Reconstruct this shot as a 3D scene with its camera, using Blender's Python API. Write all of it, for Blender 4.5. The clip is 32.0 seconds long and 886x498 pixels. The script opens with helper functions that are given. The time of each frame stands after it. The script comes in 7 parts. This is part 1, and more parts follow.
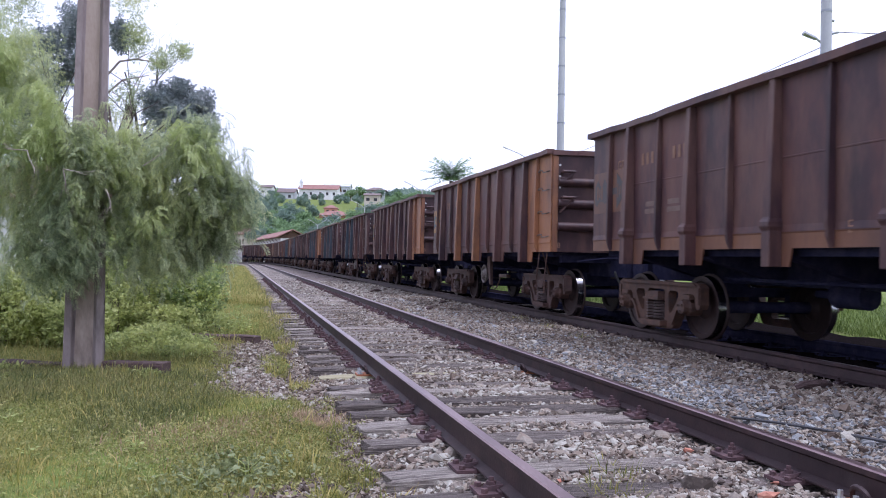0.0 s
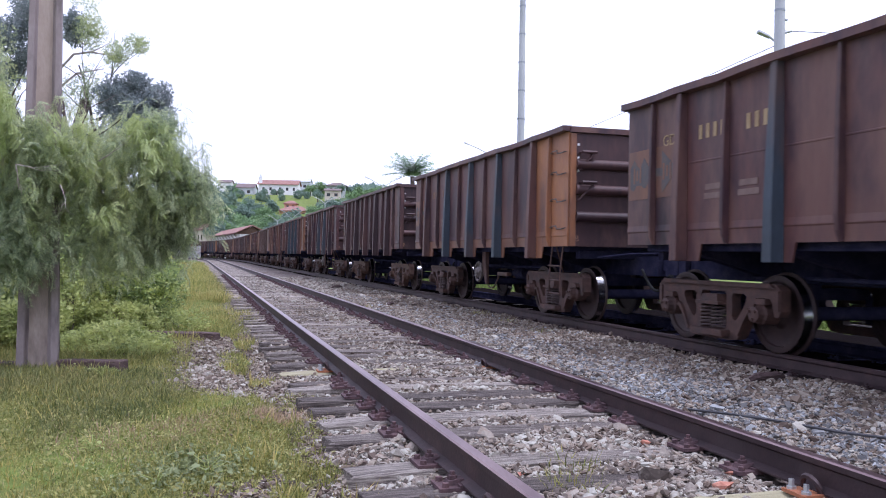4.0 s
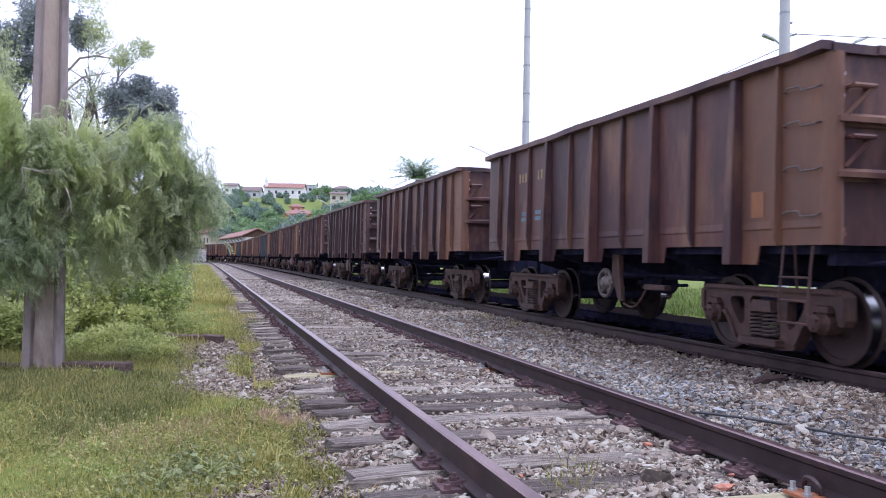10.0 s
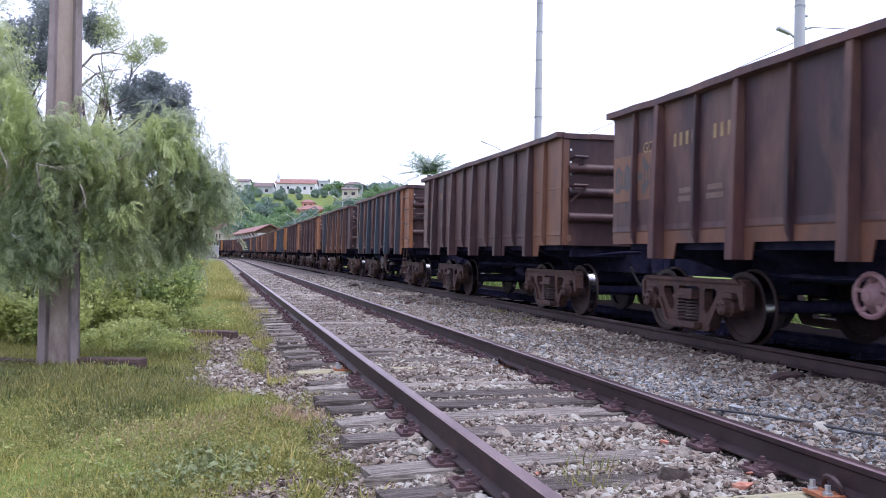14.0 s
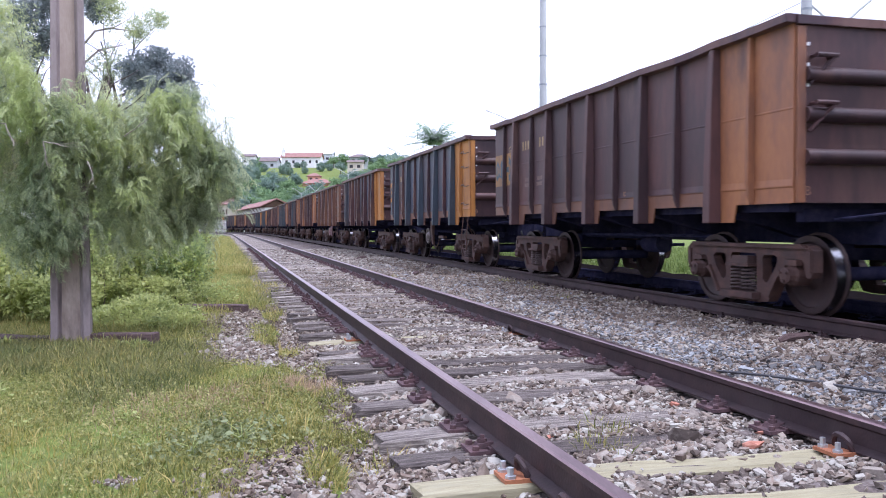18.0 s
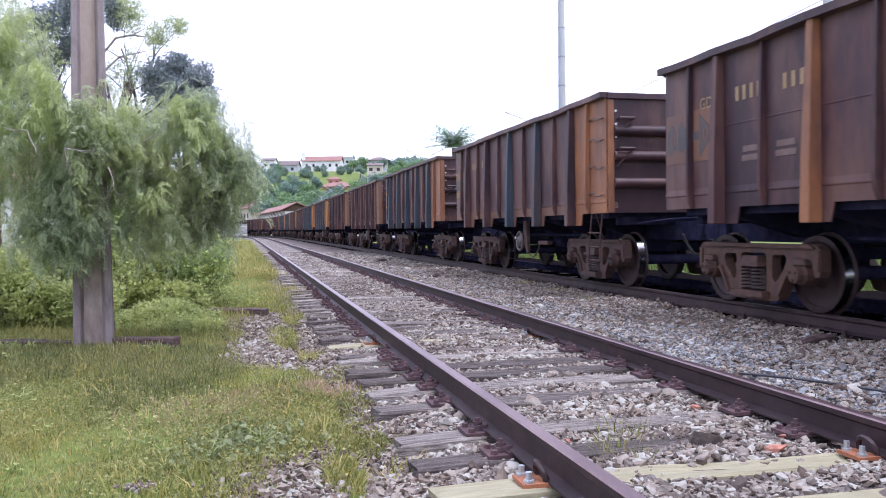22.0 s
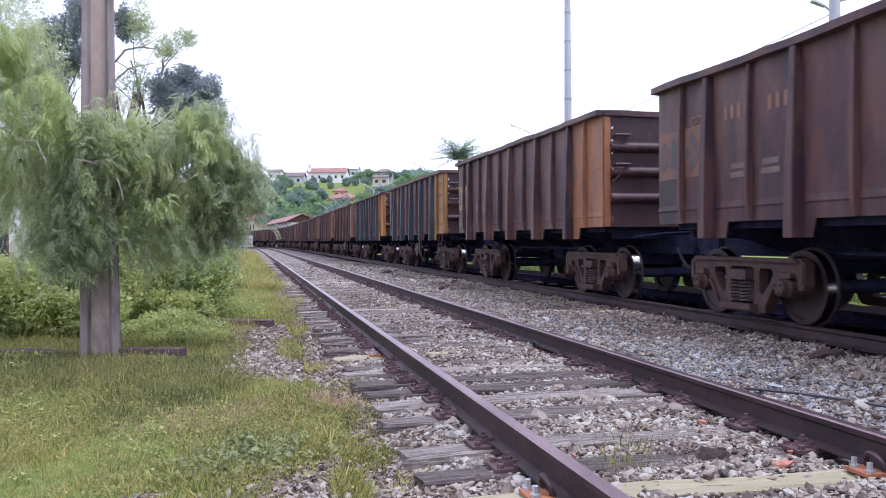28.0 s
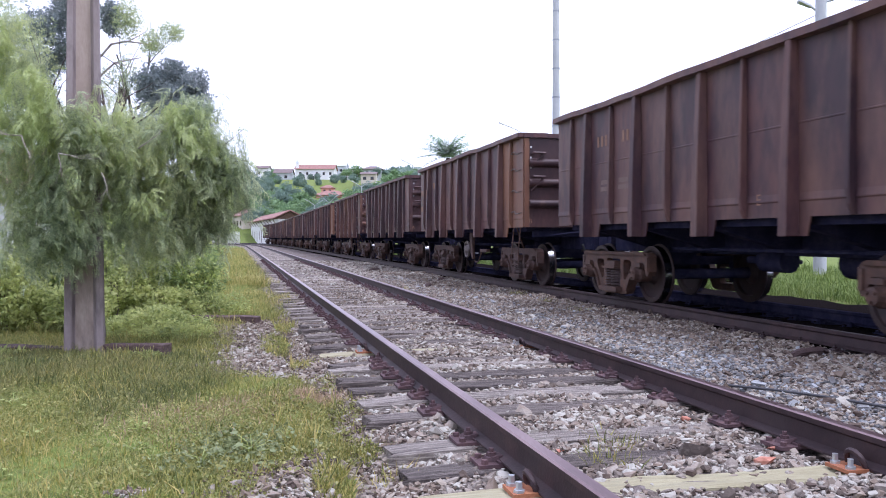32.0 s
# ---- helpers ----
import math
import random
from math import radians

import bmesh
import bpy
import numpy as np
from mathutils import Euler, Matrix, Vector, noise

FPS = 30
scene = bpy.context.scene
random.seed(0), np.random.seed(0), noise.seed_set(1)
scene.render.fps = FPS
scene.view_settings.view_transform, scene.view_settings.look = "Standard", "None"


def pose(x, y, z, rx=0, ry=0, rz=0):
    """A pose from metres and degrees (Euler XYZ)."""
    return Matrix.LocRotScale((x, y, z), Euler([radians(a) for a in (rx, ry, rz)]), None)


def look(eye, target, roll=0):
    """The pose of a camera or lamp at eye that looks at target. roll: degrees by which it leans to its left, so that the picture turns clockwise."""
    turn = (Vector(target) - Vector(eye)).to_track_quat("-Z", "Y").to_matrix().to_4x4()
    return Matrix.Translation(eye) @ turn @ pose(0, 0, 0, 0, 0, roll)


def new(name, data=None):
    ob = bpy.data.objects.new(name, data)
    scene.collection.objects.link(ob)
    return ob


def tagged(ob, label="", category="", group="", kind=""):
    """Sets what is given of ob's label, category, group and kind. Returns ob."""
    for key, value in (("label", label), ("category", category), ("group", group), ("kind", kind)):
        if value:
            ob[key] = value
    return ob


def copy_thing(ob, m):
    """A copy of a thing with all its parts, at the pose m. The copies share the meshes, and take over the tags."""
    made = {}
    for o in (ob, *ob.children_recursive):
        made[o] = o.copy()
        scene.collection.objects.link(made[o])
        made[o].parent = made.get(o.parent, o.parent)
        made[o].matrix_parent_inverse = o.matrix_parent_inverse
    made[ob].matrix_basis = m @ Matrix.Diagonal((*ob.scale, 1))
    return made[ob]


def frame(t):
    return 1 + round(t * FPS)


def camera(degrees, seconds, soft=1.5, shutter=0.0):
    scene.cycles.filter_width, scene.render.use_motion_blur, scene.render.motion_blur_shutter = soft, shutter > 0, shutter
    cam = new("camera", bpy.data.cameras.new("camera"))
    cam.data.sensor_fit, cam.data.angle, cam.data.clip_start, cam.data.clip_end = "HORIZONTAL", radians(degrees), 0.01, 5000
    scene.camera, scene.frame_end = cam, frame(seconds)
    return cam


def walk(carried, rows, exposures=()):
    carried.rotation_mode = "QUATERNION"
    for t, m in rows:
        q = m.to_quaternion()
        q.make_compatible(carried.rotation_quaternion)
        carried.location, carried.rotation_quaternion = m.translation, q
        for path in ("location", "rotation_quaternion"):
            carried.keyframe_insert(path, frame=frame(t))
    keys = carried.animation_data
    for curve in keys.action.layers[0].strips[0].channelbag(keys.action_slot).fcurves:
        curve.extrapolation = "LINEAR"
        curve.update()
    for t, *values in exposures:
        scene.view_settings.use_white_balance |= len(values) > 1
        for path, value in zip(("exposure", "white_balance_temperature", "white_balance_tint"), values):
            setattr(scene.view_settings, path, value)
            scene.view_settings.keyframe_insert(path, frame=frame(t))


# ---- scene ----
cam = camera(56.0, 32.0, soft=1.0, shutter=0.09)

# seconds, place in metres, turn in degrees: a hand-held camera that stands still
CAMERA_ROWS = [
    (0.0, 0.005, -0.002, 0.977, 90.77, -1.11, 0.48),
    (0.5, 0.001, -0.004, 0.976, 90.74, -1.15, 0.34),
    (1.0, 0.004, -0.013, 0.980, 90.70, -1.47, 0.50),
    (1.5, -0.005, -0.002, 0.976, 90.65, -1.24, 0.81),
    (2.0, -0.020, 0.002, 0.970, 90.21, -0.44, 0.71),
    (2.5, 0.005, -0.012, 0.981, 90.49, -0.60, -0.24),
    (3.0, -0.004, -0.013, 0.976, 90.16, -0.96, -0.55),
    (3.5, -0.001, -0.003, 0.981, 90.74, -1.01, -0.53),
    (4.0, 0.007, -0.022, 0.981, 90.50, -0.93, -2.19),
    (4.5, 0.022, 0.029, 0.983, 90.35, -0.92, -1.62),
    (6.5, 0.042, -0.019, 0.979, 89.99, 0.27, -1.24),
    (7.0, 0.033, -0.002, 0.975, 89.85, 0.33, -0.39),
    (7.5, 0.024, -0.008, 0.976, 89.83, 0.33, -1.32),
    (8.0, 0.014, -0.014, 0.973, 90.16, -0.14, -1.07),
    (8.5, 0.022, -0.027, 0.980, 90.88, -0.49, -1.58),
    (9.0, 0.030, -0.029, 0.982, 90.62, -0.77, -1.07),
    (9.5, 0.024, -0.025, 0.983, 90.50, -0.78, -1.17),
    (10.0, 0.025, -0.043, 0.977, 90.71, -0.94, -1.82),
    (10.5, 0.027, -0.031, 0.979, 90.80, -0.94, -1.52),
    (11.0, 0.018, -0.032, 0.975, 90.39, -0.72, -2.35),
    (11.5, 0.015, -0.021, 0.978, 91.19, -0.89, -2.70),
    (12.0, 0.006, -0.014, 0.977, 91.33, -0.63, -2.16),
    (12.5, 0.008, 0.032, 0.979, 90.81, -0.72, -1.56),
    (13.0, -0.005, 0.029, 0.973, 90.33, -1.33, -1.62),
    (13.5, 0.004, -0.037, 0.973, 90.30, -1.41, -1.21),
    (14.0, 0.007, -0.012, 0.980, 90.39, -0.90, -1.02),
    (14.5, 0.006, -0.028, 0.967, 89.86, -0.88, -0.25),
    (16.5, 0.003, -0.018, 0.971, 90.23, 0.25, -1.40),
    (17.0, 0.006, -0.006, 0.974, 89.97, 0.49, -1.56),
    (17.5, -0.001, -0.016, 0.968, 88.46, 0.89, -0.88),
    (18.0, -0.000, -0.024, 0.962, 88.39, 0.32, -0.54),
    (18.5, -0.001, -0.008, 0.963, 88.65, 0.05, -0.65),
    (19.0, 0.000, 0.000, 0.960, 88.61, -0.00, 0.00),
    (19.5, 0.010, -0.009, 0.967, 89.18, 0.58, 0.16),
    (20.0, 0.017, -0.017, 0.967, 88.74, 0.96, -0.27),
    (20.5, 0.014, -0.024, 0.964, 88.87, 0.62, 0.10),
    (21.0, 0.022, -0.026, 0.966, 88.99, 0.92, -0.62),
    (21.5, 0.022, -0.027, 0.971, 89.63, 0.68, -0.07),
    (22.0, 0.016, -0.012, 0.967, 88.56, 0.76, 0.83),
    (22.5, 0.007, -0.023, 0.962, 88.25, 1.03, 0.68),
    (23.0, 0.005, -0.033, 0.967, 89.16, 0.93, 0.19),
    (23.5, 0.004, -0.033, 0.971, 89.05, 0.77, 0.21),
    (24.0, 0.005, -0.032, 0.966, 88.65, 1.12, 0.20),
    (24.5, 0.007, -0.032, 0.969, 89.23, 1.08, 0.08),
    (25.0, -0.001, -0.032, 0.970, 89.79, 0.52, 0.15),
    (25.5, -0.005, -0.032, 0.973, 89.91, 0.14, 0.48),
    (26.0, -0.006, -0.024, 0.972, 89.44, 0.30, 1.44),
    (26.5, -0.001, -0.023, 0.970, 89.15, 0.23, 1.79),
    (28.5, 0.007, -0.031, 0.973, 89.44, 0.37, 1.01),
    (29.0, 0.015, -0.036, 0.970, 89.09, 0.12, 1.16),
    (29.5, 0.005, -0.026, 0.969, 88.90, 0.36, 1.14),
    (30.0, 0.002, -0.032, 0.968, 89.54, 0.29, 0.47),
    (30.5, 0.007, -0.040, 0.977, 90.27, 0.45, 0.65),
    (31.0, 0.000, -0.036, 0.969, 89.46, 0.52, 1.37),
    (31.5, 0.008, -0.034, 0.969, 89.33, 0.09, 0.51),
    (32.0, 0.016, -0.029, 0.966, 89.22, 0.11, 0.35),]
walk(cam, [(r[0], pose(*r[1:])) for r in CAMERA_ROWS], exposures=[(t, stops + 0.13, 5600, 21) for t, stops in ((0.0, 0.07), (2.0, 0.07), (3.0, 0.20), (4.0, 0.17), (7.0, 0.33), (8.0, 0.27), (9.0, 0.12), (10.0, 0.24), (11.0, 0.26), (12.0, 0.15), (13.0, 0.26), (14.0, 0.22), (17.0, 0.31), (18.0, 0.48), (19.0, 0.50), (20.0, 0.42), (21.0, 0.42), (23.0, 0.47), (24.0, 0.42), (25.0, 0.38), (26.0, 0.27), (29.0, 0.36), (30.0, 0.40), (31.0, 0.24), (32.0, 0.36))])

# ------------------------------------------------------------ sky and sun
world = bpy.data.worlds.new("sky")
scene.world = world
world.use_nodes = True
wn = world.node_tree.nodes
wl = world.node_tree.links
wn.clear()
w_out = wn.new("ShaderNodeOutputWorld")
w_bg = wn.new("ShaderNodeBackground")
w_sky = wn.new("ShaderNodeTexSky")
w_sky.sky_type = "NISHITA"
w_sky.sun_disc = False
w_sky.sun_elevation = radians(67)
w_sky.sun_rotation = radians(121)
w_sky.dust_density = 4.0
w_gain = wn.new("ShaderNodeMix")
w_gain.data_type = "RGBA"
w_gain.blend_type = "MULTIPLY"
w_gain.inputs["Factor"].default_value = 1.0
w_gain.inputs["B"].default_value = (0.12, 0.12, 0.12, 1)
w_mix = wn.new("ShaderNodeMix")
w_mix.data_type = "RGBA"
w_mix.inputs["Factor"].default_value = 0.86
w_mix.inputs["B"].default_value = (1.20, 1.21, 1.34, 1)
wl.new(w_sky.outputs[0], w_gain.inputs["A"])
wl.new(w_gain.outputs["Result"], w_mix.inputs["A"])
wl.new(w_mix.outputs["Result"], w_bg.inputs["Color"])
w_bg.inputs["Strength"].default_value = 1.0
wl.new(w_bg.outputs[0], w_out.inputs[0])

sun = new("sun", bpy.data.lights.new("sun", "SUN"))
sun.data.energy = 1.7
sun.data.angle = radians(14)
sun.data.color = (1.0, 0.97, 0.95)
sun.matrix_world = look((20, -12, 58), (0, 0, 0))

# ------------------------------------------------------------ materials
def material(name, colors, scale=6.0, fine=60.0, rough=0.8, metal=0.0, bump=0.3, stretch=(1, 1, 1), vary=0.0,
             by="", dirt=None, dirt_scale=2.0, dirt_amount=0.5, rough_to=None, thin=0.0, sheen=0.0, coords="Object", spec=0.5):
    """Two scales of noise run through a row of colours, with relief, patches of dirt and a shift from piece to piece."""
    m = bpy.data.materials.new(name)
    m.use_nodes = True
    n, l = m.node_tree.nodes, m.node_tree.links
    n.clear()
    out = n.new("ShaderNodeOutputMaterial")
    bsdf = n.new("ShaderNodeBsdfPrincipled")
    tc = n.new("ShaderNodeTexCoord")
    mp = n.new("ShaderNodeMapping")
    mp.inputs["Scale"].default_value = stretch
    l.new(tc.outputs[coords], mp.inputs["Vector"])
    vec = mp.outputs["Vector"]
    info = n.new("ShaderNodeObjectInfo")
    if by != "island":
        add = n.new("ShaderNodeVectorMath")
        add.operation = "MULTIPLY_ADD"
        add.inputs[1].default_value = (1, 1, 1)
        mul = n.new("ShaderNodeVectorMath")
        mul.operation = "SCALE"
        mul.inputs[0].default_value = (37.0, 91.0, 53.0)
        l.new(info.outputs["Random"], mul.inputs["Scale"])
        l.new(vec, add.inputs[0])
        l.new(mul.outputs[0], add.inputs[2])
        vec = add.outputs[0]
    big = n.new("ShaderNodeTexNoise")
    big.inputs["Scale"].default_value = scale
    big.inputs["Detail"].default_value = 5
    big.inputs["Roughness"].default_value = 0.6
    small = n.new("ShaderNodeTexNoise")
    small.inputs["Scale"].default_value = fine
    small.inputs["Detail"].default_value = 3
    l.new(vec, big.inputs["Vector"])
    l.new(vec, small.inputs["Vector"])
    mixf = n.new("ShaderNodeMath")
    mixf.operation = "MULTIPLY_ADD"
    mixf.inputs[1].default_value = 0.35
    l.new(small.outputs["Fac"], mixf.inputs[0])
    big2 = n.new("ShaderNodeMath")
    big2.operation = "MULTIPLY_ADD"
    big2.inputs[1].default_value = 1.25
    big2.inputs[2].default_value = -0.30
    l.new(big.outputs["Fac"], big2.inputs[0])
    l.new(big2.outputs[0], mixf.inputs[2])
    fac = mixf.outputs[0]
    if vary > 0:
        rnd = info.outputs["Random"]
        if by == "island":
            geo = n.new("ShaderNodeNewGeometry")
            rnd = geo.outputs["Random Per Island"]
        v = n.new("ShaderNodeMath")
        v.operation = "MULTIPLY_ADD"
        v.inputs[1].default_value = vary
        v.inputs[2].default_value = -vary / 2
        l.new(rnd, v.inputs[0])
        s = n.new("ShaderNodeMath")
        s.operation = "ADD"
        l.new(fac, s.inputs[0])
        l.new(v.outputs[0], s.inputs[1])
        fac = s.outputs[0]
    ramp = n.new("ShaderNodeValToRGB")
    els = ramp.color_ramp.elements
    while len(els) < len(colors):
        els.new(0.5)
    for i, c in enumerate(colors):
        els[i].position = 0.18 + 0.64 * i / max(1, len(colors) - 1)
        els[i].color = (*c, 1)
    l.new(fac, ramp.inputs[0])
    col = ramp.outputs["Color"]
    if dirt:
        dn = n.new("ShaderNodeTexNoise")
        dn.inputs["Scale"].default_value = dirt_scale
        dn.inputs["Detail"].default_value = 6
        dn.inputs["Roughness"].default_value = 0.65
        l.new(vec, dn.inputs["Vector"])
        dr = n.new("ShaderNodeMapRange")
        dr.inputs["From Min"].default_value = 0.62 - 0.25 * dirt_amount
        dr.inputs["From Max"].default_value = 0.78 - 0.15 * dirt_amount
        l.new(dn.outputs["Fac"], dr.inputs["Value"])
        dm = n.new("ShaderNodeMix")
        dm.data_type = "RGBA"
        l.new(dr.outputs["Result"], dm.inputs["Factor"])
        l.new(col, dm.inputs["A"])
        dm.inputs["B"].default_value = (*dirt, 1)
        col = dm.outputs["Result"]
    l.new(col, bsdf.inputs["Base Color"])
    bsdf.inputs["Metallic"].default_value = metal
    bsdf.inputs["Specular IOR Level"].default_value = spec
    if sheen > 0:
        # sheen added to lighten paint seen at a slant: distance haze and ore dust
        bsdf.inputs["Sheen Weight"].default_value = sheen
        bsdf.inputs["Sheen Roughness"].default_value = 0.4
        bsdf.inputs["Sheen Tint"].default_value = (0.95, 0.66, 0.64, 1)
    if rough_to is None:
        bsdf.inputs["Roughness"].default_value = rough
    else:
        rr = n.new("ShaderNodeMapRange")
        rr.inputs["To Min"].default_value = rough
        rr.inputs["To Max"].default_value = rough_to
        l.new(big.outputs["Fac"], rr.inputs["Value"])
        l.new(rr.outputs["Result"], bsdf.inputs["Roughness"])
    if bump > 0:
        b = n.new("ShaderNodeBump")
        b.inputs["Strength"].default_value = bump
        b.inputs["Distance"].default_value = 0.02
        l.new(mixf.outputs[0], b.inputs["Height"])
        l.new(b.outputs[0], bsdf.inputs["Normal"])
    if thin > 0:
        tr = n.new("ShaderNodeBsdfTranslucent")
        l.new(col, tr.inputs["Color"])
        ms = n.new("ShaderNodeMixShader")
        ms.inputs[0].default_value = thin
        l.new(bsdf.outputs[0], ms.inputs[1])
        l.new(tr.outputs[0], ms.inputs[2])
        l.new(ms.outputs[0], out.inputs[0])
    else:
        l.new(bsdf.outputs[0], out.inputs[0])
    return m


STREAK = (0.8, 0.8, 0.28)
RUST_DUST = (0.135, 0.068, 0.052)
M_BROWN = material("brown wagon paint", [(0.018, 0.009, 0.014), (0.044, 0.017, 0.023), (0.110, 0.043, 0.036)], 2.2, 16, 0.45, 0, 0.12,
                   STREAK, sheen=0.08, vary=0.3, dirt=RUST_DUST, dirt_scale=1.9, dirt_amount=0.7, rough_to=0.68)
M_DARK = material("dark brown wagon paint", [(0.025, 0.012, 0.015), (0.048, 0.022, 0.024), (0.093, 0.041, 0.038)], 2.2, 16, 0.45, 0, 0.12,
                  STREAK, sheen=0.08, vary=0.3, dirt=(0.12, 0.062, 0.048), dirt_scale=1.6, dirt_amount=0.3, rough_to=0.68)
M_RED = material("red-brown wagon paint", [(0.025, 0.010, 0.015), (0.057, 0.022, 0.024), (0.121, 0.047, 0.038)], 2.2, 16, 0.45, 0, 0.12,
                 STREAK, sheen=0.08, vary=0.3, dirt=(0.19, 0.095, 0.055), dirt_scale=1.6, dirt_amount=0.5, rough_to=0.68)
M_ORE = material("grey-brown wagon paint", [(0.049, 0.027, 0.025), (0.077, 0.042, 0.035), (0.114, 0.065, 0.051)], 1.6, 16, 0.45, 0, 0.12,
                 STREAK, sheen=0.08, vary=0.3, dirt=(0.12, 0.058, 0.044), dirt_scale=1.2, dirt_amount=0.4, rough_to=0.68)
M_BLUE = material("faded blue-grey wagon paint", [(0.022, 0.030, 0.043), (0.035, 0.050, 0.069), (0.057, 0.076, 0.099)], 2.2, 30, 0.45, 0, 0.1,
                  STREAK, vary=0.18, dirt=(0.105, 0.060, 0.050), dirt_scale=1.3, dirt_amount=0.45, rough_to=0.68)
M_BLUE_PANEL = material("rust-stained blue-grey wagon paint", [(0.030, 0.032, 0.045), (0.046, 0.053, 0.076), (0.064, 0.074, 0.100)], 1.4, 30, 0.45, 0, 0.1,
                        STREAK, vary=0.3, dirt=(0.090, 0.050, 0.044), dirt_scale=0.9, dirt_amount=0.75, rough_to=0.68)
M_YELLOW = material("yellow wagon paint", [(0.221, 0.090, 0.024), (0.374, 0.155, 0.029), (0.468, 0.209, 0.043)], 2.0, 30, 0.5, 0, 0.1,
                    STREAK, vary=0.18, dirt=(0.22, 0.105, 0.050), dirt_scale=1.8, dirt_amount=0.35, rough_to=0.75)
M_OLD_YELLOW = material("dirty old yellow wagon paint", [(0.180, 0.090, 0.034), (0.290, 0.148, 0.045), (0.370, 0.205, 0.065)], 2.0, 20, 0.5, 0, 0.1,
                        STREAK, vary=0.18, dirt=(0.15, 0.072, 0.044), dirt_scale=1.8, dirt_amount=0.5, rough_to=0.7)
M_OCHRE = material("rusty ochre wagon paint", [(0.169, 0.071, 0.036), (0.276, 0.112, 0.046), (0.377, 0.165, 0.060)], 2.0, 30, 0.45, 0, 0.12,
                   STREAK, sheen=0.08, vary=0.18, dirt=(0.11, 0.055, 0.042), dirt_scale=1.8, dirt_amount=0.55, rough_to=0.68)
M_RUST = material("rusty ochre-brown wagon paint", [(0.102, 0.048, 0.032), (0.154, 0.068, 0.039), (0.204, 0.093, 0.047)], 2.0, 30, 0.45, 0, 0.12,
                  STREAK, sheen=0.08, vary=0.18, dirt=(0.085, 0.045, 0.040), dirt_scale=1.8, dirt_amount=0.5, rough_to=0.68)
M_BOGIE = material("dusty cast steel", [(0.040, 0.020, 0.017), (0.068, 0.034, 0.027), (0.106, 0.052, 0.038)], 7, 60, 0.75, 0, 0.3,
                   dirt=(0.042, 0.027, 0.026), dirt_scale=4, dirt_amount=0.5)
M_BOGIE_RUST = material("orange rusty cast steel", [(0.051, 0.026, 0.021), (0.084, 0.044, 0.031), (0.136, 0.067, 0.043)], 7, 60, 0.75, 0, 0.3,
                        dirt=(0.060, 0.040, 0.038), dirt_scale=4, dirt_amount=0.3)
# blue-black colour that holds the shade under the train and a bluish haze
M_UNDER = material("underframe black with shade and haze in it", [(0.019, 0.019, 0.042), (0.032, 0.032, 0.062), (0.058, 0.054, 0.084)], 5, 50, 0.95, 0, 0.2, spec=0.0)
M_WHEEL = material("brown wheel steel", [(0.021, 0.013, 0.013), (0.037, 0.021, 0.021), (0.055, 0.032, 0.028)], 8, 60, 0.5, 0.3, 0.15, rough_to=0.7)
M_TREAD = material("polished wheel tread steel", [(0.260, 0.260, 0.273), (0.322, 0.322, 0.335), (0.372, 0.372, 0.384)], 9, 70, 0.20, 1.0, 0.02)
M_SPRING = material("dusty spring steel", [(0.073, 0.055, 0.055), (0.126, 0.094, 0.090), (0.184, 0.140, 0.130)], 9, 60, 0.5, 0.4, 0.1)
M_GRIP = material("worn pale grip steel", [(0.080, 0.062, 0.058), (0.130, 0.107, 0.100), (0.180, 0.155, 0.145)], 9, 60, 0.5, 0.3, 0.1)
M_HOSE = material("black rubber hose", [(0.006, 0.006, 0.007), (0.010, 0.010, 0.011), (0.016, 0.015, 0.016)], 9, 70, 0.9, 0, 0.1)
M_PINK = material("faded red lever paint", [(0.160, 0.080, 0.088), (0.224, 0.128, 0.132), (0.288, 0.192, 0.192)], 6, 60, 0.6, 0, 0.1)
M_LETTER = material("pale yellow lettering paint", [(0.217, 0.147, 0.077), (0.312, 0.217, 0.112), (0.392, 0.285, 0.154)], 6, 60, 0.7, 0, 0.05)
M_LETTER_DIM = material("worn rusty lettering paint", [(0.163, 0.083, 0.058), (0.225, 0.120, 0.075), (0.275, 0.156, 0.101)], 6, 60, 0.7, 0, 0.05)
M_PLATE = material("pale blue stencil paint", [(0.075, 0.128, 0.182), (0.112, 0.178, 0.234), (0.165, 0.238, 0.273)], 6, 60, 0.6, 0, 0.05)
M_PLATE_DIM = material("worn grey stencil paint", [(0.12, 0.075, 0.065), (0.16, 0.105, 0.090), (0.20, 0.14, 0.12)], 6, 60, 0.7, 0, 0.05)
M_LOGO_BLUE = material("blue-grey sign paint", [(0.030, 0.052, 0.075), (0.045, 0.078, 0.105), (0.065, 0.10, 0.13)], 6, 60, 0.6, 0, 0.05)
M_LOGO_DIM = material("worn blue-grey sign paint", [(0.060, 0.056, 0.060), (0.085, 0.078, 0.080), (0.12, 0.085, 0.07)], 6, 40, 0.7, 0, 0.05)
M_LOAD = material("dark red-brown ore", [(0.055, 0.030, 0.026), (0.085, 0.046, 0.038), (0.12, 0.068, 0.055)], 5, 50, 0.95, 0, 0.6, spec=0.08)
M_REFLECT = material("white reflector dot", [(0.7, 0.7, 0.7), (0.8, 0.8, 0.8), (0.85, 0.85, 0.85)], 6, 60, 0.4, 0, 0)

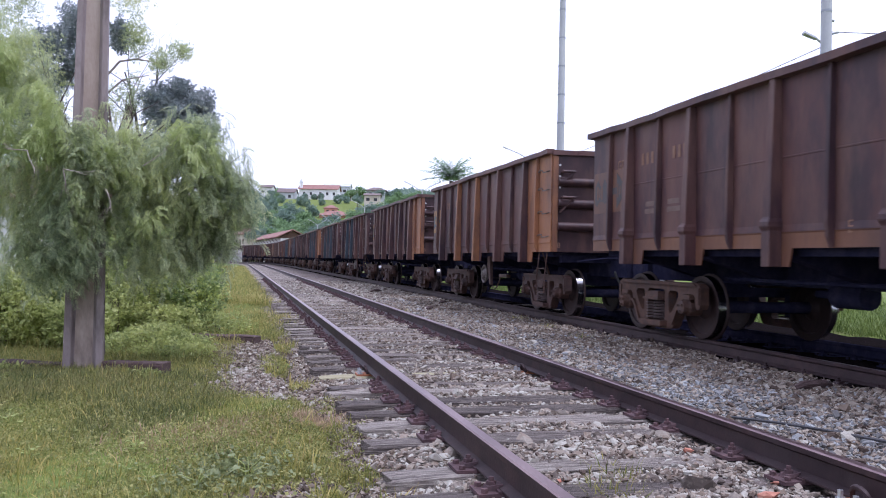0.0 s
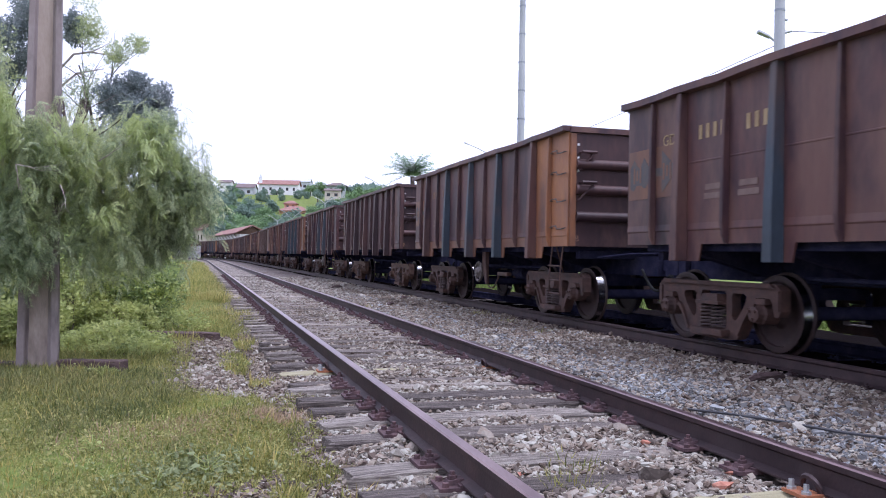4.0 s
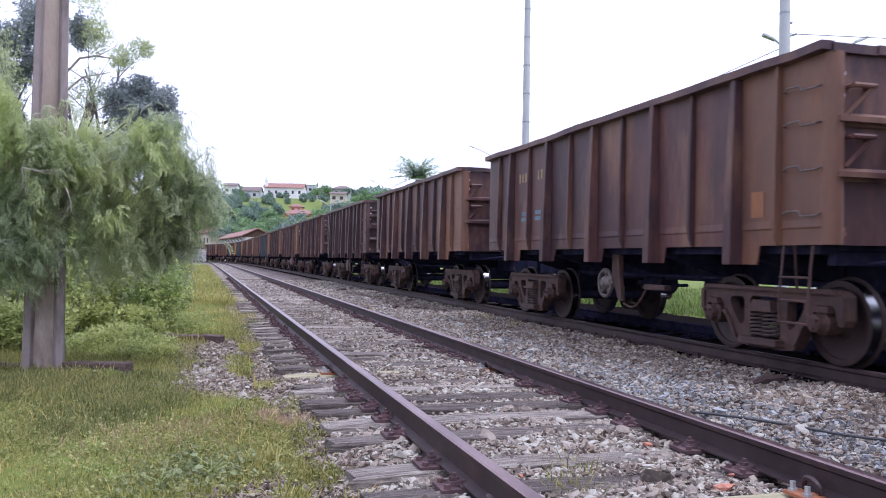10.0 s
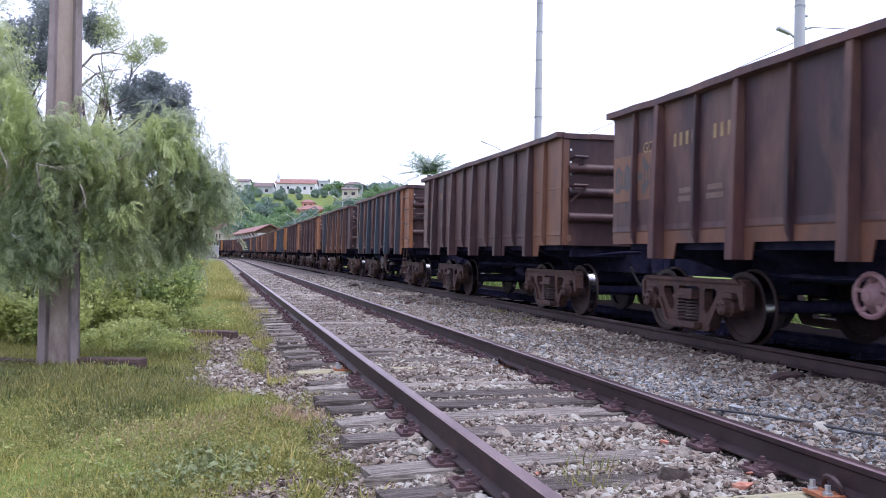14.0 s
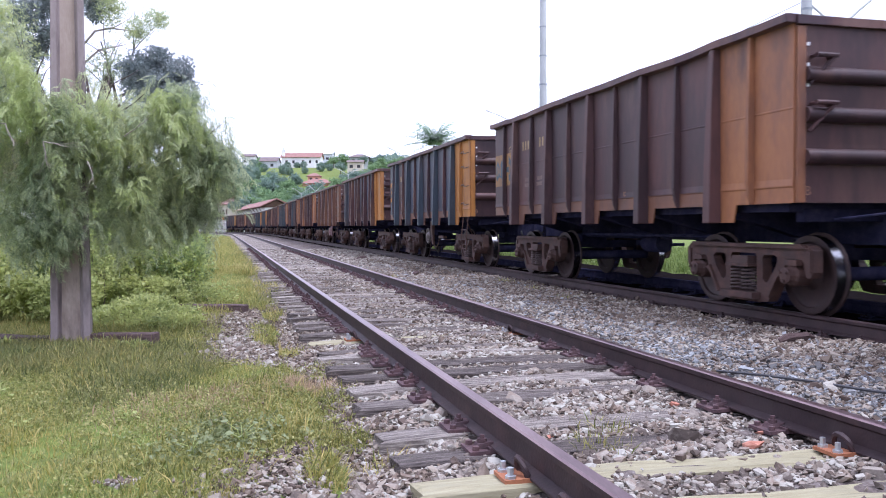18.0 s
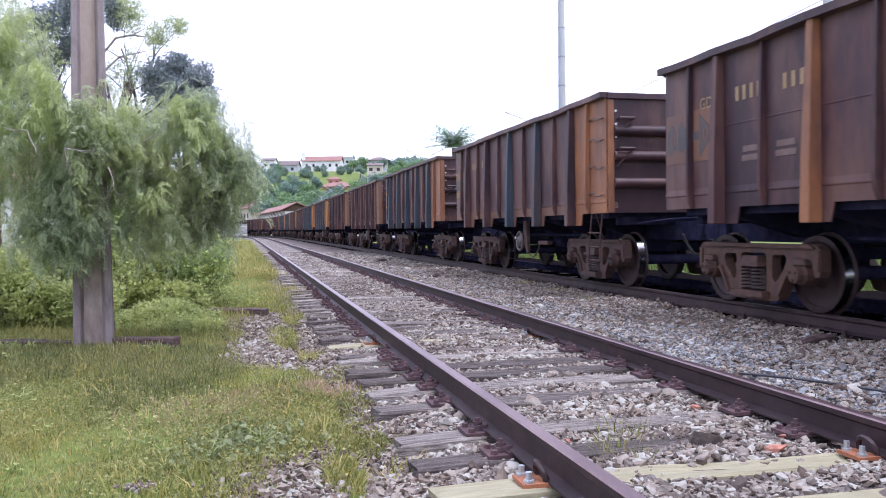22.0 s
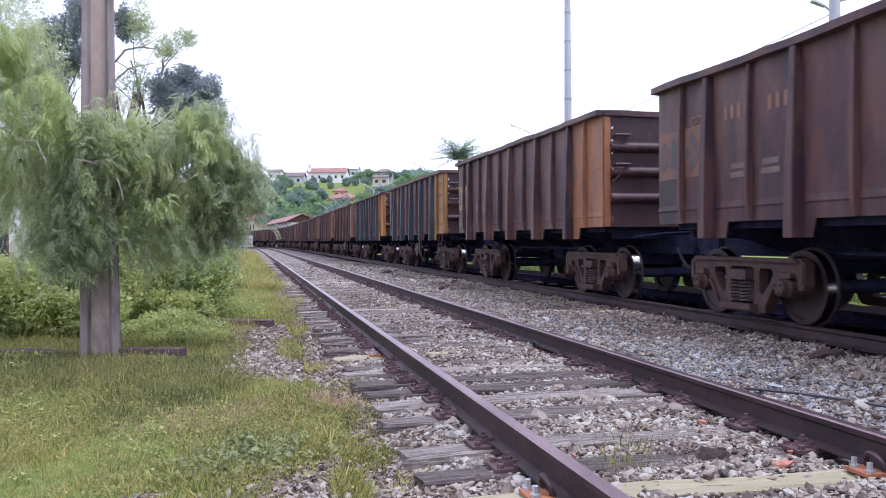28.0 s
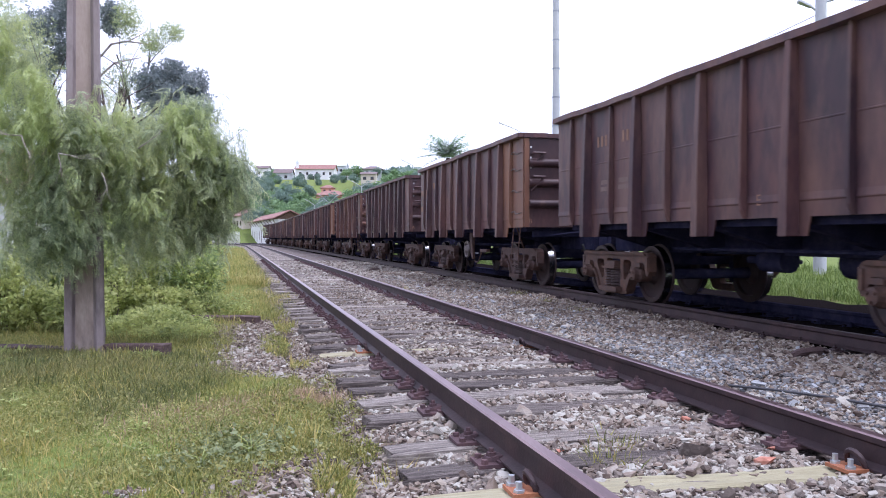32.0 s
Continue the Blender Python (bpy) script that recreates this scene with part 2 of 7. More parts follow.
M_RAIL = material("rusted rail steel", [(0.025, 0.015, 0.017), (0.043, 0.025, 0.027), (0.074, 0.041, 0.040)], 5, 60, 0.6, 0.3, 0.2,
                  dirt=(0.050, 0.034, 0.036), dirt_scale=3, dirt_amount=0.4)
M_RAIL_TOP = material("worn rail head steel", [(0.143, 0.097, 0.100), (0.230, 0.158, 0.160), (0.350, 0.253, 0.247)], 3, 70, 0.24, 0.85, 0.06, (1, 0.2, 1), rough_to=0.45)
M_TIE = material("weathered grey sleeper wood", [(0.076, 0.063, 0.058), (0.243, 0.207, 0.184), (0.518, 0.464, 0.405)], 6, 70, 0.9, 0, 1.0,
                 (0.8, 16, 16), vary=0.4, dirt=(0.075, 0.060, 0.058), dirt_scale=2.2, dirt_amount=0.5, spec=0.25)
M_TIE_NEW = material("pale new sleeper wood", [(0.220, 0.195, 0.115), (0.320, 0.290, 0.175), (0.400, 0.370, 0.245)], 4, 40, 0.8, 0, 0.4,
                     (1.2, 12, 12), dirt=(0.28, 0.26, 0.17), dirt_scale=2.2, dirt_amount=0.5)
M_TIEPLATE = material("rusty tie plate", [(0.052, 0.032, 0.037), (0.092, 0.053, 0.057), (0.155, 0.087, 0.086)], 12, 80, 0.8, 0.2, 0.4)
M_PLATE_NEW = material("orange rusty new tie plate", [(0.24, 0.090, 0.045), (0.34, 0.13, 0.06), (0.42, 0.19, 0.09)], 12, 80, 0.7, 0.1, 0.3)
M_BOLT = material("bright zinc bolt", [(0.45, 0.47, 0.50), (0.55, 0.57, 0.6), (0.62, 0.64, 0.66)], 12, 80, 0.35, 0.8, 0.1)
M_STONE = material("grey ballast stone", [(0.118, 0.095, 0.080), (0.218, 0.186, 0.156), (0.308, 0.272, 0.230), (0.253, 0.198, 0.155), (0.345, 0.318, 0.272), (0.410, 0.390, 0.338)],
                   3, 70, 0.9, 0, 0.5, vary=0.8, by="island", spec=0.25)
M_STONE_NEW = material("fresh pale ballast stone", [(0.128, 0.125, 0.124), (0.201, 0.201, 0.203), (0.163, 0.157, 0.151), (0.257, 0.265, 0.270), (0.342, 0.358, 0.367)],
                       3, 70, 0.85, 0, 0.5, vary=0.8, by="island")
M_STONE_BROWN = material("earthy brown ballast stone", [(0.106, 0.079, 0.064), (0.211, 0.166, 0.128), (0.167, 0.123, 0.095), (0.323, 0.278, 0.223)],
                         3, 70, 0.95, 0, 0.5, vary=1.0, by="island", spec=0.25)
M_STONE_RED = material("broken red brick stone", [(0.34, 0.13, 0.085), (0.44, 0.19, 0.13), (0.52, 0.27, 0.19)], 12, 70, 0.9, 0, 0.4)
M_BED = material("grey gravel bed", [(0.061, 0.051, 0.046), (0.170, 0.142, 0.129), (0.298, 0.266, 0.243)], 30, 95, 0.95, 0, 1.0,
                 dirt=(0.12, 0.088, 0.072), dirt_scale=1.1, dirt_amount=0.4, spec=0.08)
# near-black: the train's shade, with some oil, is put into this colour
M_BED_DARK = material("gravel darkened for shade and oil", [(0.004, 0.004, 0.004), (0.011, 0.009, 0.009), (0.022, 0.016, 0.019)], 30, 95, 0.95, 0, 1.0,
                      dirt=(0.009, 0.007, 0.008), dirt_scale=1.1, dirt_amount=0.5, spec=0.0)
M_SOIL = material("green grassy soil", [(0.073, 0.103, 0.021), (0.134, 0.182, 0.037), (0.203, 0.252, 0.063)], 9.0, 110, 1.0, 0, 1.0,
                  dirt=(0.165, 0.160, 0.062), dirt_scale=1.4, dirt_amount=0.4, spec=0.25)
M_GRASS = material("meadow grass", [(0.119, 0.139, 0.034), (0.233, 0.246, 0.056), (0.364, 0.348, 0.086), (0.483, 0.396, 0.135)], 0.5, 4, 0.65, 0, 0,
                   vary=0.85, by="island", thin=0.35)
M_GRASS_TALL = material("tall green grass", [(0.140, 0.163, 0.046), (0.264, 0.273, 0.074), (0.392, 0.367, 0.109), (0.491, 0.398, 0.157)], 0.5, 4, 0.65, 0, 0,
                        vary=0.55, by="island", thin=0.4)
# green of taller grass, darkened further for the shade below the tree
M_LUSH_SHADED = material("lush grass with tree shade in its green", [(0.066, 0.087, 0.032), (0.118, 0.142, 0.043), (0.180, 0.193, 0.059), (0.242, 0.225, 0.083)], 0.5, 4, 0.65, 0, 0, vary=0.5, by="island", thin=0.3)
M_REED = material("dark tall grass", [(0.025, 0.044, 0.020), (0.048, 0.080, 0.034), (0.082, 0.123, 0.050)], 0.8, 6, 0.7, 0, 0, vary=0.55, by="island", thin=0.25)
M_BANK = material("fresh bank grass", [(0.075, 0.118, 0.027), (0.143, 0.203, 0.044), (0.224, 0.282, 0.075)], 0.8, 6, 0.7, 0, 0, vary=0.55, by="island", thin=0.3)
M_GRASS_DRY = material("dry grass straw", [(0.280, 0.190, 0.115), (0.400, 0.285, 0.175), (0.500, 0.375, 0.250)], 0.8, 4, 0.8, 0, 0, vary=0.6, by="island", thin=0.3)
M_WEED = material("weed leaf", [(0.267, 0.321, 0.122), (0.434, 0.486, 0.175), (0.608, 0.630, 0.241)], 2, 20, 0.5, 0, 0, vary=0.5, by="island", thin=0.5)
M_THICKET = material("thicket leaf", [(0.154, 0.216, 0.092), (0.260, 0.340, 0.130), (0.414, 0.476, 0.183), (0.613, 0.621, 0.244)], 2, 20, 0.5, 0, 0, vary=0.6, by="island", thin=0.4)
M_STEM = material("yellow-green stem", [(0.144, 0.155, 0.045), (0.238, 0.229, 0.065), (0.346, 0.310, 0.110), (0.432, 0.360, 0.170)], 2, 20, 0.5, 0, 0, vary=0.8, by="island", thin=0.35)
M_WEED_PALE = material("pale weed leaf", [(0.146, 0.180, 0.075), (0.224, 0.263, 0.114), (0.325, 0.355, 0.167)], 2, 20, 0.5, 0, 0, vary=0.4, by="island", thin=0.3)
M_SHRUB = material("yellow-green shrub leaf", [(0.211, 0.285, 0.120), (0.385, 0.475, 0.168), (0.654, 0.691, 0.239)], 2, 20, 0.45, 0, 0, vary=0.6, by="island", thin=0.4)
M_PEPPER = material("feathery green leaf", [(0.271, 0.330, 0.216), (0.416, 0.481, 0.302), (0.590, 0.636, 0.383), (0.724, 0.744, 0.376)], 0.9, 8, 0.38, 0, 0,
                    vary=0.5, by="island", thin=0.68)
M_CLOVER = material("clover leaf", [(0.171, 0.195, 0.057), (0.295, 0.300, 0.090), (0.442, 0.420, 0.161)], 1.2, 8, 0.6, 0, 0, vary=0.6, by="island", thin=0.3)
M_PEPPER_LIGHT = material("young feathery leaf", [(0.341, 0.413, 0.183), (0.467, 0.533, 0.224), (0.592, 0.644, 0.294)], 0.9, 8, 0.5, 0, 0,
                          vary=0.5, by="island", thin=0.4)
M_DARKLEAF = material("dark crown leaf", [(0.150, 0.192, 0.204), (0.263, 0.307, 0.305), (0.428, 0.445, 0.426)], 1, 8, 0.5, 0, 0, vary=0.5, by="island", thin=0.25)
# distance haze is mixed into these two leaf colours: lighter, the second also bluer
M_FARLEAF = material("woodland leaf", [(0.130, 0.224, 0.110), (0.216, 0.331, 0.150), (0.336, 0.448, 0.202)], 0.12, 2, 0.6, 0, 0, vary=0.45, by="island", thin=0.3)
M_FARLEAF_DARK = material("haze-blue woodland leaf", [(0.136, 0.212, 0.174), (0.205, 0.288, 0.228), (0.295, 0.377, 0.278)], 0.12, 2, 0.6, 0, 0, vary=0.45, by="island", thin=0.3)
M_PALMLEAF = material("grey-green palm leaf", [(0.158, 0.257, 0.149), (0.253, 0.379, 0.212), (0.380, 0.540, 0.317)], 1, 8, 0.5, 0, 0, vary=0.5, by="island", thin=0.25)
M_BARK = material("rough tree bark", [(0.060, 0.045, 0.040), (0.11, 0.085, 0.075), (0.17, 0.14, 0.12)], 9, 60, 0.95, 0, 0.9, (1, 1, 0.3))
M_TWIG = material("pale dry twig", [(0.22, 0.18, 0.16), (0.32, 0.27, 0.24), (0.4, 0.36, 0.33)], 9, 60, 0.9, 0, 0.3)
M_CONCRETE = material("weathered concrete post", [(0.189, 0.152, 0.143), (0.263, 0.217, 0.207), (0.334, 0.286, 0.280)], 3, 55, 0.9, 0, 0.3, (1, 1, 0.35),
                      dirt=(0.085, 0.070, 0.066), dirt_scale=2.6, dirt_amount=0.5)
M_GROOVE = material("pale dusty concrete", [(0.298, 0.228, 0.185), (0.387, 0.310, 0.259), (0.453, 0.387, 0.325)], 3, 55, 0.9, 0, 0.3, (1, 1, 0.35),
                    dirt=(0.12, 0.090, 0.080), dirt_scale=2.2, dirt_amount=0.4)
M_POLE = material("grey concrete pole", [(0.360, 0.372, 0.384), (0.456, 0.468, 0.480), (0.540, 0.552, 0.552)], 2, 40, 0.85, 0, 0.2, (1, 1, 0.3))
M_LOG = material("old dark timber", [(0.050, 0.032, 0.031), (0.094, 0.059, 0.055), (0.154, 0.100, 0.092)], 4, 40, 0.9, 0, 0.7, (1, 12, 12))
M_GALV = material("dull galvanised steel", [(0.22, 0.24, 0.26), (0.30, 0.32, 0.34), (0.38, 0.40, 0.42)], 4, 50, 0.5, 0.6, 0.05)
M_WIRE = material("dark cable", [(0.03, 0.03, 0.035), (0.045, 0.045, 0.05), (0.06, 0.06, 0.065)], 4, 40, 0.6, 0, 0)
M_WHITE = material("white house paint", [(0.66, 0.65, 0.63), (0.76, 0.75, 0.74), (0.82, 0.82, 0.81)], 0.4, 6, 0.8, 0, 0.1)
M_GREYWALL = material("pale grey house paint", [(0.42, 0.44, 0.47), (0.52, 0.54, 0.57), (0.6, 0.62, 0.65)], 0.4, 6, 0.8, 0, 0.1)
M_SALMON = material("salmon house paint", [(0.50, 0.27, 0.18), (0.60, 0.34, 0.23), (0.68, 0.42, 0.30)], 0.4, 6, 0.8, 0, 0.1)
M_SALMON_PALE = material("beige house paint", [(0.46, 0.40, 0.33), (0.56, 0.50, 0.42), (0.64, 0.58, 0.50)], 0.4, 6, 0.8, 0, 0.1)
M_TILE = material("red clay roof tile", [(0.194, 0.099, 0.084), (0.273, 0.142, 0.119), (0.343, 0.194, 0.163)], 1.2, 14, 0.85, 0, 0.3)
M_TILE_DARK = material("old dark roof tile", [(0.11, 0.085, 0.085), (0.17, 0.13, 0.125), (0.23, 0.18, 0.17)], 1.2, 14, 0.85, 0, 0.3)
M_GLASS = material("dark window glass", [(0.02, 0.025, 0.03), (0.03, 0.035, 0.04), (0.045, 0.05, 0.055)], 1, 10, 0.15, 0, 0)
M_WOODTRIM = material("brown painted timber", [(0.075, 0.040, 0.028), (0.11, 0.060, 0.040), (0.15, 0.085, 0.055)], 3, 30, 0.7, 0, 0.2)


# ------------------------------------------------------------ building helpers
class Shape:
    """Gathers plain pieces of one mesh."""

    def __init__(self):
        self.v, self.f, self.k, self.slot = [], [], [], 0

    def add(self, pts, faces):
        b = len(self.v)
        self.v += [tuple(p) for p in pts]
        self.f += [tuple(b + i for i in f) for f in faces]
        self.k += [self.slot] * len(faces)
        return self

    def hexa(self, low, high):
        """A six-sided block from four corners below and four above, both counter-clockwise from above."""
        return self.add(list(low) + list(high), [(3, 2, 1, 0), (4, 5, 6, 7), (0, 1, 5, 4), (1, 2, 6, 5), (2, 3, 7, 6), (3, 0, 4, 7)])

    def box(self, c, s, turn=None):
        x, y, z = s[0] / 2, s[1] / 2, s[2] / 2
        pts = [Vector(p) for p in ((-x, -y, -z), (x, -y, -z), (x, y, -z), (-x, y, -z), (-x, -y, z), (x, -y, z), (x, y, z), (-x, y, z))]
        if turn is not None:
            pts = [turn @ p for p in pts]
        pts = [p + Vector(c) for p in pts]
        return self.hexa(pts[:4], pts[4:])

    def tube(self, path, radii, n=8, closed_ends=True):
        """A round bar along a path."""
        path = [Vector(p) for p in path]
        if not isinstance(radii, (list, tuple)):
            radii = [radii] * len(path)
        pts, faces = [], []
        up = Vector((0.31, 0.17, 0.93)).normalized()
        for i, p in enumerate(path):
            d = (path[min(i + 1, len(path) - 1)] - path[max(i - 1, 0)]).normalized()
            a = d.cross(up)
            if a.length < 0.05:
                a = d.cross(Vector((1, 0, 0)))
            a.normalize()
            b = d.cross(a)
            for j in range(n):
                w = 2 * math.pi * j / n
                pts.append(p + radii[i] * (math.cos(w) * a + math.sin(w) * b))
        for i in range(len(path) - 1):
            for j in range(n):
                k = (j + 1) % n
                faces.append((i * n + j, i * n + k, (i + 1) * n + k, (i + 1) * n + j))
        if closed_ends:
            faces.append(tuple(range(n))[::-1])
            faces.append(tuple((len(path) - 1) * n + j for j in range(n)))
        return self.add(pts, faces)

    def lathe(self, profile, axis="x", n=24, centre=(0, 0, 0), slots=None):
        """Turns a profile of (along, radius) round an axis."""
        pts, c = [], Vector(centre)
        for a, r in profile:
            for j in range(n):
                w = 2 * math.pi * j / n
                p = (a, r * math.cos(w), r * math.sin(w)) if axis == "x" else (r * math.cos(w), a, r * math.sin(w)) if axis == "y" else (r * math.cos(w), r * math.sin(w), a)
                pts.append(c + Vector(p))
        for i in range(len(profile) - 1):
            faces = [(i * n + j, i * n + (j + 1) % n, (i + 1) * n + (j + 1) % n, (i + 1) * n + j) for j in range(n)]
            b = len(self.v)
            if i == 0:
                first = b
                self.v += [tuple(p) for p in pts]
            self.f += [tuple(first + q for q in f) for f in faces]
            self.k += [slots[i] if slots else self.slot] * n
        return self

    def slab(self, outline, x0, x1):
        """A plate in the yz plane, from a closed outline, between two x."""
        n = len(outline)
        pts = [(x0, y, z) for y, z in outline] + [(x1, y, z) for y, z in outline]
        faces = [tuple(range(n))[::-1], tuple(range(n, 2 * n))] + [(i, (i + 1) % n, n + (i + 1) % n, n + i) for i in range(n)]
        return self.add(pts, faces)

    def mesh(self, name, bevel=0.0, smooth=False, clean=True, weld=False):
        me = bpy.data.meshes.new(name)
        me.from_pydata(self.v, [], self.f)
        me.polygons.foreach_set("material_index", self.k)
        if clean or bevel:
            bm = bmesh.new()
            bm.from_mesh(me)
            if weld:
                bmesh.ops.remove_doubles(bm, verts=bm.verts, dist=1e-4)
            bmesh.ops.recalc_face_normals(bm, faces=bm.faces)
            if bevel:
                bmesh.ops.bevel(bm, geom=[e for e in bm.edges if len(e.link_faces) == 2 and e.calc_face_angle(0) > 0.5], offset=bevel,
                                offset_type="OFFSET", segments=1, affect="EDGES", clamp_overlap=True)
            bm.to_mesh(me)
            bm.free()
        if smooth:
            me.polygons.foreach_set("use_smooth", [True] * len(me.polygons))
            me.set_sharp_from_angle(angle=radians(40))
        return me


def np_mesh(name, verts, faces):
    """A mesh from arrays: N x 3 places and M x k corners."""
    me = bpy.data.meshes.new(name)
    verts, faces = np.asarray(verts, np.float32), np.asarray(faces, np.int32)
    m, k = faces.shape
    me.vertices.add(len(verts))
    me.vertices.foreach_set("co", verts.ravel())
    me.loops.add(m * k)
    me.loops.foreach_set("vertex_index", faces.ravel())
    me.polygons.add(m)
    me.polygons.foreach_set("loop_start", np.arange(0, m * k, k, dtype=np.int32))
    me.polygons.foreach_set("use_smooth", np.zeros(m, bool))
    me.update(calc_edges=True)
    return me


def part(name, me, mat=None, parent=None, at=(0, 0, 0), label=""):
    """Links a mesh as one object under a thing or part. Materials belong to the object, so that alike pieces share a mesh."""
    mats = mat if isinstance(mat, (list, tuple)) else [mat]
    while len(me.materials) < len(mats):
        me.materials.append(mats[len(me.materials)])
    ob = new(name, me)
    ob.location = at
    for i, m in enumerate(mats):
        if me.materials[i] != m:
            ob.material_slots[i].link = "OBJECT"
            ob.material_slots[i].material = m
    if parent is not None:
        ob.parent = parent
    if label:
        tagged(ob, label)
    return ob


def turns(rng, n, tilt=0.5):
    """n turn matrices: any heading, leaning by about tilt."""
    h, a, b = rng.uniform(0, 2 * np.pi, n), rng.normal(0, tilt, n), rng.normal(0, tilt, n)
    ch, sh, ca, sa, cb, sb = np.cos(h), np.sin(h), np.cos(a), np.sin(a), np.cos(b), np.sin(b)
    o, z = np.ones(n), np.zeros(n)
    rz = np.stack([ch, -sh, z, sh, ch, z, z, z, o], 1).reshape(n, 3, 3)
    rx = np.stack([o, z, z, z, ca, -sa, z, sa, ca], 1).reshape(n, 3, 3)
    ry = np.stack([cb, z, sb, z, o, z, -sb, z, cb], 1).reshape(n, 3, 3)
    return rz @ rx @ ry


def scatter(name, kinds, places, turn, size, rng):
    """One mesh of many small pieces: each place takes one of the kinds (verts, faces)."""
    which = rng.integers(0, len(kinds), len(places))
    vs, fs, base = [], [], 0
    for i, (tv, tf) in enumerate(kinds):
        sel = np.nonzero(which == i)[0]
        if not len(sel):
            continue
        s = size[sel]
        s = s[:, None, None] if s.ndim == 1 else s[:, None, :]
        v = np.einsum("kij,knj->kni", turn[sel], tv[None] * s) + places[sel][:, None, :]
        f = tf[None] + (np.arange(len(sel)) * len(tv))[:, None, None] + base
        vs.append(v.reshape(-1, 3))
        fs.append(f.reshape(-1, tf.shape[1]))
        base += len(sel) * len(tv)
    return np_mesh(name, np.concatenate(vs), np.concatenate(fs))


# ------------------------------------------------------------ the line of the tracks
GAUGE = 1.68                      # between rail heads' centres, broad gauge
HEADING = radians(14.22)
START = Vector((0.894, 2.0))      # on the near track's left rail
TRAIN_OFF = GAUGE + 2.97 + GAUGE / 2
STEP = 0.5
LINE_S = np.arange(-520.0, 420.0, STEP)
LINE_K = np.interp(LINE_S, [0, 100, 125, 420], [0, 0.0001, 0.0041, 0.0041])
_i0 = int(round(520.0 / STEP))
LINE_H = HEADING + np.cumsum(LINE_K) * STEP
LINE_X = START.x + np.cumsum(-np.sin(LINE_H)) * STEP
LINE_Y = START.y + np.cumsum(np.cos(LINE_H)) * STEP
LINE_X += START.x - LINE_X[_i0]
LINE_Y += START.y - LINE_Y[_i0]


def on_line(s, off=0.0, z=0.0):
    """Place and heading at s metres along the left rail, off metres to its right."""
    h = np.interp(s, LINE_S, LINE_H)
    return (np.interp(s, LINE_S, LINE_X) + off * np.cos(h), np.interp(s, LINE_S, LINE_Y) + off * np.sin(h), z + 0 * h, h)


def across(x, y):
    """Metres along and to the right of the left rail, for arrays of places (exact on the straight)."""
    dx, dy = x - START.x, y - START.y
    s = -dx * math.sin(HEADING) + dy * math.cos(HEADING)
    u = dx * math.cos(HEADING) + dy * math.sin(HEADING)
    bend = np.clip(s - 112, 0, None)
    return s, u + 0.00205 * bend ** 2


def ground_height(x, y):
    x, y = np.asarray(x, float), np.asarray(y, float)
    d = np.maximum(y, 0) + 0 * x
    h = np.interp(d, [0, 180, 200, 250, 300, 330, 420, 700, 1200, 1700, 3000], [0, 0, 3, 13.5, 20.5, 23.6, 29, 33, 80, 85, 70])
    h = h + np.where(d > 800, 12 * np.exp(-((x + 55 * d / 1200) / (0.045 * d + 1)) ** 2), 0)
    far = np.clip((d - 210) / 200, 0, 1)
    h = h + far * 1.6 * np.sin(x * 0.045 + 1.0) * np.cos(y * 0.03)
    near = np.exp(-(np.hypot(x, y - 8) / 25) ** 2)
    wave = 0.035 * np.sin(x * 1.7 + 0.6 * y) * np.cos(y * 1.3 - 0.8) * near
    s, u = across(x, y)
    dip = np.clip((u + 0.85) / 0.3, 0, 1) * np.clip((9.7 - u) / 0.6, 0, 1) * (s < 250)
    bank = np.clip((u - 9.8) / 5.0, 0, 1) * np.clip(1 - (s - 90) / 60, 0, 1) * 0.25
    return -0.235 + h + wave - 0.25 * dip + bank


# ------------------------------------------------------------ ground
def spread(a, b, fine, n):
    """Marks from a to b, close together near 0 and far apart at the ends."""
    lo = -np.sinh(np.linspace(math.asinh(-a / fine), 0, n))[:-1] * fine if a < 0 else np.array([])
    hi = np.sinh(np.linspace(0, math.asinh(b / fine), n)) * fine
    return np.concatenate([lo, hi])


def build_ground():
    xs, ys = spread(-2600, 2600, 9.0, 120), spread(-700, 3000, 9.0, 120)
    gx, gy = np.meshgrid(xs, ys + 6)
    v = np.stack([gx, gy, ground_height(gx, gy)], -1).reshape(-1, 3)
    w = len(xs)
    i = (np.arange(len(ys) - 1)[:, None] * w + np.arange(w - 1)[None]).ravel()
    me = np_mesh("ground", v, np.stack([i, i + 1, i + w + 1, i + w], 1))
    me.polygons.foreach_set("use_smooth", [True] * len(me.polygons))
    return tagged(part("ground", me, M_SOIL), "grassy ground rising to a green hill", "ground", kind="structure")


def bed_height(u, s):
    """The top of the ballast, u metres right of the left rail."""
    h = np.interp(u, [-2.2, -0.95, -0.60, -0.15, 0.84, 1.6, 2.3, 3.0, 3.9, 5.4, 7.0, 8.4, 9.5, 10.2], [-0.7, -0.34, -0.268, -0.220, -0.195, -0.205, -0.200, -0.18, -0.195, -0.19, -0.20, -0.23, -0.24, -0.5])
    return h + 0.018 * np.sin(s * 2.3 + u * 3.1) * np.sin(u * 2.2 - s * 1.1) + 0.012 * np.sin(s * 5.7 - u * 4.3)


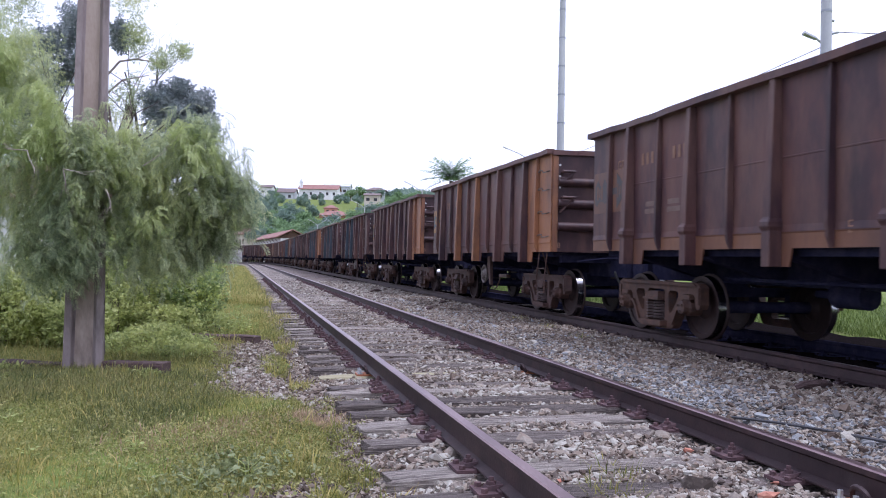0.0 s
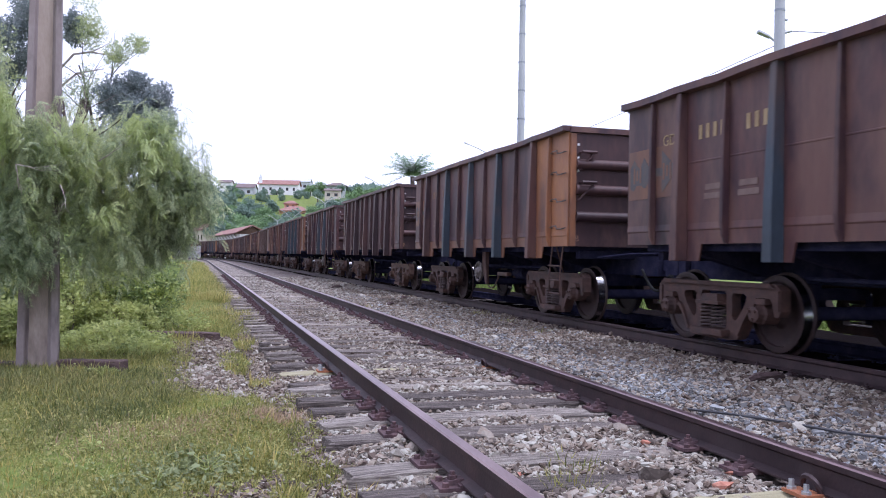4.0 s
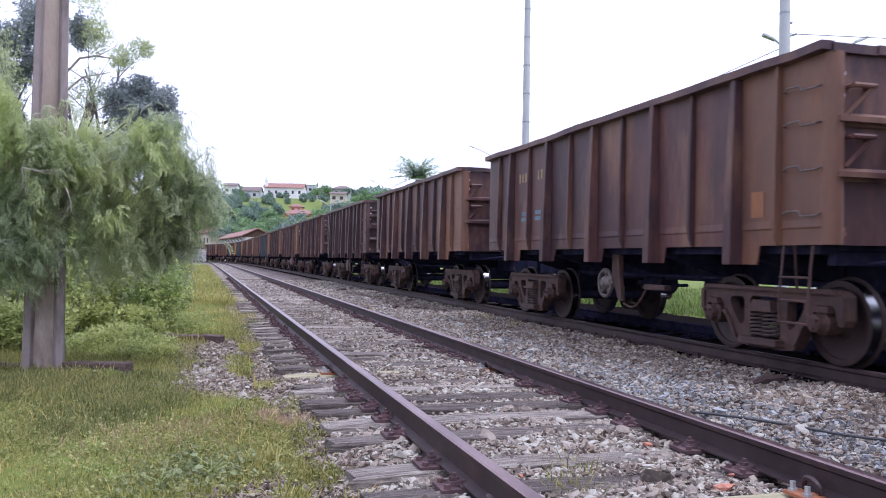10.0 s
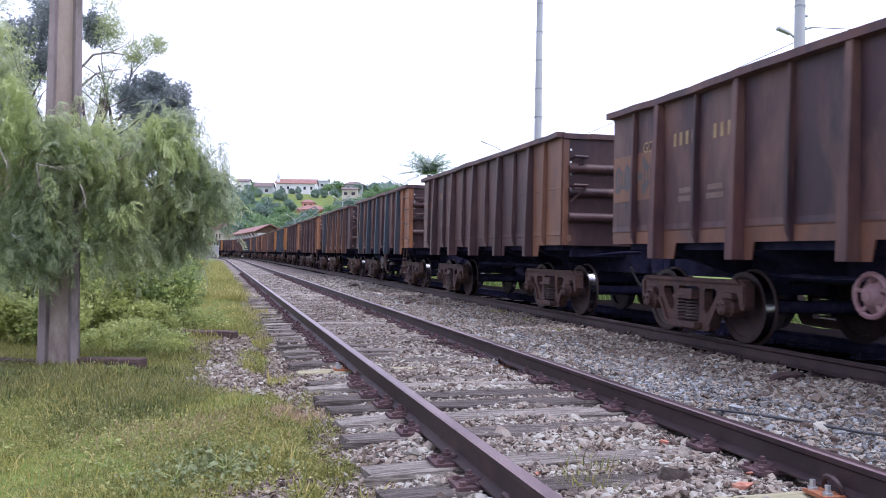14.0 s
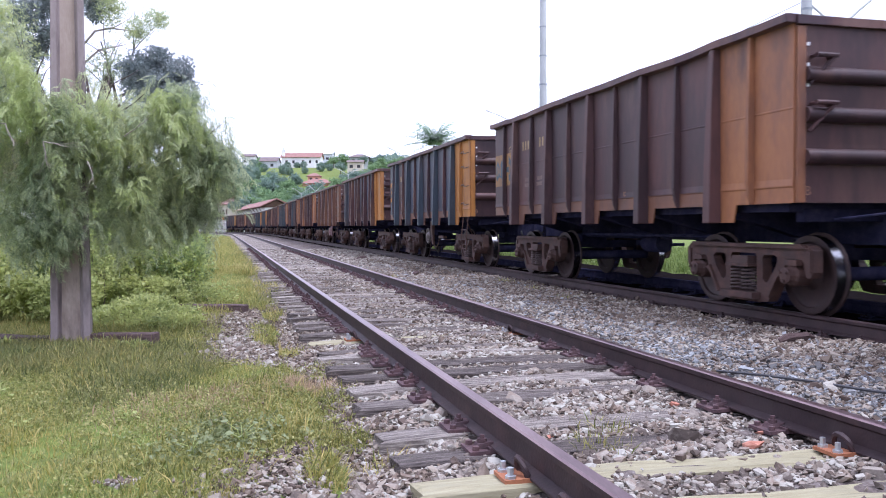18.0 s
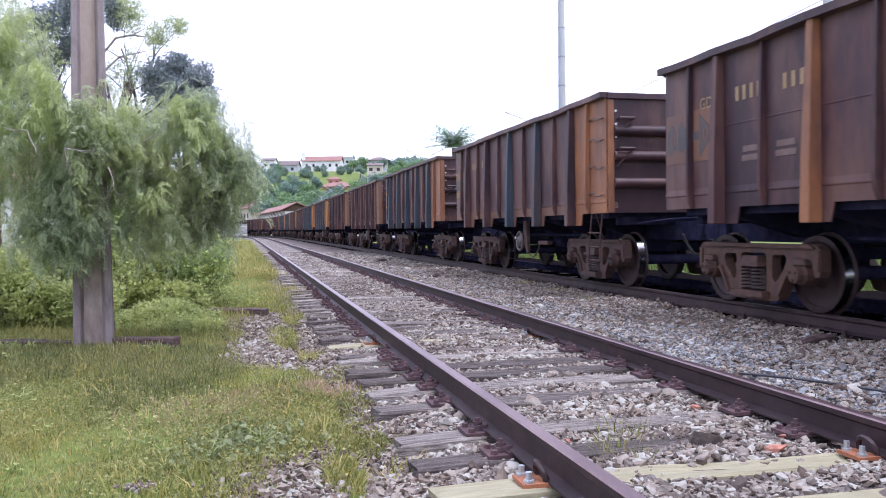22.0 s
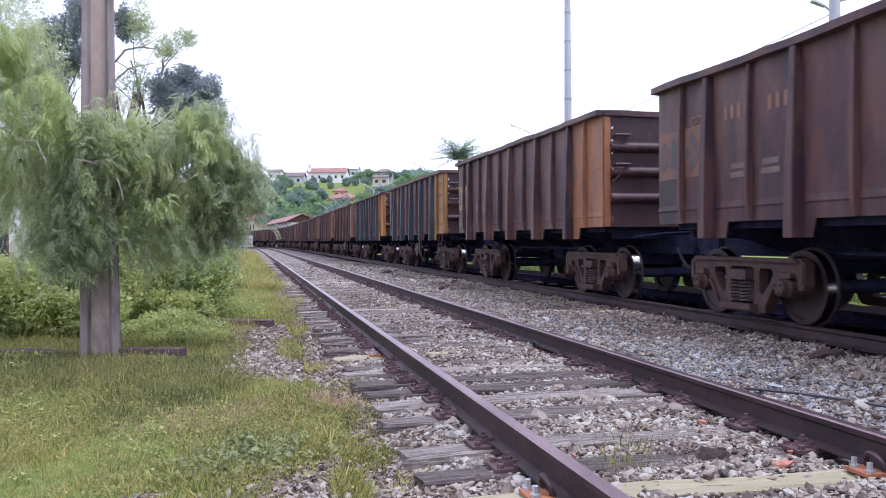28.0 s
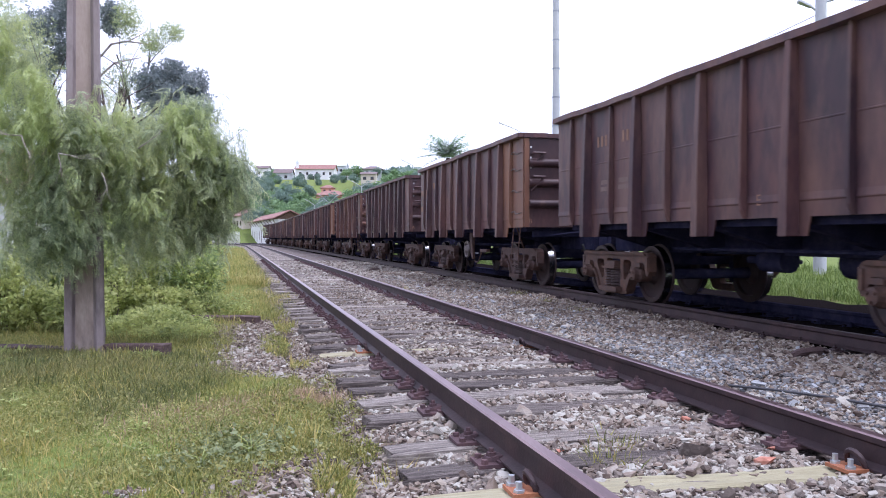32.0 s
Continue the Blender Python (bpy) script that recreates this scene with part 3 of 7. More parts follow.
def build_bed(name, label, mat, us):
    ss = np.concatenate([np.arange(-14, 20, 0.25), np.arange(20, 60, 1.0), np.arange(60, 300, 3.0)])
    gs, gu = np.meshgrid(ss, us, indexing="ij")
    x, y, _, _ = on_line(gs, gu)
    v = np.stack([x, y, bed_height(gu, gs)], -1).reshape(-1, 3)
    w = len(us)
    i = (np.arange(len(ss) - 1)[:, None] * w + np.arange(w - 1)[None]).ravel()
    me = np_mesh(name, v, np.stack([i, i + 1, i + w + 1, i + w], 1))
    return tagged(part(name, me, mat), label, "ballast", kind="structure")


# ------------------------------------------------------------ tracks
RAIL_SHAPE = [(-0.068, -0.165), (0.068, -0.165), (0.068, -0.155), (0.014, -0.136), (0.010, -0.052), (0.034, -0.036), (0.036, -0.008), (0.026, 0.0),
              (-0.026, 0.0), (-0.036, -0.008), (-0.034, -0.036), (-0.010, -0.052), (-0.014, -0.136), (-0.068, -0.155)]


def rail_mesh(off):
    ss = np.concatenate([np.arange(-12, 40, 1.0), np.arange(40, 300, 4.0)])
    n = len(RAIL_SHAPE)
    x, y, z, h = on_line(ss)
    pts = [(x[i] + (off + a) * math.cos(h[i]), y[i] + (off + a) * math.sin(h[i]), b) for i in range(len(ss)) for a, b in RAIL_SHAPE]
    sh = Shape()
    for j in range(n):
        sh.slot = 1 if j in (6, 7, 8) else 0
        k = (j + 1) % n
        faces = [(i * n + j, i * n + k, (i + 1) * n + k, (i + 1) * n + j) for i in range(len(ss) - 1)]
        sh.f += faces
        sh.k += [sh.slot] * len(faces)
    sh.v = pts
    return sh.mesh("rail", smooth=False)


def tie_mesh(kind):
    rng = random.Random(kind)
    sh = Shape()
    length, width, high = 2.80, 0.225 + rng.uniform(-0.02, 0.02), 0.17
    n = 8
    ring = []
    for i in range(n + 1):
        a = -length / 2 + length * i / n
        e = 0.035 if i in (0, n) else 0.0
        q = 0.92 if i in (0, n) else 1.0
        ring.append([(a + rng.uniform(-1, 1) * e, b * q * (width / 2 + rng.uniform(-0.018, 0.006)), c - (1 - q) * 0.15 + rng.uniform(-0.012, 0.006)) for b, c in
                     ((-1, -high), (1, -high), (1, -0.015), (0.86, 0), (0.12, rng.uniform(-0.012, 0.0)), (-0.86, 0), (-1, -0.015))])
    m = len(ring[0])
    pts = [p for r in ring for p in r]
    faces = [(i * m + j, i * m + (j + 1) % m, (i + 1) * m + (j + 1) % m, (i + 1) * m + j) for i in range(n) for j in range(m)]
    faces += [tuple(range(m))[::-1], tuple(n * m + j for j in range(m))]
    return sh.add(pts, faces).mesh("sleeper")


def plate_mesh():
    """A ribbed tie plate with two tall clamp bolts on each side of the rail's foot."""
    sh = Shape()
    sh.box((0, 0, 0.008), (0.40, 0.19, 0.020))
    for sx in (-1, 1):
        sh.box((sx * 0.086, 0, 0.022), (0.022, 0.19, 0.016))
        sh.hexa([(sx * 0.07, -0.04, 0.022), (sx * 0.15, -0.04, 0.018), (sx * 0.15, 0.04, 0.018), (sx * 0.07, 0.04, 0.022)][::sx],
                [(sx * 0.06, -0.035, 0.050), (sx * 0.14, -0.035, 0.040), (sx * 0.14, 0.035, 0.040), (sx * 0.06, 0.035, 0.050)][::sx])
        sh.tube([(sx * 0.112, 0, 0.035), (sx * 0.112, 0, 0.062)], 0.026, 6)
        sh.tube([(sx * 0.112, 0, 0.062), (sx * 0.112, 0, 0.082)], 0.014, 6)
        for y in (-0.065, 0.065):
            sh.tube([(sx * 0.165, y, 0.01), (sx * 0.165, y, 0.040)], 0.019, 5)
    return sh.mesh("tie_plate")


def clip_plate_mesh():
    """A new plate with a bent spring clip and bright screws."""
    sh = Shape()
    sh.slot = 0
    sh.box((0, 0, 0.008), (0.38, 0.17, 0.018))
    for sx in (-1, 1):
        sh.slot = 1
        for y in (-0.055, 0.055):
            sh.tube([(sx * 0.155, y, 0.012), (sx * 0.155, y, 0.03)], 0.026, 6)
            sh.tube([(sx * 0.155, y, 0.03), (sx * 0.155, y, 0.065)], 0.015, 6)
        sh.slot = 2
        arc = [(sx * (0.080 + 0.02 * math.sin(w)), 0.062 * math.cos(w), 0.03 + 0.06 * math.sin(w)) for w in np.linspace(-0.5, math.pi + 0.5, 10)]
        sh.tube(arc, 0.015, 6)
    return sh.mesh("clip_plate", smooth=True)


def tie_marks(ties_from, ties_to, seed):
    rng = random.Random(seed)
    out, s = [], ties_from
    while s < ties_to:
        out.append(s)
        s += 0.555 + rng.uniform(-0.055, 0.055)
    return out


NEAR_TIES = [-2.1, -1.55, -1.0, -0.45, 0.1, 0.66, 1.21, 1.76, 2.28, 2.78, 3.53, 4.05, 4.5, 4.95, 5.45, 5.95, 6.7, 7.2] + tie_marks(7.72, 150.0, 3)
PALE_TIES = (1.21, 1.76, 6.7)
SUNK_TIES = (2.28, 5.95, 2.78)


def build_track(off, label, ties, seed, visible):
    rng = random.Random(seed)
    track = new("railway_track")
    for r in (0, GAUGE):
        # the train's far rail is coloured black for the shade it lies in
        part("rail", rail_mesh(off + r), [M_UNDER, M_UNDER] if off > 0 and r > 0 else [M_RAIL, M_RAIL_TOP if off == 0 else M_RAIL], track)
    kinds = [tie_mesh(k) for k in range(7)]
    plate, clip = plate_mesh(), clip_plate_mesh()
    rest = []
    for s in ties:
        near = s < visible
        x, y, _, h = on_line(s, off + GAUGE / 2 + rng.uniform(-0.04, 0.04))
        new_wood = off == 0 and s in PALE_TIES
        turn = math.degrees(float(h)) + rng.uniform(-1.3, 1.3)
        m = pose(float(x), float(y), -0.168 - rng.uniform(0, 0.012) - (0.016 if off == 0 and s in SUNK_TIES else 0.026 if off == 0 and s == 6.7 else 0.03 if off > 0 else 0), rng.uniform(-1, 1), 0, turn)
        if near:
            # the train's sleepers and far plates get the same shade-black colour
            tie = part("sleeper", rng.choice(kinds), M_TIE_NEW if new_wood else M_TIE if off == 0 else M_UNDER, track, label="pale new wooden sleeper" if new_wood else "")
            tie.matrix_basis = m
            for sx in (-1, 1):
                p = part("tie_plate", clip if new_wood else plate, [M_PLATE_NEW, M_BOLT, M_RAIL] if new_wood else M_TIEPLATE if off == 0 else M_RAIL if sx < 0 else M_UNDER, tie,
                         (sx * GAUGE / 2, rng.uniform(-0.015, 0.015), 0.0), "orange plate with bright screws" if new_wood else "")
        else:
            rest.append(m)
    far = Shape()
    for m in rest:
        far.hexa([m @ Vector(p) for p in ((-1.4, -0.11, -0.1), (1.4, -0.11, -0.1), (1.4, 0.11, -0.1), (-1.4, 0.11, -0.1))],
                 [m @ Vector(p) for p in ((-1.4, -0.11, 0), (1.4, -0.11, 0), (1.4, 0.11, 0), (-1.4, 0.11, 0))])
    if rest:
        tagged(part("sleepers", far.mesh("sleepers", clean=False), M_TIE, track), kind="stuff")
    tagged(track, label, "railway track", "railway tracks", "structure")
    return track


# ------------------------------------------------------------ ballast stones
def stone_kinds(n, seed, fine=True):
    """Broken, slightly rounded stones: icosahedra with a few sides split flat."""
    rng = np.random.default_rng(seed)
    p = (1 + 5 ** 0.5) / 2
    v = np.array([(-1, p, 0), (1, p, 0), (-1, -p, 0), (1, -p, 0), (0, -1, p), (0, 1, p), (0, -1, -p), (0, 1, -p), (p, 0, -1), (p, 0, 1), (-p, 0, -1), (-p, 0, 1)]) / 1.9
    f = np.array([(0, 11, 5), (0, 5, 1), (0, 1, 7), (0, 7, 10), (0, 10, 11), (1, 5, 9), (5, 11, 4), (11, 10, 2), (10, 7, 6), (7, 1, 8),
                  (3, 9, 4), (3, 4, 2), (3, 2, 6), (3, 6, 8), (3, 8, 9), (4, 9, 5), (2, 4, 11), (6, 2, 10), (8, 6, 7), (9, 8, 1)])
    if not fine:
        v = np.array([(a, b, d) for d in (-1, 1) for a, b in ((-1, -1), (1, -1), (1, 1), (-1, 1))], float) * 0.62
        q = ((3, 2, 1, 0), (4, 5, 6, 7), (0, 1, 5, 4), (1, 2, 6, 5), (2, 3, 7, 6), (3, 0, 4, 7))
        f = np.array([t for w in q for t in ((w[0], w[1], w[2]), (w[0], w[2], w[3]))])
    out = []
    for _ in range(n):
        w = v * rng.uniform(0.82, 1.18, (len(v), 1)) + rng.normal(0, 0.06, v.shape)
        for _ in range(5):
            d = rng.normal(0, 1, 3)
            d /= np.linalg.norm(d)
            w = w - np.clip(w @ d - rng.uniform(0.45, 0.8), 0, None)[:, None] * d
        out.append((w * np.array([1.25, rng.uniform(0.65, 1.0), rng.uniform(0.38, 0.68)]), f))
    return out


def stones(name, label, mat, s0, s1, u0, u1, density, size, seed, keep=None, lift=0.0):
    rng = np.random.default_rng(seed)
    n = int((s1 - s0) * (u1 - u0) * density)
    s, u = rng.uniform(s0, s1, n), rng.uniform(u0, u1, n)
    if keep is not None:
        k = keep(s, u, rng)
        s, u = s[k], u[k]
    x, y, _, _ = on_line(s, u)
    z = np.maximum(bed_height(u, s), np.where(u < -0.9, ground_height(x, y), -9)) + rng.uniform(-0.004, 0.014, len(s)) + lift
    sz = size * rng.lognormal(0, 0.40, len(s))
    me = scatter(name, stone_kinds(15, seed, s1 < 8 and size < 0.021), np.stack([x, y, z], 1), turns(rng, len(s), 0.45), sz, rng)
    return tagged(part(name, me, mat), label, "gravel", kind="stuff")


def clear_of_rails(s, u):
    ok = np.ones(len(s), bool)
    for r in (0, GAUGE, GAUGE + 2.97, 2 * GAUGE + 2.97):
        ok &= np.abs(u - r) > 0.075
    return ok


def patchy(s, u, a=1.0, b=0.0):
    return 0.5 + 0.5 * np.sin(s * 1.3 * a + u * 0.9 + b) * np.sin(u * 1.7 * a - s * 0.6 + 2 * b)


def gravel_edge(s):
    """How far left of the rail the gravel reaches."""
    e = np.interp(s, [1.6, 2.1, 2.5, 2.8, 3.0, 3.4, 4.3, 5.4, 5.7, 6.1, 6.7, 7.6, 9.0, 10.4, 10.7, 12.7, 16.0, 22.0, 35.0, 60.0],
                  [-1.45, -1.33, -1.22, -0.98, -0.66, -0.60, -0.62, -0.55, -0.95, -1.45, -1.60, -1.48, -1.45, -1.45, -0.75, -0.52, -0.42, -0.32, -0.35, -0.6])
    return e + 0.05 * np.sin(s * 4.9) + 0.03 * np.sin(s * 11.3 + 1)


def grass_tongues(s, u, rng):
    """Tufts of grass that stand in the gravel."""
    k = np.zeros(len(s), bool)
    for a, b, ra, rb in ((7.65, -0.95, 0.85, 0.14), (2.33, -0.90, 0.32, 0.11), (2.98, -0.68, 0.22, 0.16), (3.1, -1.02, 0.25, 0.2), (9.9, -0.72, 0.7, 0.12), (6.4, -0.75, 0.3, 0.1)):
        k |= np.hypot((s - a) / ra, (u - b) / rb) < 0.75 + 0.35 * rng.random(len(s))
    return k


def left_edge(s, u, rng):
    """The ragged edge where gravel gives way to grass."""
    bare = np.hypot((s - 2.35) / 0.09, (u + 1.85) / 0.10) < 0.5 + 0.6 * rng.random(len(s))
    return (u > gravel_edge(s) - 0.03 - rng.exponential(0.08, len(s))) & (~grass_tongues(s, u, rng) | (rng.random(len(s)) < 0.25)) | bare


def build_stones():
    marks = np.array(NEAR_TIES)

    def cribs(s, u, rng):
        i = np.clip(np.searchsorted(marks, s), 1, len(marks) - 1)
        gap = np.minimum(np.abs(s - marks[i]), np.abs(s - marks[i - 1]))
        on_tie = (gap < 0.125) & (np.abs(u - GAUGE / 2) < 1.42)
        return clear_of_rails(s, u) & left_edge(s, u, rng) & (~on_tie | (rng.random(len(s)) < np.where(gap > 0.085, 0.30, 0.05) * np.where(np.abs(marks[np.where(np.abs(s - marks[i]) < np.abs(s - marks[i - 1]), i, i - 1)] - 2.4) < 0.45, 3.0, 1.0)))

    def pale(s, u, rng):
        w = np.exp(-((u - 2.7) / 0.5) ** 2 - ((s - 4.6) / 3.2) ** 2) * (0.3 + 0.7 * patchy(s, u, 0.8, 1.2)) + 0.06
        return clear_of_rails(s, u) & (rng.random(len(s)) < w)

    def earthy(s, u, rng):
        return clear_of_rails(s, u) & (rng.random(len(s)) < 0.35 + 0.65 * patchy(s, u, 0.5, 3.0))

    def left_gravel(s, u, rng):
        return clear_of_rails(s, u) & left_edge(s, u, rng)

    stones("ballast_stones", "loose grey and brown ballast stones between wooden sleepers", M_STONE, 1.4, 7.5, -2.6, 4.5, 1750, 0.0178, 11, cribs)
    stones("ballast_stones", "loose grey ballast stones along the track", M_STONE, 7.5, 17, -2.6, 4.5, 900, 0.0200, 12, cribs)
    stones("ballast_stones", "loose grey ballast stones further along the track", M_STONE, 17, 40, -1.4, 4.5, 260, 0.030, 13, cribs)
    stones("ballast_stones", "loose grey ballast stones at the near end of the track", M_STONE, -3.5, 1.4, -2.0, 4.5, 450, 0.026, 19, cribs)
    stones("pale_stones", "fresh pale ballast stones heaped beside the rail", M_STONE_NEW, 1.4, 22, 1.85, 4.3, 900, 0.019, 14, pale, 0.014)
    stones("earthy_stones", "earthy brown stones beside the train's rail", M_STONE_BROWN, 1.4, 26, 3.2, 4.6, 800, 0.020, 15, earthy, 0.010)
    stones("earthy_stones", "brown stones spread among the ballast", M_STONE_BROWN, 1.4, 20, -0.9, 3.2, 240, 0.019, 16, cribs, 0.008)
    stones("earthy_stones", "earthy brown stones in the gravel at the lawn's edge", M_STONE_BROWN, 1.6, 11, -2.3, -0.4, 1200, 0.0140, 18, left_gravel, 0.012)
    rng = np.random.default_rng(17)
    for s, u, z in ((1.95, 1.23, 0.045), (2.23, 1.52, 0.042), (3.03, 1.42, 0.035), (4.8, 1.95, 0.025), (2.5, 0.35, 0.022)):
        x, y, _, _ = on_line(s, u)
        tv, tf = stone_kinds(3, int(s * 100))[1]
        st = part("brick_fragment", np_mesh("brick_fragment", tv * z * 1.25, tf), M_STONE_RED)
        st.matrix_basis = pose(float(x), float(y), float(bed_height(u, s)) + z * 0.55, 10, 5, s * 90)
        tagged(st, "broken piece of red brick on the ballast", "brick fragment", "brick fragments")


# ------------------------------------------------------------ ore wagons
HALF, TOP, LOW, TAB = 4.60, 2.99, 1.165, 0.975
SHEET, RIM = 1.46, 1.57
BAYS = (-4.60, -3.95, -3.30, -2.475, -1.65, -0.825, 0.0, 0.825, 1.65, 2.475, 3.30, 3.95, 4.60)
PITCH = 11.048
SIX_RIBS = (-3.03, -1.50, -0.37, 0.87, 2.06, 3.50)
MESH = {}


def cached(key, make):
    if key not in MESH:
        MESH[key] = make()
    return MESH[key]


def bay(k):
    """The place of bay mark k, from the leading end (0) to the trailing end (12)."""
    return BAYS[k]


def panel_mesh(side, a, b, tabs, seam):
    """A side sheet from a to b along the wagon, with the tabs that hang below it at (from, to), a pressed fold along its foot and perhaps a lapped joint."""
    low = [(a, LOW)]
    for t0, t1 in tabs:
        low += [(t0, LOW), (t0 + 0.05, TAB), (t1 - 0.02, TAB), (t1, LOW)]
    low.append((b, LOW))
    foot = []
    for p in low:
        if not foot or abs(p[0] - foot[-1][0]) + abs(p[1] - foot[-1][1]) > 1e-4:
            foot.append(p)
    xo, xi, m = side * SHEET, side * (SHEET - 0.02), len(foot)
    rows = [(LOW + 0.150, 0.0), (LOW + 0.165, 0.010), (LOW + 0.175, 0.010), (LOW + 0.24, 0.0)]
    if seam:
        rows += [(LOW + 0.918, 0.0), (LOW + 0.924, 0.005), (LOW + 0.936, 0.005), (LOW + 0.942, 0.0)]
    rows.append((TOP - 0.05, 0.0))
    pts = [(xo, y, z) for y, z in foot] + [(xi, y, z) for y, z in foot]
    r0 = len(pts)
    for z, d in rows:
        pts += [(xo + side * d, a, z), (xo + side * d, b, z)]
    top = len(pts)
    pts += [(xi, a, TOP - 0.05), (xi, b, TOP - 0.05)]
    n = len(rows)
    sh = Shape()
    sh.add(pts, [tuple(range(m)) + (r0 + 1, r0)] + [(i, i + 1, m + i + 1, m + i) for i in range(m - 1)] + [tuple(m + i for i in range(m)) + (top + 1, top)])
    faces = [(r0 + 2 * i, r0 + 2 * i + 1, r0 + 2 * i + 3, r0 + 2 * i + 2) for i in range(n - 1)]
    faces += [(top - 2, top - 1, top + 1, top), (0,) + tuple(r0 + 2 * i for i in range(n)) + (top, m), (m - 1,) + tuple(r0 + 2 * i + 1 for i in range(n)) + (top + 1, 2 * m - 1)]
    sh.f += faces
    sh.k = [1] * (len(sh.f) - len(faces)) + [1, 0] + [0] * (len(faces) - 2)
    return sh.mesh("side_panel")


def rib_mesh(side, wide, foot=False):
    """A pressed rib, deeper towards its foot: a broad one that reaches below the sheet, or a thin one with a curved toe."""
    rows = ([(TAB - 0.004, 0.082, 0.070, 0.150), (LOW + 0.45, 0.076, 0.064, 0.140), (LOW + 1.1, 0.066, 0.055, 0.115), (TOP - 0.06, 0.058, 0.046, 0.088)] if wide else
            [(LOW, 0.036, 0.020, 0.030), (LOW + 0.10, 0.038, 0.026, 0.068), (LOW + 0.24, 0.038, 0.027, 0.086), (LOW + 0.9, 0.034, 0.025, 0.078), (TOP - 0.06, 0.030, 0.022, 0.056)])
    if foot:
        # the thickened ring where the rib is welded to its foot
        rows[1:1] = [(LOW + 0.18, 0.080, 0.070, 0.146), (LOW + 0.22, 0.090, 0.082, 0.172), (LOW + 0.27, 0.090, 0.080, 0.168), (LOW + 0.31, 0.078, 0.066, 0.142)]
    a = side * (SHEET - 0.002)
    ring = [[(a, -w, z), (side * (SHEET + d), -t, z), (side * (SHEET + d), t, z), (a, w, z)] for z, w, t, d in rows]
    pts = [p for r in ring for p in r]
    n = len(ring)
    faces = [(i * 4 + j, i * 4 + (j + 1) % 4, (i + 1) * 4 + (j + 1) % 4, (i + 1) * 4 + j) for i in range(n - 1) for j in range(4)] + [(3, 2, 1, 0), (n * 4 - 4, n * 4 - 3, n * 4 - 2, n * 4 - 1)]
    return Shape().add(pts, faces).mesh("rib", bevel=0.009)


def rim_mesh(seed):
    """The top edge bar all round, bent by loading."""
    rng = random.Random(seed)
    sh = Shape()
    n = 22
    for side in (-1, 1):
        zs, xs, dent = [], [], rng.uniform(-3.5, 3.5)
        for i in range(n + 1):
            y = -HALF + 2 * HALF * i / n
            zs.append(TOP + rng.uniform(-0.007, 0.005) + 0.005 * math.sin(y * 1.3 + seed) - 0.013 * math.exp(-((y - dent) / 0.35) ** 2))
            xs.append(rng.uniform(-0.009, 0.009) + 0.012 * math.sin(y * 1.9 + 2 * seed))
        for i in range(n):
            y0, y1 = -HALF - 0.03 + (2 * HALF + 0.06) * i / n, -HALF - 0.03 + (2 * HALF + 0.06) * (i + 1) / n
            q = lambda j, y: [(side * (SHEET - 0.035) + xs[j], y, zs[j] - 0.085), (side * RIM + xs[j], y, zs[j] - 0.080), (side * RIM + xs[j], y, zs[j]), (side * (SHEET - 0.035) + xs[j], y, zs[j])]
            a, b = q(i, y0), q(i + 1, y1)
            sh.add(a + b, [(0, 1, 2, 3), (7, 6, 5, 4), (0, 4, 5, 1), (1, 5, 6, 2), (2, 6, 7, 3), (3, 7, 4, 0)])
    for e in (-1, 1):
        for j in range(6):
            x0, x1 = (-RIM + 0.12) + (2 * RIM - 0.24) * j / 6, (-RIM + 0.12) + (2 * RIM - 0.24) * (j + 1) / 6
            sh.box(((x0 + x1) / 2, e * HALF + rng.uniform(-0.008, 0.008), TOP - 0.045 + rng.uniform(-0.008, 0.004)), (x1 - x0 + 0.002, 0.11, 0.085))
    return sh.mesh("top_rim")


def end_mesh(e):
    sh = Shape()
    w = SHEET - 0.022
    sh.box((0, e * (HALF - 0.02), (TOP - 0.09 + LOW) / 2), (2 * w, 0.03, TOP - 0.09 - LOW))
    return sh.mesh("end_wall")


def corner_mesh():
    return Shape().box((0, 0, (TOP - 0.1 + LOW) / 2), (0.10, 0.035, TOP - 0.1 - LOW)).mesh("corner_post", bevel=0.006)


def pipe_mesh(e):
    sh = Shape()
    pts = []
    for x in np.linspace(-1.34, 1.34, 7):
        pts.append((float(x), e * (HALF + 0.01), 0))
    sh.tube(pts, 0.078, 10)
    return sh.mesh("end_rib", smooth=True)


def flat_rib_mesh(e):
    sh = Shape()
    sh.hexa([(-1.4, e * HALF - 0.02, -0.06), (1.4, e * HALF - 0.02, -0.06), (1.4, e * HALF + 0.02, -0.06), (-1.4, e * HALF + 0.02, -0.06)],
            [(-1.4, e * HALF - 0.02, 0.06), (1.4, e * HALF - 0.02, 0.06), (1.4, e * (HALF + 0.07), 0.02), (-1.4, e * (HALF + 0.07), 0.02)])
    sh.box((0, e * (HALF + 0.04), 0), (2.8, 0.08, 0.05))
    return sh.mesh("end_rib")


def handle_mesh():
    """A step bracket on the end wall: a flat tread and a slanting stay."""
    sh = Shape()
    sh.tube([(-0.12, -0.10, 0.0), (0.12, -0.10, 0.0)], 0.026, 8)
    sh.tube([(0.10, 0.0, 0.0), (0.10, -0.11, 0.0)], 0.03, 8)
    sh.tube([(0.10, -0.10, 0.0), (-0.14, -0.03, -0.27)], 0.02, 6)
    sh.tube([(-0.10, -0.10, 0.0), (-0.10, 0.0, 0.0)], 0.02, 6)
    return sh.mesh("end_step")


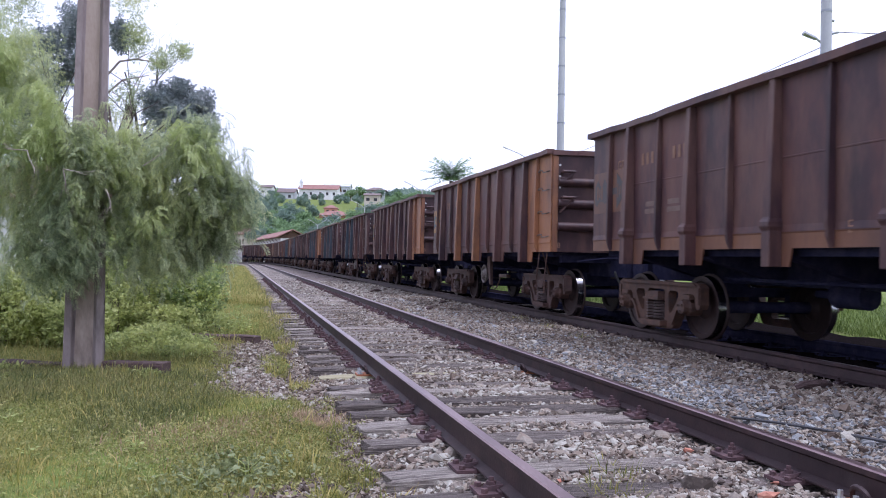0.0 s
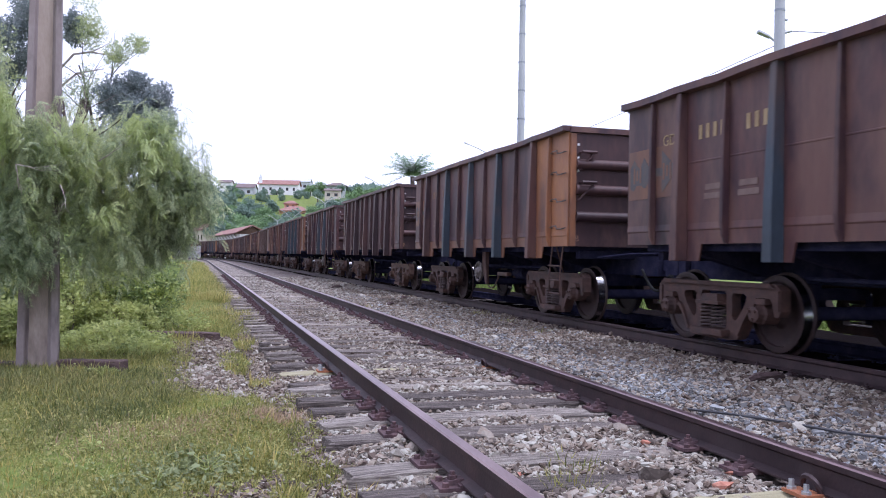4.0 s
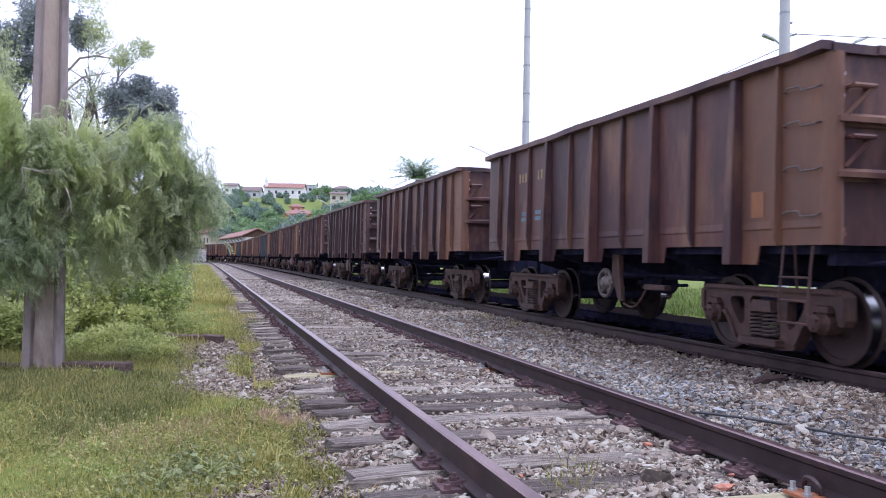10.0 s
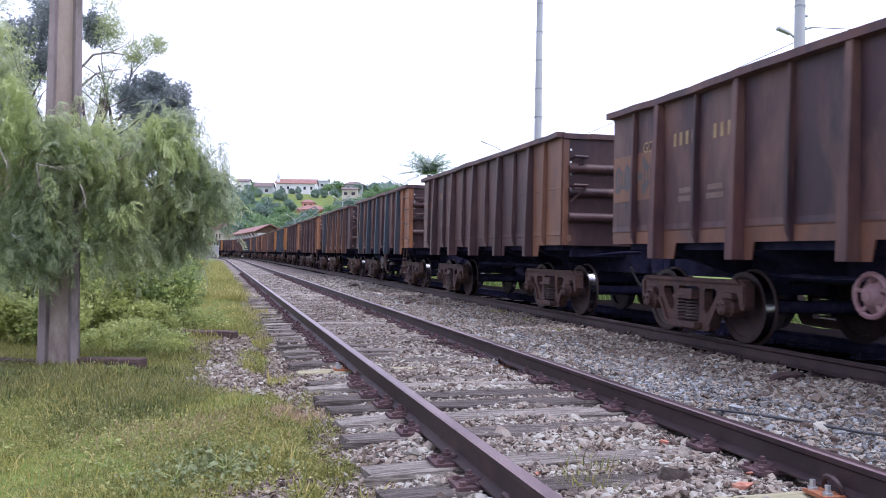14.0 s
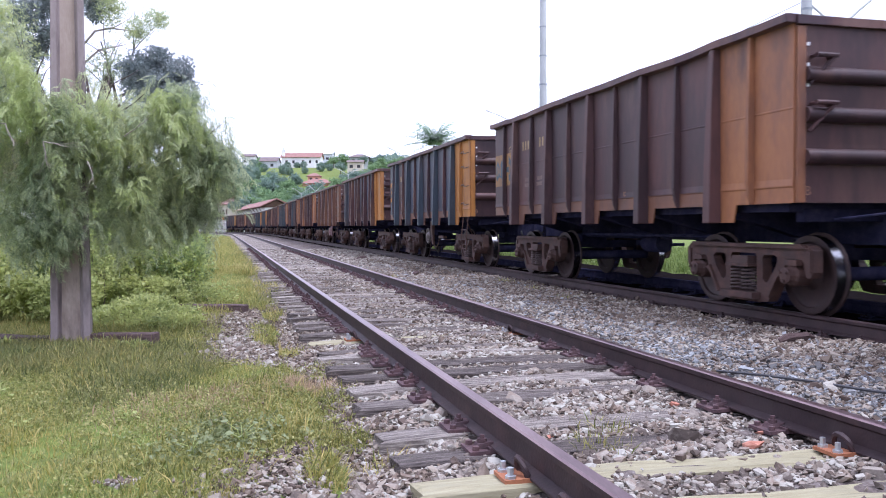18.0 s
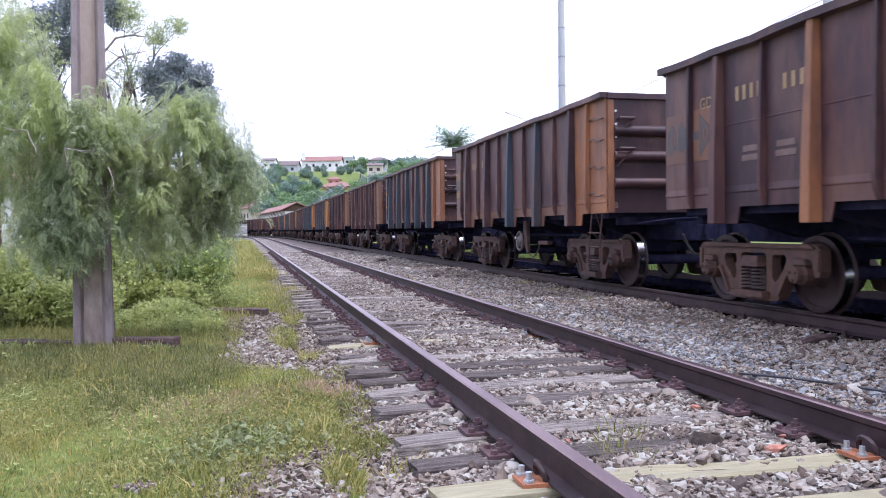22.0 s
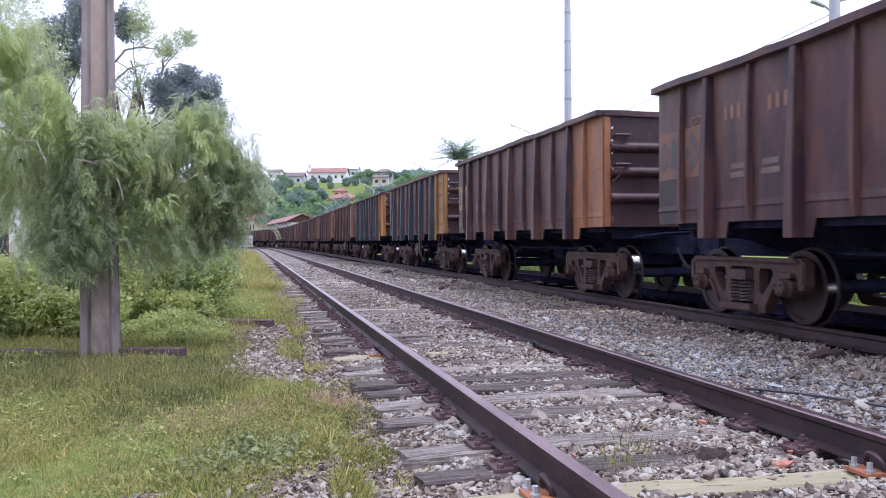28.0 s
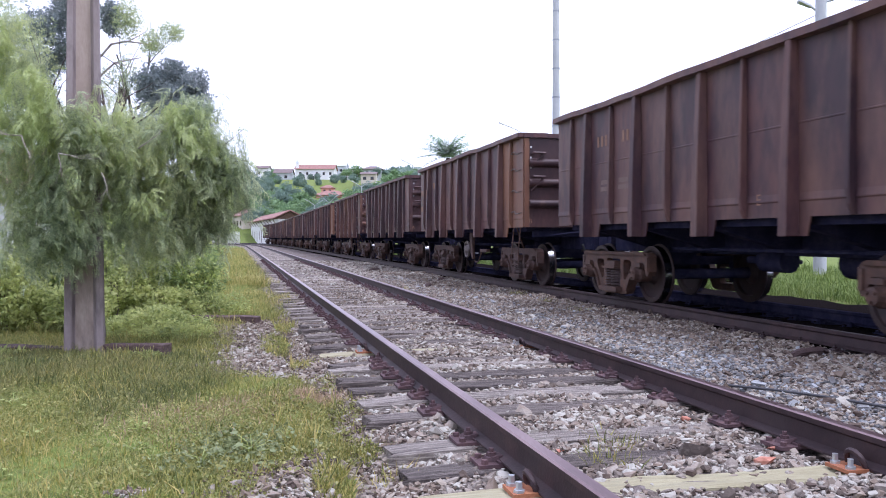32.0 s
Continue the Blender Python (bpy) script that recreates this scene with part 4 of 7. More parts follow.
def rung_mesh(side):
    a, b = side * SHEET, side * (SHEET + 0.06)
    sh = Shape().tube([(a, -0.24, 0.02), (b, -0.24, 0.0), (b, -0.05, 0.0), (b, -0.02, 0.05), (b, 0.14, 0.05), (b, 0.20, 0.03), (a, 0.24, 0.03)], 0.010, 6)
    return sh.mesh("rung")


def step_mesh(side):
    x = side * (SHEET - 0.02)
    sh = Shape()
    for y in (-0.20, 0.20):
        sh.tube([(x, y, LOW), (x + side * 0.05, y, 0.70), (x + side * 0.05, y, 0.42)], 0.014, 6)
    for z in (0.86, 0.64, 0.43):
        sh.tube([(x + side * 0.05, -0.20, z), (x + side * 0.05, 0.20, z)], 0.013, 6)
    sh.tube([(x, 0.05, LOW), (x - side * 0.25, 0.32, 0.75)], 0.014, 6)
    return sh.mesh("step_ladder")


def load_mesh():
    rng = random.Random(8)
    nx, ny = 9, 25
    v, f = [], []
    for j in range(ny):
        for i in range(nx):
            x, y = -SHEET + 0.03 + (2 * SHEET - 0.06) * i / (nx - 1), -HALF + 0.06 + (2 * HALF - 0.12) * j / (ny - 1)
            e = min(1, (1 - abs(x) / SHEET) * 2.2) * min(1, (1 - abs(y) / HALF) * 4)
            v.append((x, y, TOP - 0.26 + 0.22 * e + rng.uniform(-0.04, 0.06)))
    for j in range(ny - 1):
        for i in range(nx - 1):
            a = j * nx + i
            f.append((a, a + 1, a + nx + 1, a + nx))
    b = len(v)
    v += [(p[0], p[1], LOW + 0.1) for p in v[:]]
    edge = [i for i in range(nx)] + [j * nx + nx - 1 for j in range(1, ny)] + [(ny - 1) * nx + i for i in range(nx - 2, -1, -1)] + [j * nx for j in range(ny - 2, 0, -1)]
    for i, a in enumerate(edge):
        c = edge[(i + 1) % len(edge)]
        f.append((a, b + a, b + c, c))
    return Shape().add(v, f).mesh("ore_load")


def under_mesh():
    sh = Shape()
    sh.box((0, 0, LOW - 0.03), (2 * SHEET - 0.3, 2 * HALF - 0.5, 0.10))
    sh.box((0, 0, 0.88), (0.36, 2 * HALF + 0.9, 0.30))
    return sh.mesh("underframe")


def bearer_mesh():
    return Shape().hexa([(-0.4, -0.09, 0.80), (0.4, -0.09, 0.80), (0.4, 0.09, 0.80), (-0.4, 0.09, 0.80)],
                        [(-1.40, -0.09, LOW - 0.08), (1.40, -0.09, LOW - 0.08), (1.40, 0.09, LOW - 0.08), (-1.40, 0.09, LOW - 0.08)]).mesh("cross_bearer")


def sill_mesh():
    return Shape().box((0, 0, LOW - 0.12), (2.3, 0.12, 0.14)).mesh("end_sill", bevel=0.01)


def pull_rod_mesh():
    return Shape().tube([(0, -2.3, 0.80), (0, 2.3, 0.80)], 0.025, 6).mesh("brake_rod")


def tank_mesh():
    return Shape().lathe([(-0.42, 0.0), (-0.42, 0.13), (-0.36, 0.19), (0.36, 0.19), (0.42, 0.13), (0.42, 0.0)], "y", 16).mesh("air_tank", smooth=True)


def cylinder_mesh():
    sh = Shape().lathe([(-0.3, 0.0), (-0.3, 0.15), (0.2, 0.15), (0.2, 0.05), (0.55, 0.05), (0.55, 0.0)], "y", 14)
    sh.tube([(0, 0.5, 0), (0.5, 0.75, -0.05), (1.0, 0.8, -0.05)], 0.03, 6)
    return sh.mesh("brake_cylinder", smooth=True)


def coupler_mesh(e):
    sh = Shape()
    sh.box((0, e * (HALF + 0.45), 0.90), (0.16, 0.62, 0.16))
    sh.hexa([(-0.17, e * (HALF + 0.66), 0.74), (0.17, e * (HALF + 0.66), 0.74), (0.20, e * (HALF + 0.915), 0.76), (-0.12, e * (HALF + 0.915), 0.76)],
            [(-0.17, e * (HALF + 0.66), 1.06), (0.17, e * (HALF + 0.66), 1.06), (0.20, e * (HALF + 0.915), 1.04), (-0.12, e * (HALF + 0.915), 1.04)])
    sh.tube([(-0.08, e * (HALF + 0.80), 0.66), (-0.08, e * (HALF + 0.80), 1.12)], 0.04, 8)
    # uncoupling lever out to the side
    sh.tube([(-0.08, e * (HALF + 0.62), 1.08), (-0.5, e * (HALF + 0.2), 1.06), (-0.9, e * (HALF - 0.1), 1.0)], 0.014, 6)
    return sh.mesh("coupler")


def hose_mesh(e):
    pts = [(-0.32, e * (HALF + 0.25), 0.82)]
    for w in np.linspace(0, 1, 8):
        pts.append((-0.34 + 0.1 * w, e * (HALF + 0.3 + 0.6 * w), 0.80 - 0.30 * math.sin(math.pi * min(1.0, w * 0.95)) * 0.95))
    return Shape().tube(pts, 0.022, 8).mesh("air_hose", smooth=True)


def ring_mesh():
    """A hand-brake wheel on its bracket at the wagon's side: a thick ring round a dished hub."""
    sh = Shape()
    ring = [(0, 0.19 * math.cos(w), 0.19 * math.sin(w)) for w in np.linspace(0, 2 * math.pi, 19)]
    sh.tube(ring, 0.026, 6, closed_ends=False)
    sh.lathe([(0.05, 0.17), (0.02, 0.12), (-0.02, 0.10), (-0.05, 0.06), (-0.05, 0.0)], "x", 14)
    for i in range(5):
        w = 0.3 + i * 2 * math.pi / 5
        sh.tube([(0.02, 0.08 * math.cos(w), 0.08 * math.sin(w)), (0, 0.18 * math.cos(w), 0.18 * math.sin(w))], 0.022, 6)
    sh.tube([(-0.06, 0, 0), (0.14, 0, 0)], 0.05, 12)
    return sh.mesh("brake_wheel", smooth=True)


def end_wheel_mesh():
    """A large hand-brake wheel facing out from the end wall."""
    sh = Shape()
    sh.tube([(0.34 * math.cos(w), 0, 0.34 * math.sin(w)) for w in np.linspace(0, 2 * math.pi, 25)], 0.018, 6, closed_ends=False)
    for i in range(5):
        w = 0.5 + i * 2 * math.pi / 5
        sh.tube([(0, 0.02, 0), (0.33 * math.cos(w), 0, 0.33 * math.sin(w))], 0.014, 6)
    sh.tube([(0, -0.03, 0), (0, 0.16, 0)], 0.05, 10)
    return sh.mesh("hand_wheel", smooth=True)


def ladder_rail_mesh(side):
    x = side * (SHEET + 0.05)
    sh = Shape()
    for y in (-0.20, 0.20):
        sh.box((x, y, 1.68), (0.05, 0.025, 2.50))
    return sh.mesh("ladder_rail")


def bracket_mesh():
    """The lever plate beside the brake wheel."""
    rows = [(-0.22, -0.19, -0.09, 0.08), (0.12, -0.12, 0.11, 0.09), (0.46, -0.06, 0.10, 0.12)]
    pts = [p for z, y0, y1, d in rows for p in ((0.02, y0, z), (d, y0, z), (d, y1, z + 0.01), (0.02, y1, z + 0.01))]
    faces = [(i * 4 + j, i * 4 + (j + 1) % 4, i * 4 + 4 + (j + 1) % 4, i * 4 + 4 + j) for i in range(2) for j in range(4)] + [(3, 2, 1, 0), (8, 9, 10, 11)]
    return Shape().add(pts, faces).mesh("brake_bracket", bevel=0.008)


def chain_mesh():
    pts = [(0.06, -0.18 - 0.62 * w, -0.24 - 0.14 * math.sin(math.pi * w) + 0.22 * w) for w in np.linspace(0, 1, 13)]
    return Shape().tube(pts, [0.018 if i % 2 else 0.012 for i in range(13)], 6).mesh("brake_chain")


def slack_mesh():
    return Shape().box((0.08, -1.02, 0.0), (0.10, 0.52, 0.07)).mesh("slack_adjuster", bevel=0.01)


AX = 0.865


def pierced(outer, holes, x0, x1, sh):
    """A thick plate in the yz plane with openings through it, added to a shape."""
    bm = bmesh.new()
    loops = []
    for pts in [outer] + holes:
        vs = [bm.verts.new((x0, y, z)) for y, z in pts]
        loops.append([v.co.copy() for v in vs])
        for i, v in enumerate(vs):
            bm.edges.new((v, vs[(i + 1) % len(vs)]))
    bmesh.ops.triangle_fill(bm, use_beauty=True, edges=bm.edges[:])
    bm.verts.index_update()
    flat = [v.co.copy() for v in bm.verts]
    tris = [tuple(v.index for v in f.verts) for f in bm.faces]
    bm.free()
    sh.add(flat, tris)
    sh.add([(x1, p.y, p.z) for p in flat], [t[::-1] for t in tris])
    for lp in loops:
        n = len(lp)
        sh.add(lp + [(x1, p.y, p.z) for p in lp], [(i, (i + 1) % n, n + (i + 1) % n, n + i) for i in range(n)])


def frame_mesh(side):
    """A cast bogie side frame: a straight top chord, slanting legs round two rounded windows, a spring opening and jaws over the bearings."""
    sh = Shape()
    half = [(0.62, 0.742), (0.98, 0.748), (1.10, 0.735), (1.165, 0.68), (1.165, 0.46), (1.13, 0.40), (1.07, 0.40), (1.045, 0.46), (1.025, 0.55), (0.98, 0.59), (0.79, 0.59), (0.745, 0.55), (0.715, 0.45), (0.66, 0.41),
            (0.60, 0.335), (0.49, 0.155), (0.44, 0.105), (0.30, 0.090)]
    outer = half + [(-y, z) for y, z in half[::-1]]
    window = [(0.345, 0.585), (0.375, 0.620), (0.56, 0.620), (0.605, 0.590), (0.60, 0.545), (0.545, 0.455), (0.43, 0.325), (0.385, 0.315), (0.350, 0.350)]
    spring = [(0.225, 0.20), (0.245, 0.24), (0.245, 0.60), (0.215, 0.635), (-0.215, 0.635), (-0.245, 0.60), (-0.245, 0.24), (-0.225, 0.20)]
    pierced(outer, [window, [(-y, z) for y, z in window], spring], side * 0.96, side * 1.08, sh)
    # the chord's and the legs' raised lips
    sh.slab([(-1.09, 0.70), (1.09, 0.70), (1.02, 0.748), (0.62, 0.742), (-0.62, 0.742), (-1.02, 0.748)], side * 1.075, side * 1.115)
    for m in (-1, 1):
        sh.slab([(m * 0.725, 0.44), (m * 0.665, 0.41), (m * 0.605, 0.335), (m * 0.495, 0.155), (m * 0.455, 0.165), (m * 0.58, 0.375), (m * 0.655, 0.47)][::m], side * 1.075, side * 1.115)
        sh.slab([(m * 1.15, 0.68), (m * 1.15, 0.46), (m * 1.09, 0.46), (m * 1.09, 0.66)][::m], side * 1.075, side * 1.10)
        # adapter, bearing cap with its bolts
        sh.box((side * 1.05, m * AX * 1.02, 0.555), (0.17, 0.20, 0.06))
        sh.lathe([(side * 0.93, 0.0), (side * 0.93, 0.118), (side * 1.10, 0.118), (side * 1.12, 0.100), (side * 1.15, 0.092), (side * 1.19, 0.088), (side * 1.20, 0.06), (side * 1.20, 0.0)], "x", 12, (0, m * AX, 0.42))
        for i in range(3):
            w = 0.5 + i * 2.094
            sh.tube([(side * 1.18, m * AX + 0.055 * math.cos(w), 0.42 + 0.055 * math.sin(w)), (side * 1.222, m * AX + 0.055 * math.cos(w), 0.42 + 0.055 * math.sin(w))], 0.018, 6)
    # spring seat, bolster end above the springs
    sh.box((side * 1.07, 0, 0.165), (0.24, 0.62, 0.07))
    sh.box((side * 1.06, 0, 0.50), (0.24, 0.44, 0.035))
    sh.hexa([(side * 0.94, -0.17, 0.515), (side * 1.15, -0.17, 0.515), (side * 1.15, 0.17, 0.515), (side * 0.94, 0.17, 0.515)][::side], [(side * 0.94, -0.14, 0.60), (side * 1.13, -0.14, 0.60), (side * 1.13, 0.14, 0.60), (side * 0.94, 0.14, 0.60)][::side])
    return sh.mesh("side_frame")


def spring_mesh(side):
    """Two coil springs abreast."""
    sh = Shape()
    for y, r, x in ((-0.103, 0.082, 1.07), (0.103, 0.082, 1.07)):
        turns_, steps = 6.4, 58
        pts = [(side * x + r * math.cos(2 * math.pi * turns_ * i / steps), y + r * math.sin(2 * math.pi * turns_ * i / steps), 0.215 + 0.265 * i / steps) for i in range(steps + 1)]
        sh.tube(pts, 0.0125, 5)
    return sh.mesh("spring", smooth=True)


def wheel_mesh():
    """A wheel on the near side, flange inward (+x)."""
    prof = [(-0.13, 0.0), (-0.13, 0.09), (-0.10, 0.11), (-0.03, 0.16), (-0.015, 0.27), (-0.04, 0.345), (-0.065, 0.355), (-0.07, 0.405), (-0.066, 0.418), (0.045, 0.424),
            (0.055, 0.45), (0.072, 0.45), (0.078, 0.40), (0.075, 0.355), (0.03, 0.34), (0.02, 0.17), (0.08, 0.11), (0.10, 0.0)]
    slots = [0] * (len(prof) - 1)
    slots[8] = 1
    return Shape().lathe(prof, "x", 26, slots=slots).mesh("wheel", smooth=True)


def axle_mesh():
    return Shape().lathe([(-0.95, 0.0), (-0.95, 0.07), (-0.72, 0.085), (-0.3, 0.075), (0.3, 0.075), (0.72, 0.085), (0.95, 0.07), (0.95, 0.0)], "x", 12).mesh("axle", smooth=True)


def bolster_mesh():
    sh = Shape()
    sh.hexa([(-1.0, -0.19, 0.53), (1.0, -0.19, 0.53), (1.0, 0.19, 0.53), (-1.0, 0.19, 0.53)], [(-1.0, -0.19, 0.66), (1.0, -0.19, 0.66), (1.0, 0.19, 0.66), (-1.0, 0.19, 0.66)])
    sh.box((0, 0, 0.70), (0.5, 0.42, 0.14))
    for m in (-1, 1):
        sh.box((0, m * 0.44, 0.38), (1.5, 0.08, 0.12))
        for x in (-0.78, 0.78):
            sh.box((x, m * 0.43, 0.42), (0.10, 0.10, 0.32))
    return sh.mesh("bolster")


def build_bogie(wagon, y, mats):
    b = part("bogie", cached("bolster", bolster_mesh), M_UNDER, wagon, (0, y, 0))
    for side in (-1, 1):
        part("side_frame", cached(("frame", side), lambda: frame_mesh(side)), mats["bogie"], b)
        part("spring", cached(("spring", side), lambda: spring_mesh(side)), M_SPRING, b)
    for m in (-1, 1):
        part("axle", cached("axle", axle_mesh), M_UNDER, b, (0, m * AX, 0.42))
        for side in (-1, 1):
            w = part("wheel", cached("wheel", wheel_mesh), [M_WHEEL, M_TREAD], b, (side * 0.82, m * AX, 0.42))
            if side > 0:
                w.rotation_euler = (0, 0, math.pi)


def bars_mesh(groups, high, x):
    """Rows of plain strokes in the side's plane: (from, count, step, width, z)."""
    sh = Shape()
    for y, count, step, width, z in groups:
        for i in range(count):
            sh.box((x, y + i * step, z), (0.004, width, high))
    return sh.mesh("lettering")


def logo_mesh(x, blue):
    """The painted block at the trailing end: a plain field, or the arrow shapes on it."""
    y0, y1, z0, z1 = bay(10) + 0.11, bay(12) - 0.03, 1.74, 2.36
    sh = Shape()
    t0, t1, zc = bay(11) - 0.05, bay(11) + 0.05, (z0 + z1) / 2
    if blue == "field_a":
        sh.slab([(y0, z0), (t0, z0), (t0, z1), (y0, z1)], x, x - 0.004)
    elif blue == "field_b":
        sh.slab([(t1, z0), (y1, z0), (y1, z1), (t1, z1)], x, x - 0.004)
    elif blue == "arrow_b":
        sh.slab([(y1 - 0.04, zc - 0.16), (y1 - 0.12, zc - 0.20), (y1 - 0.20, zc - 0.13), (y1 - 0.30, zc - 0.13), (y1 - 0.40, zc - 0.18), (t1 + 0.02, zc - 0.06), (t1 + 0.02, zc + 0.05),
                 (y1 - 0.50, zc + 0.08), (y1 - 0.38, zc + 0.21), (y1 - 0.30, zc + 0.10), (y1 - 0.24, zc + 0.10), (y1 - 0.14, zc + 0.20), (y1 - 0.04, zc + 0.10)][::-1], x - 0.005, x - 0.008)
    elif blue == "arrow_a":
        sh.slab([(y0 + 0.50, zc + 0.05), (y0 + 0.50, zc - 0.05), (y0 + 0.36, zc - 0.05), (y0 + 0.36, zc - 0.26), (y0 + 0.02, zc), (y0 + 0.36, zc + 0.26), (y0 + 0.36, zc + 0.05)], x - 0.005, x - 0.008)
    else:
        c = y1 - 0.22 if blue == "mark_b" else y0 + 0.24
        for d, h in ((-0.075, 0.20), (0.0, 0.13), (0.075, 0.20)):
            sh.box((x - 0.010, c + d, zc), (0.003, 0.035, h))
    return sh.mesh("painted_sign")


def letter_mesh(text, size):
    cu = bpy.data.curves.new("letter", "FONT")
    cu.body, cu.size, cu.extrude = text, size, 0.002
    ob = bpy.data.objects.new("letter", cu)
    me = bpy.data.meshes.new_from_object(ob)
    bpy.data.objects.remove(ob)
    return me


def build_wagon(n, look_of):
    """One gondola wagon. look_of: mid, tail, front sheets, wide and thin ribs, sign strength, end shape, rib count, label."""
    k = look_of
    wagon = new("ore_wagon")
    six = k.get("six", False)
    wide_at = SIX_RIBS if six else [bay(q) for q in (2, 4, 6, 8, 10)]
    seam = k.get("seam", False)
    for side in (-1, 1):
        cuts = [-HALF] + list(wide_at) + [HALF]
        for j, (a, b) in enumerate(zip(cuts, cuts[1:])):
            mat = k["front"] if j == 0 else k["tail"] if j == len(wide_at) else k["mid"]
            tabs = []
            for i, y in enumerate(wide_at):
                lo, hi = max(y - (0.36 if i in (0, len(wide_at) - 1) else 0.24), a), min(y + 0.12, b)
                if hi - lo > 0.06:
                    tabs.append((lo, hi))
            part("side_panel", cached(("panel", side, j, six, seam), lambda: panel_mesh(side, a, b, tabs, seam)), [mat, k.get("low", mat) if 0 < j else mat], wagon)
        for i, y in enumerate(wide_at):
            part("rib", cached(("rib", side, True, n == 1), lambda: rib_mesh(side, True, n == 1)), k.get("odd", {}).get(i, k["rib"]), wagon, (0, y, 0))
        if not six:
            for q in (1, 3, 5, 7, 9, 11):
                mat = k["front"] if q == 1 else k["tail"] if q == 11 else k["thin"]
                part("rib", cached(("rib", side, False), lambda: rib_mesh(side, False)), mat, wagon, (0, bay(q), 0))
    part("top_rim", cached(("rim", n % 5), lambda: rim_mesh(n % 5)), k["rim"], wagon)
    for e in (-1, 1):
        part("end_wall", cached(("end", e), lambda: end_mesh(e)), k["end"], wagon)
        for x in (0.072 - SHEET, SHEET - 0.072):
            part("corner_post", cached("corner", corner_mesh), k["front"] if e < 0 else k["tail"], wagon, (x, e * (HALF + 0.012), 0))
        if k["pipes"]:
            for z in (2.42, 2.03, 1.62):
                part("end_rib", cached(("pipe", e), lambda: pipe_mesh(e)), k["end"], wagon, (0, 0, z))
        elif n in (10, 11, 12, 13):
            for z in (2.30, 1.80):
                part("end_rib", cached(("flat", e), lambda: flat_rib_mesh(e)), k["end"], wagon, (0, 0, z))
        part("coupler", cached(("coupler", e), lambda: coupler_mesh(e)), M_UNDER, wagon)
        part("air_hose", cached(("hose", e), lambda: hose_mesh(e)), M_HOSE, wagon)
        for x, zs in ((-1.16, (2.60, 2.14)), (1.16, (2.60, 2.14, 1.66))):
            for z in zs:
                h = part("end_step", cached("handle", handle_mesh), k["end"], wagon, (x, e * HALF, z))
                if e > 0:
                    h.rotation_euler = (0, 0, math.pi)
    for z in (2.72, 2.52, 2.32):
        part("reflector", cached("dot", lambda: Shape().box((0, 0, 0), (0.032, 0.02, 0.032)).mesh("reflector")), M_REFLECT, wagon, (-1.30, -HALF + 0.003, z), "white reflector dot")
    part("underframe", cached("under", under_mesh), M_UNDER, wagon)
    for y in wide_at[:5]:
        part("cross_bearer", cached("bearer", bearer_mesh), M_UNDER, wagon, (0, y, 0))
    for e in (-1, 1):
        part("end_sill", cached("sill", sill_mesh), M_UNDER, wagon, (0, e * (HALF - 0.30), 0))
        part("brake_rod", cached("rod", pull_rod_mesh), M_UNDER, wagon, (e * 0.62, 0, 0))
    part("air_tank", cached("tank", tank_mesh), M_UNDER, wagon, (0.15, -0.9, 0.66))
    part("brake_cylinder", cached("cyl", cylinder_mesh), M_UNDER, wagon, (-0.1, 0.55, 0.66))
    part("ore_load", cached("load", load_mesh), M_LOAD, wagon, label="dark red-brown ore")
    if k["ladder"]:
        for z in (1.43, 1.85, 2.27, 2.60):
            part("rung", cached(("rung", -1), lambda: rung_mesh(-1)), M_GRIP, wagon, (0, bay(0) + 0.33, z))
            part("rung", cached(("rung", 1), lambda: rung_mesh(1)), M_GRIP, wagon, (0, bay(12) - 0.33, z))
        if n == 10:
            for side, y in ((-1, bay(0) + 0.36), (1, bay(12) - 0.36)):
                part("ladder_rail", cached(("lrail", side), lambda: ladder_rail_mesh(side)), M_DARK, wagon, (0, y, 0))
        part("step_ladder", cached(("step", -1), lambda: step_mesh(-1)), M_BOGIE, wagon, (0, bay(0) + 0.40, 0))
        part("step_ladder", cached(("step", 1), lambda: step_mesh(1)), M_BOGIE, wagon, (0, bay(12) - 0.40, 0))
        ring_mat = k.get("ring", M_BOGIE)
        part("brake_wheel", cached("ring", ring_mesh), k.get("ring", M_GRIP), wagon, (-1.32, -0.05, 0.68))
        part("brake_bracket", cached("bracket", bracket_mesh), ring_mat, wagon, (-1.32, -0.30, 0.66))
        part("brake_chain", cached("chain", chain_mesh), M_BOGIE, wagon, (-1.32, -0.30, 0.66))
        part("slack_adjuster", cached("slack", slack_mesh), M_BOGIE, wagon, (-1.32, -0.30, 0.66))
    if n in (10, 11, 12, 13):
        part("hand_wheel", cached("end_wheel", end_wheel_mesh), M_BOGIE, wagon, (-0.55, -HALF - 0.16, 2.06))
    if not k["pipes"]:
        for x in (0.03 - SHEET, SHEET - 0.03):
            part("corner_pipe", cached("corner_pipe", lambda: Shape().tube([(0, 0, LOW), (0, 0, TOP - 0.08)], 0.095, 14).mesh("corner_pipe", smooth=True)), k["front"], wagon, (x - math.copysign(0.05, x), 0.035 - HALF, 0))
    if n == 12:
        part("paint_patch", cached("patch", lambda: bars_mesh([(0, 1, 0, 0.2, 0)], 0.26, 0)), M_OCHRE, wagon, (-SHEET - 0.004, -3.62, 1.58), "square ochre paint patch")
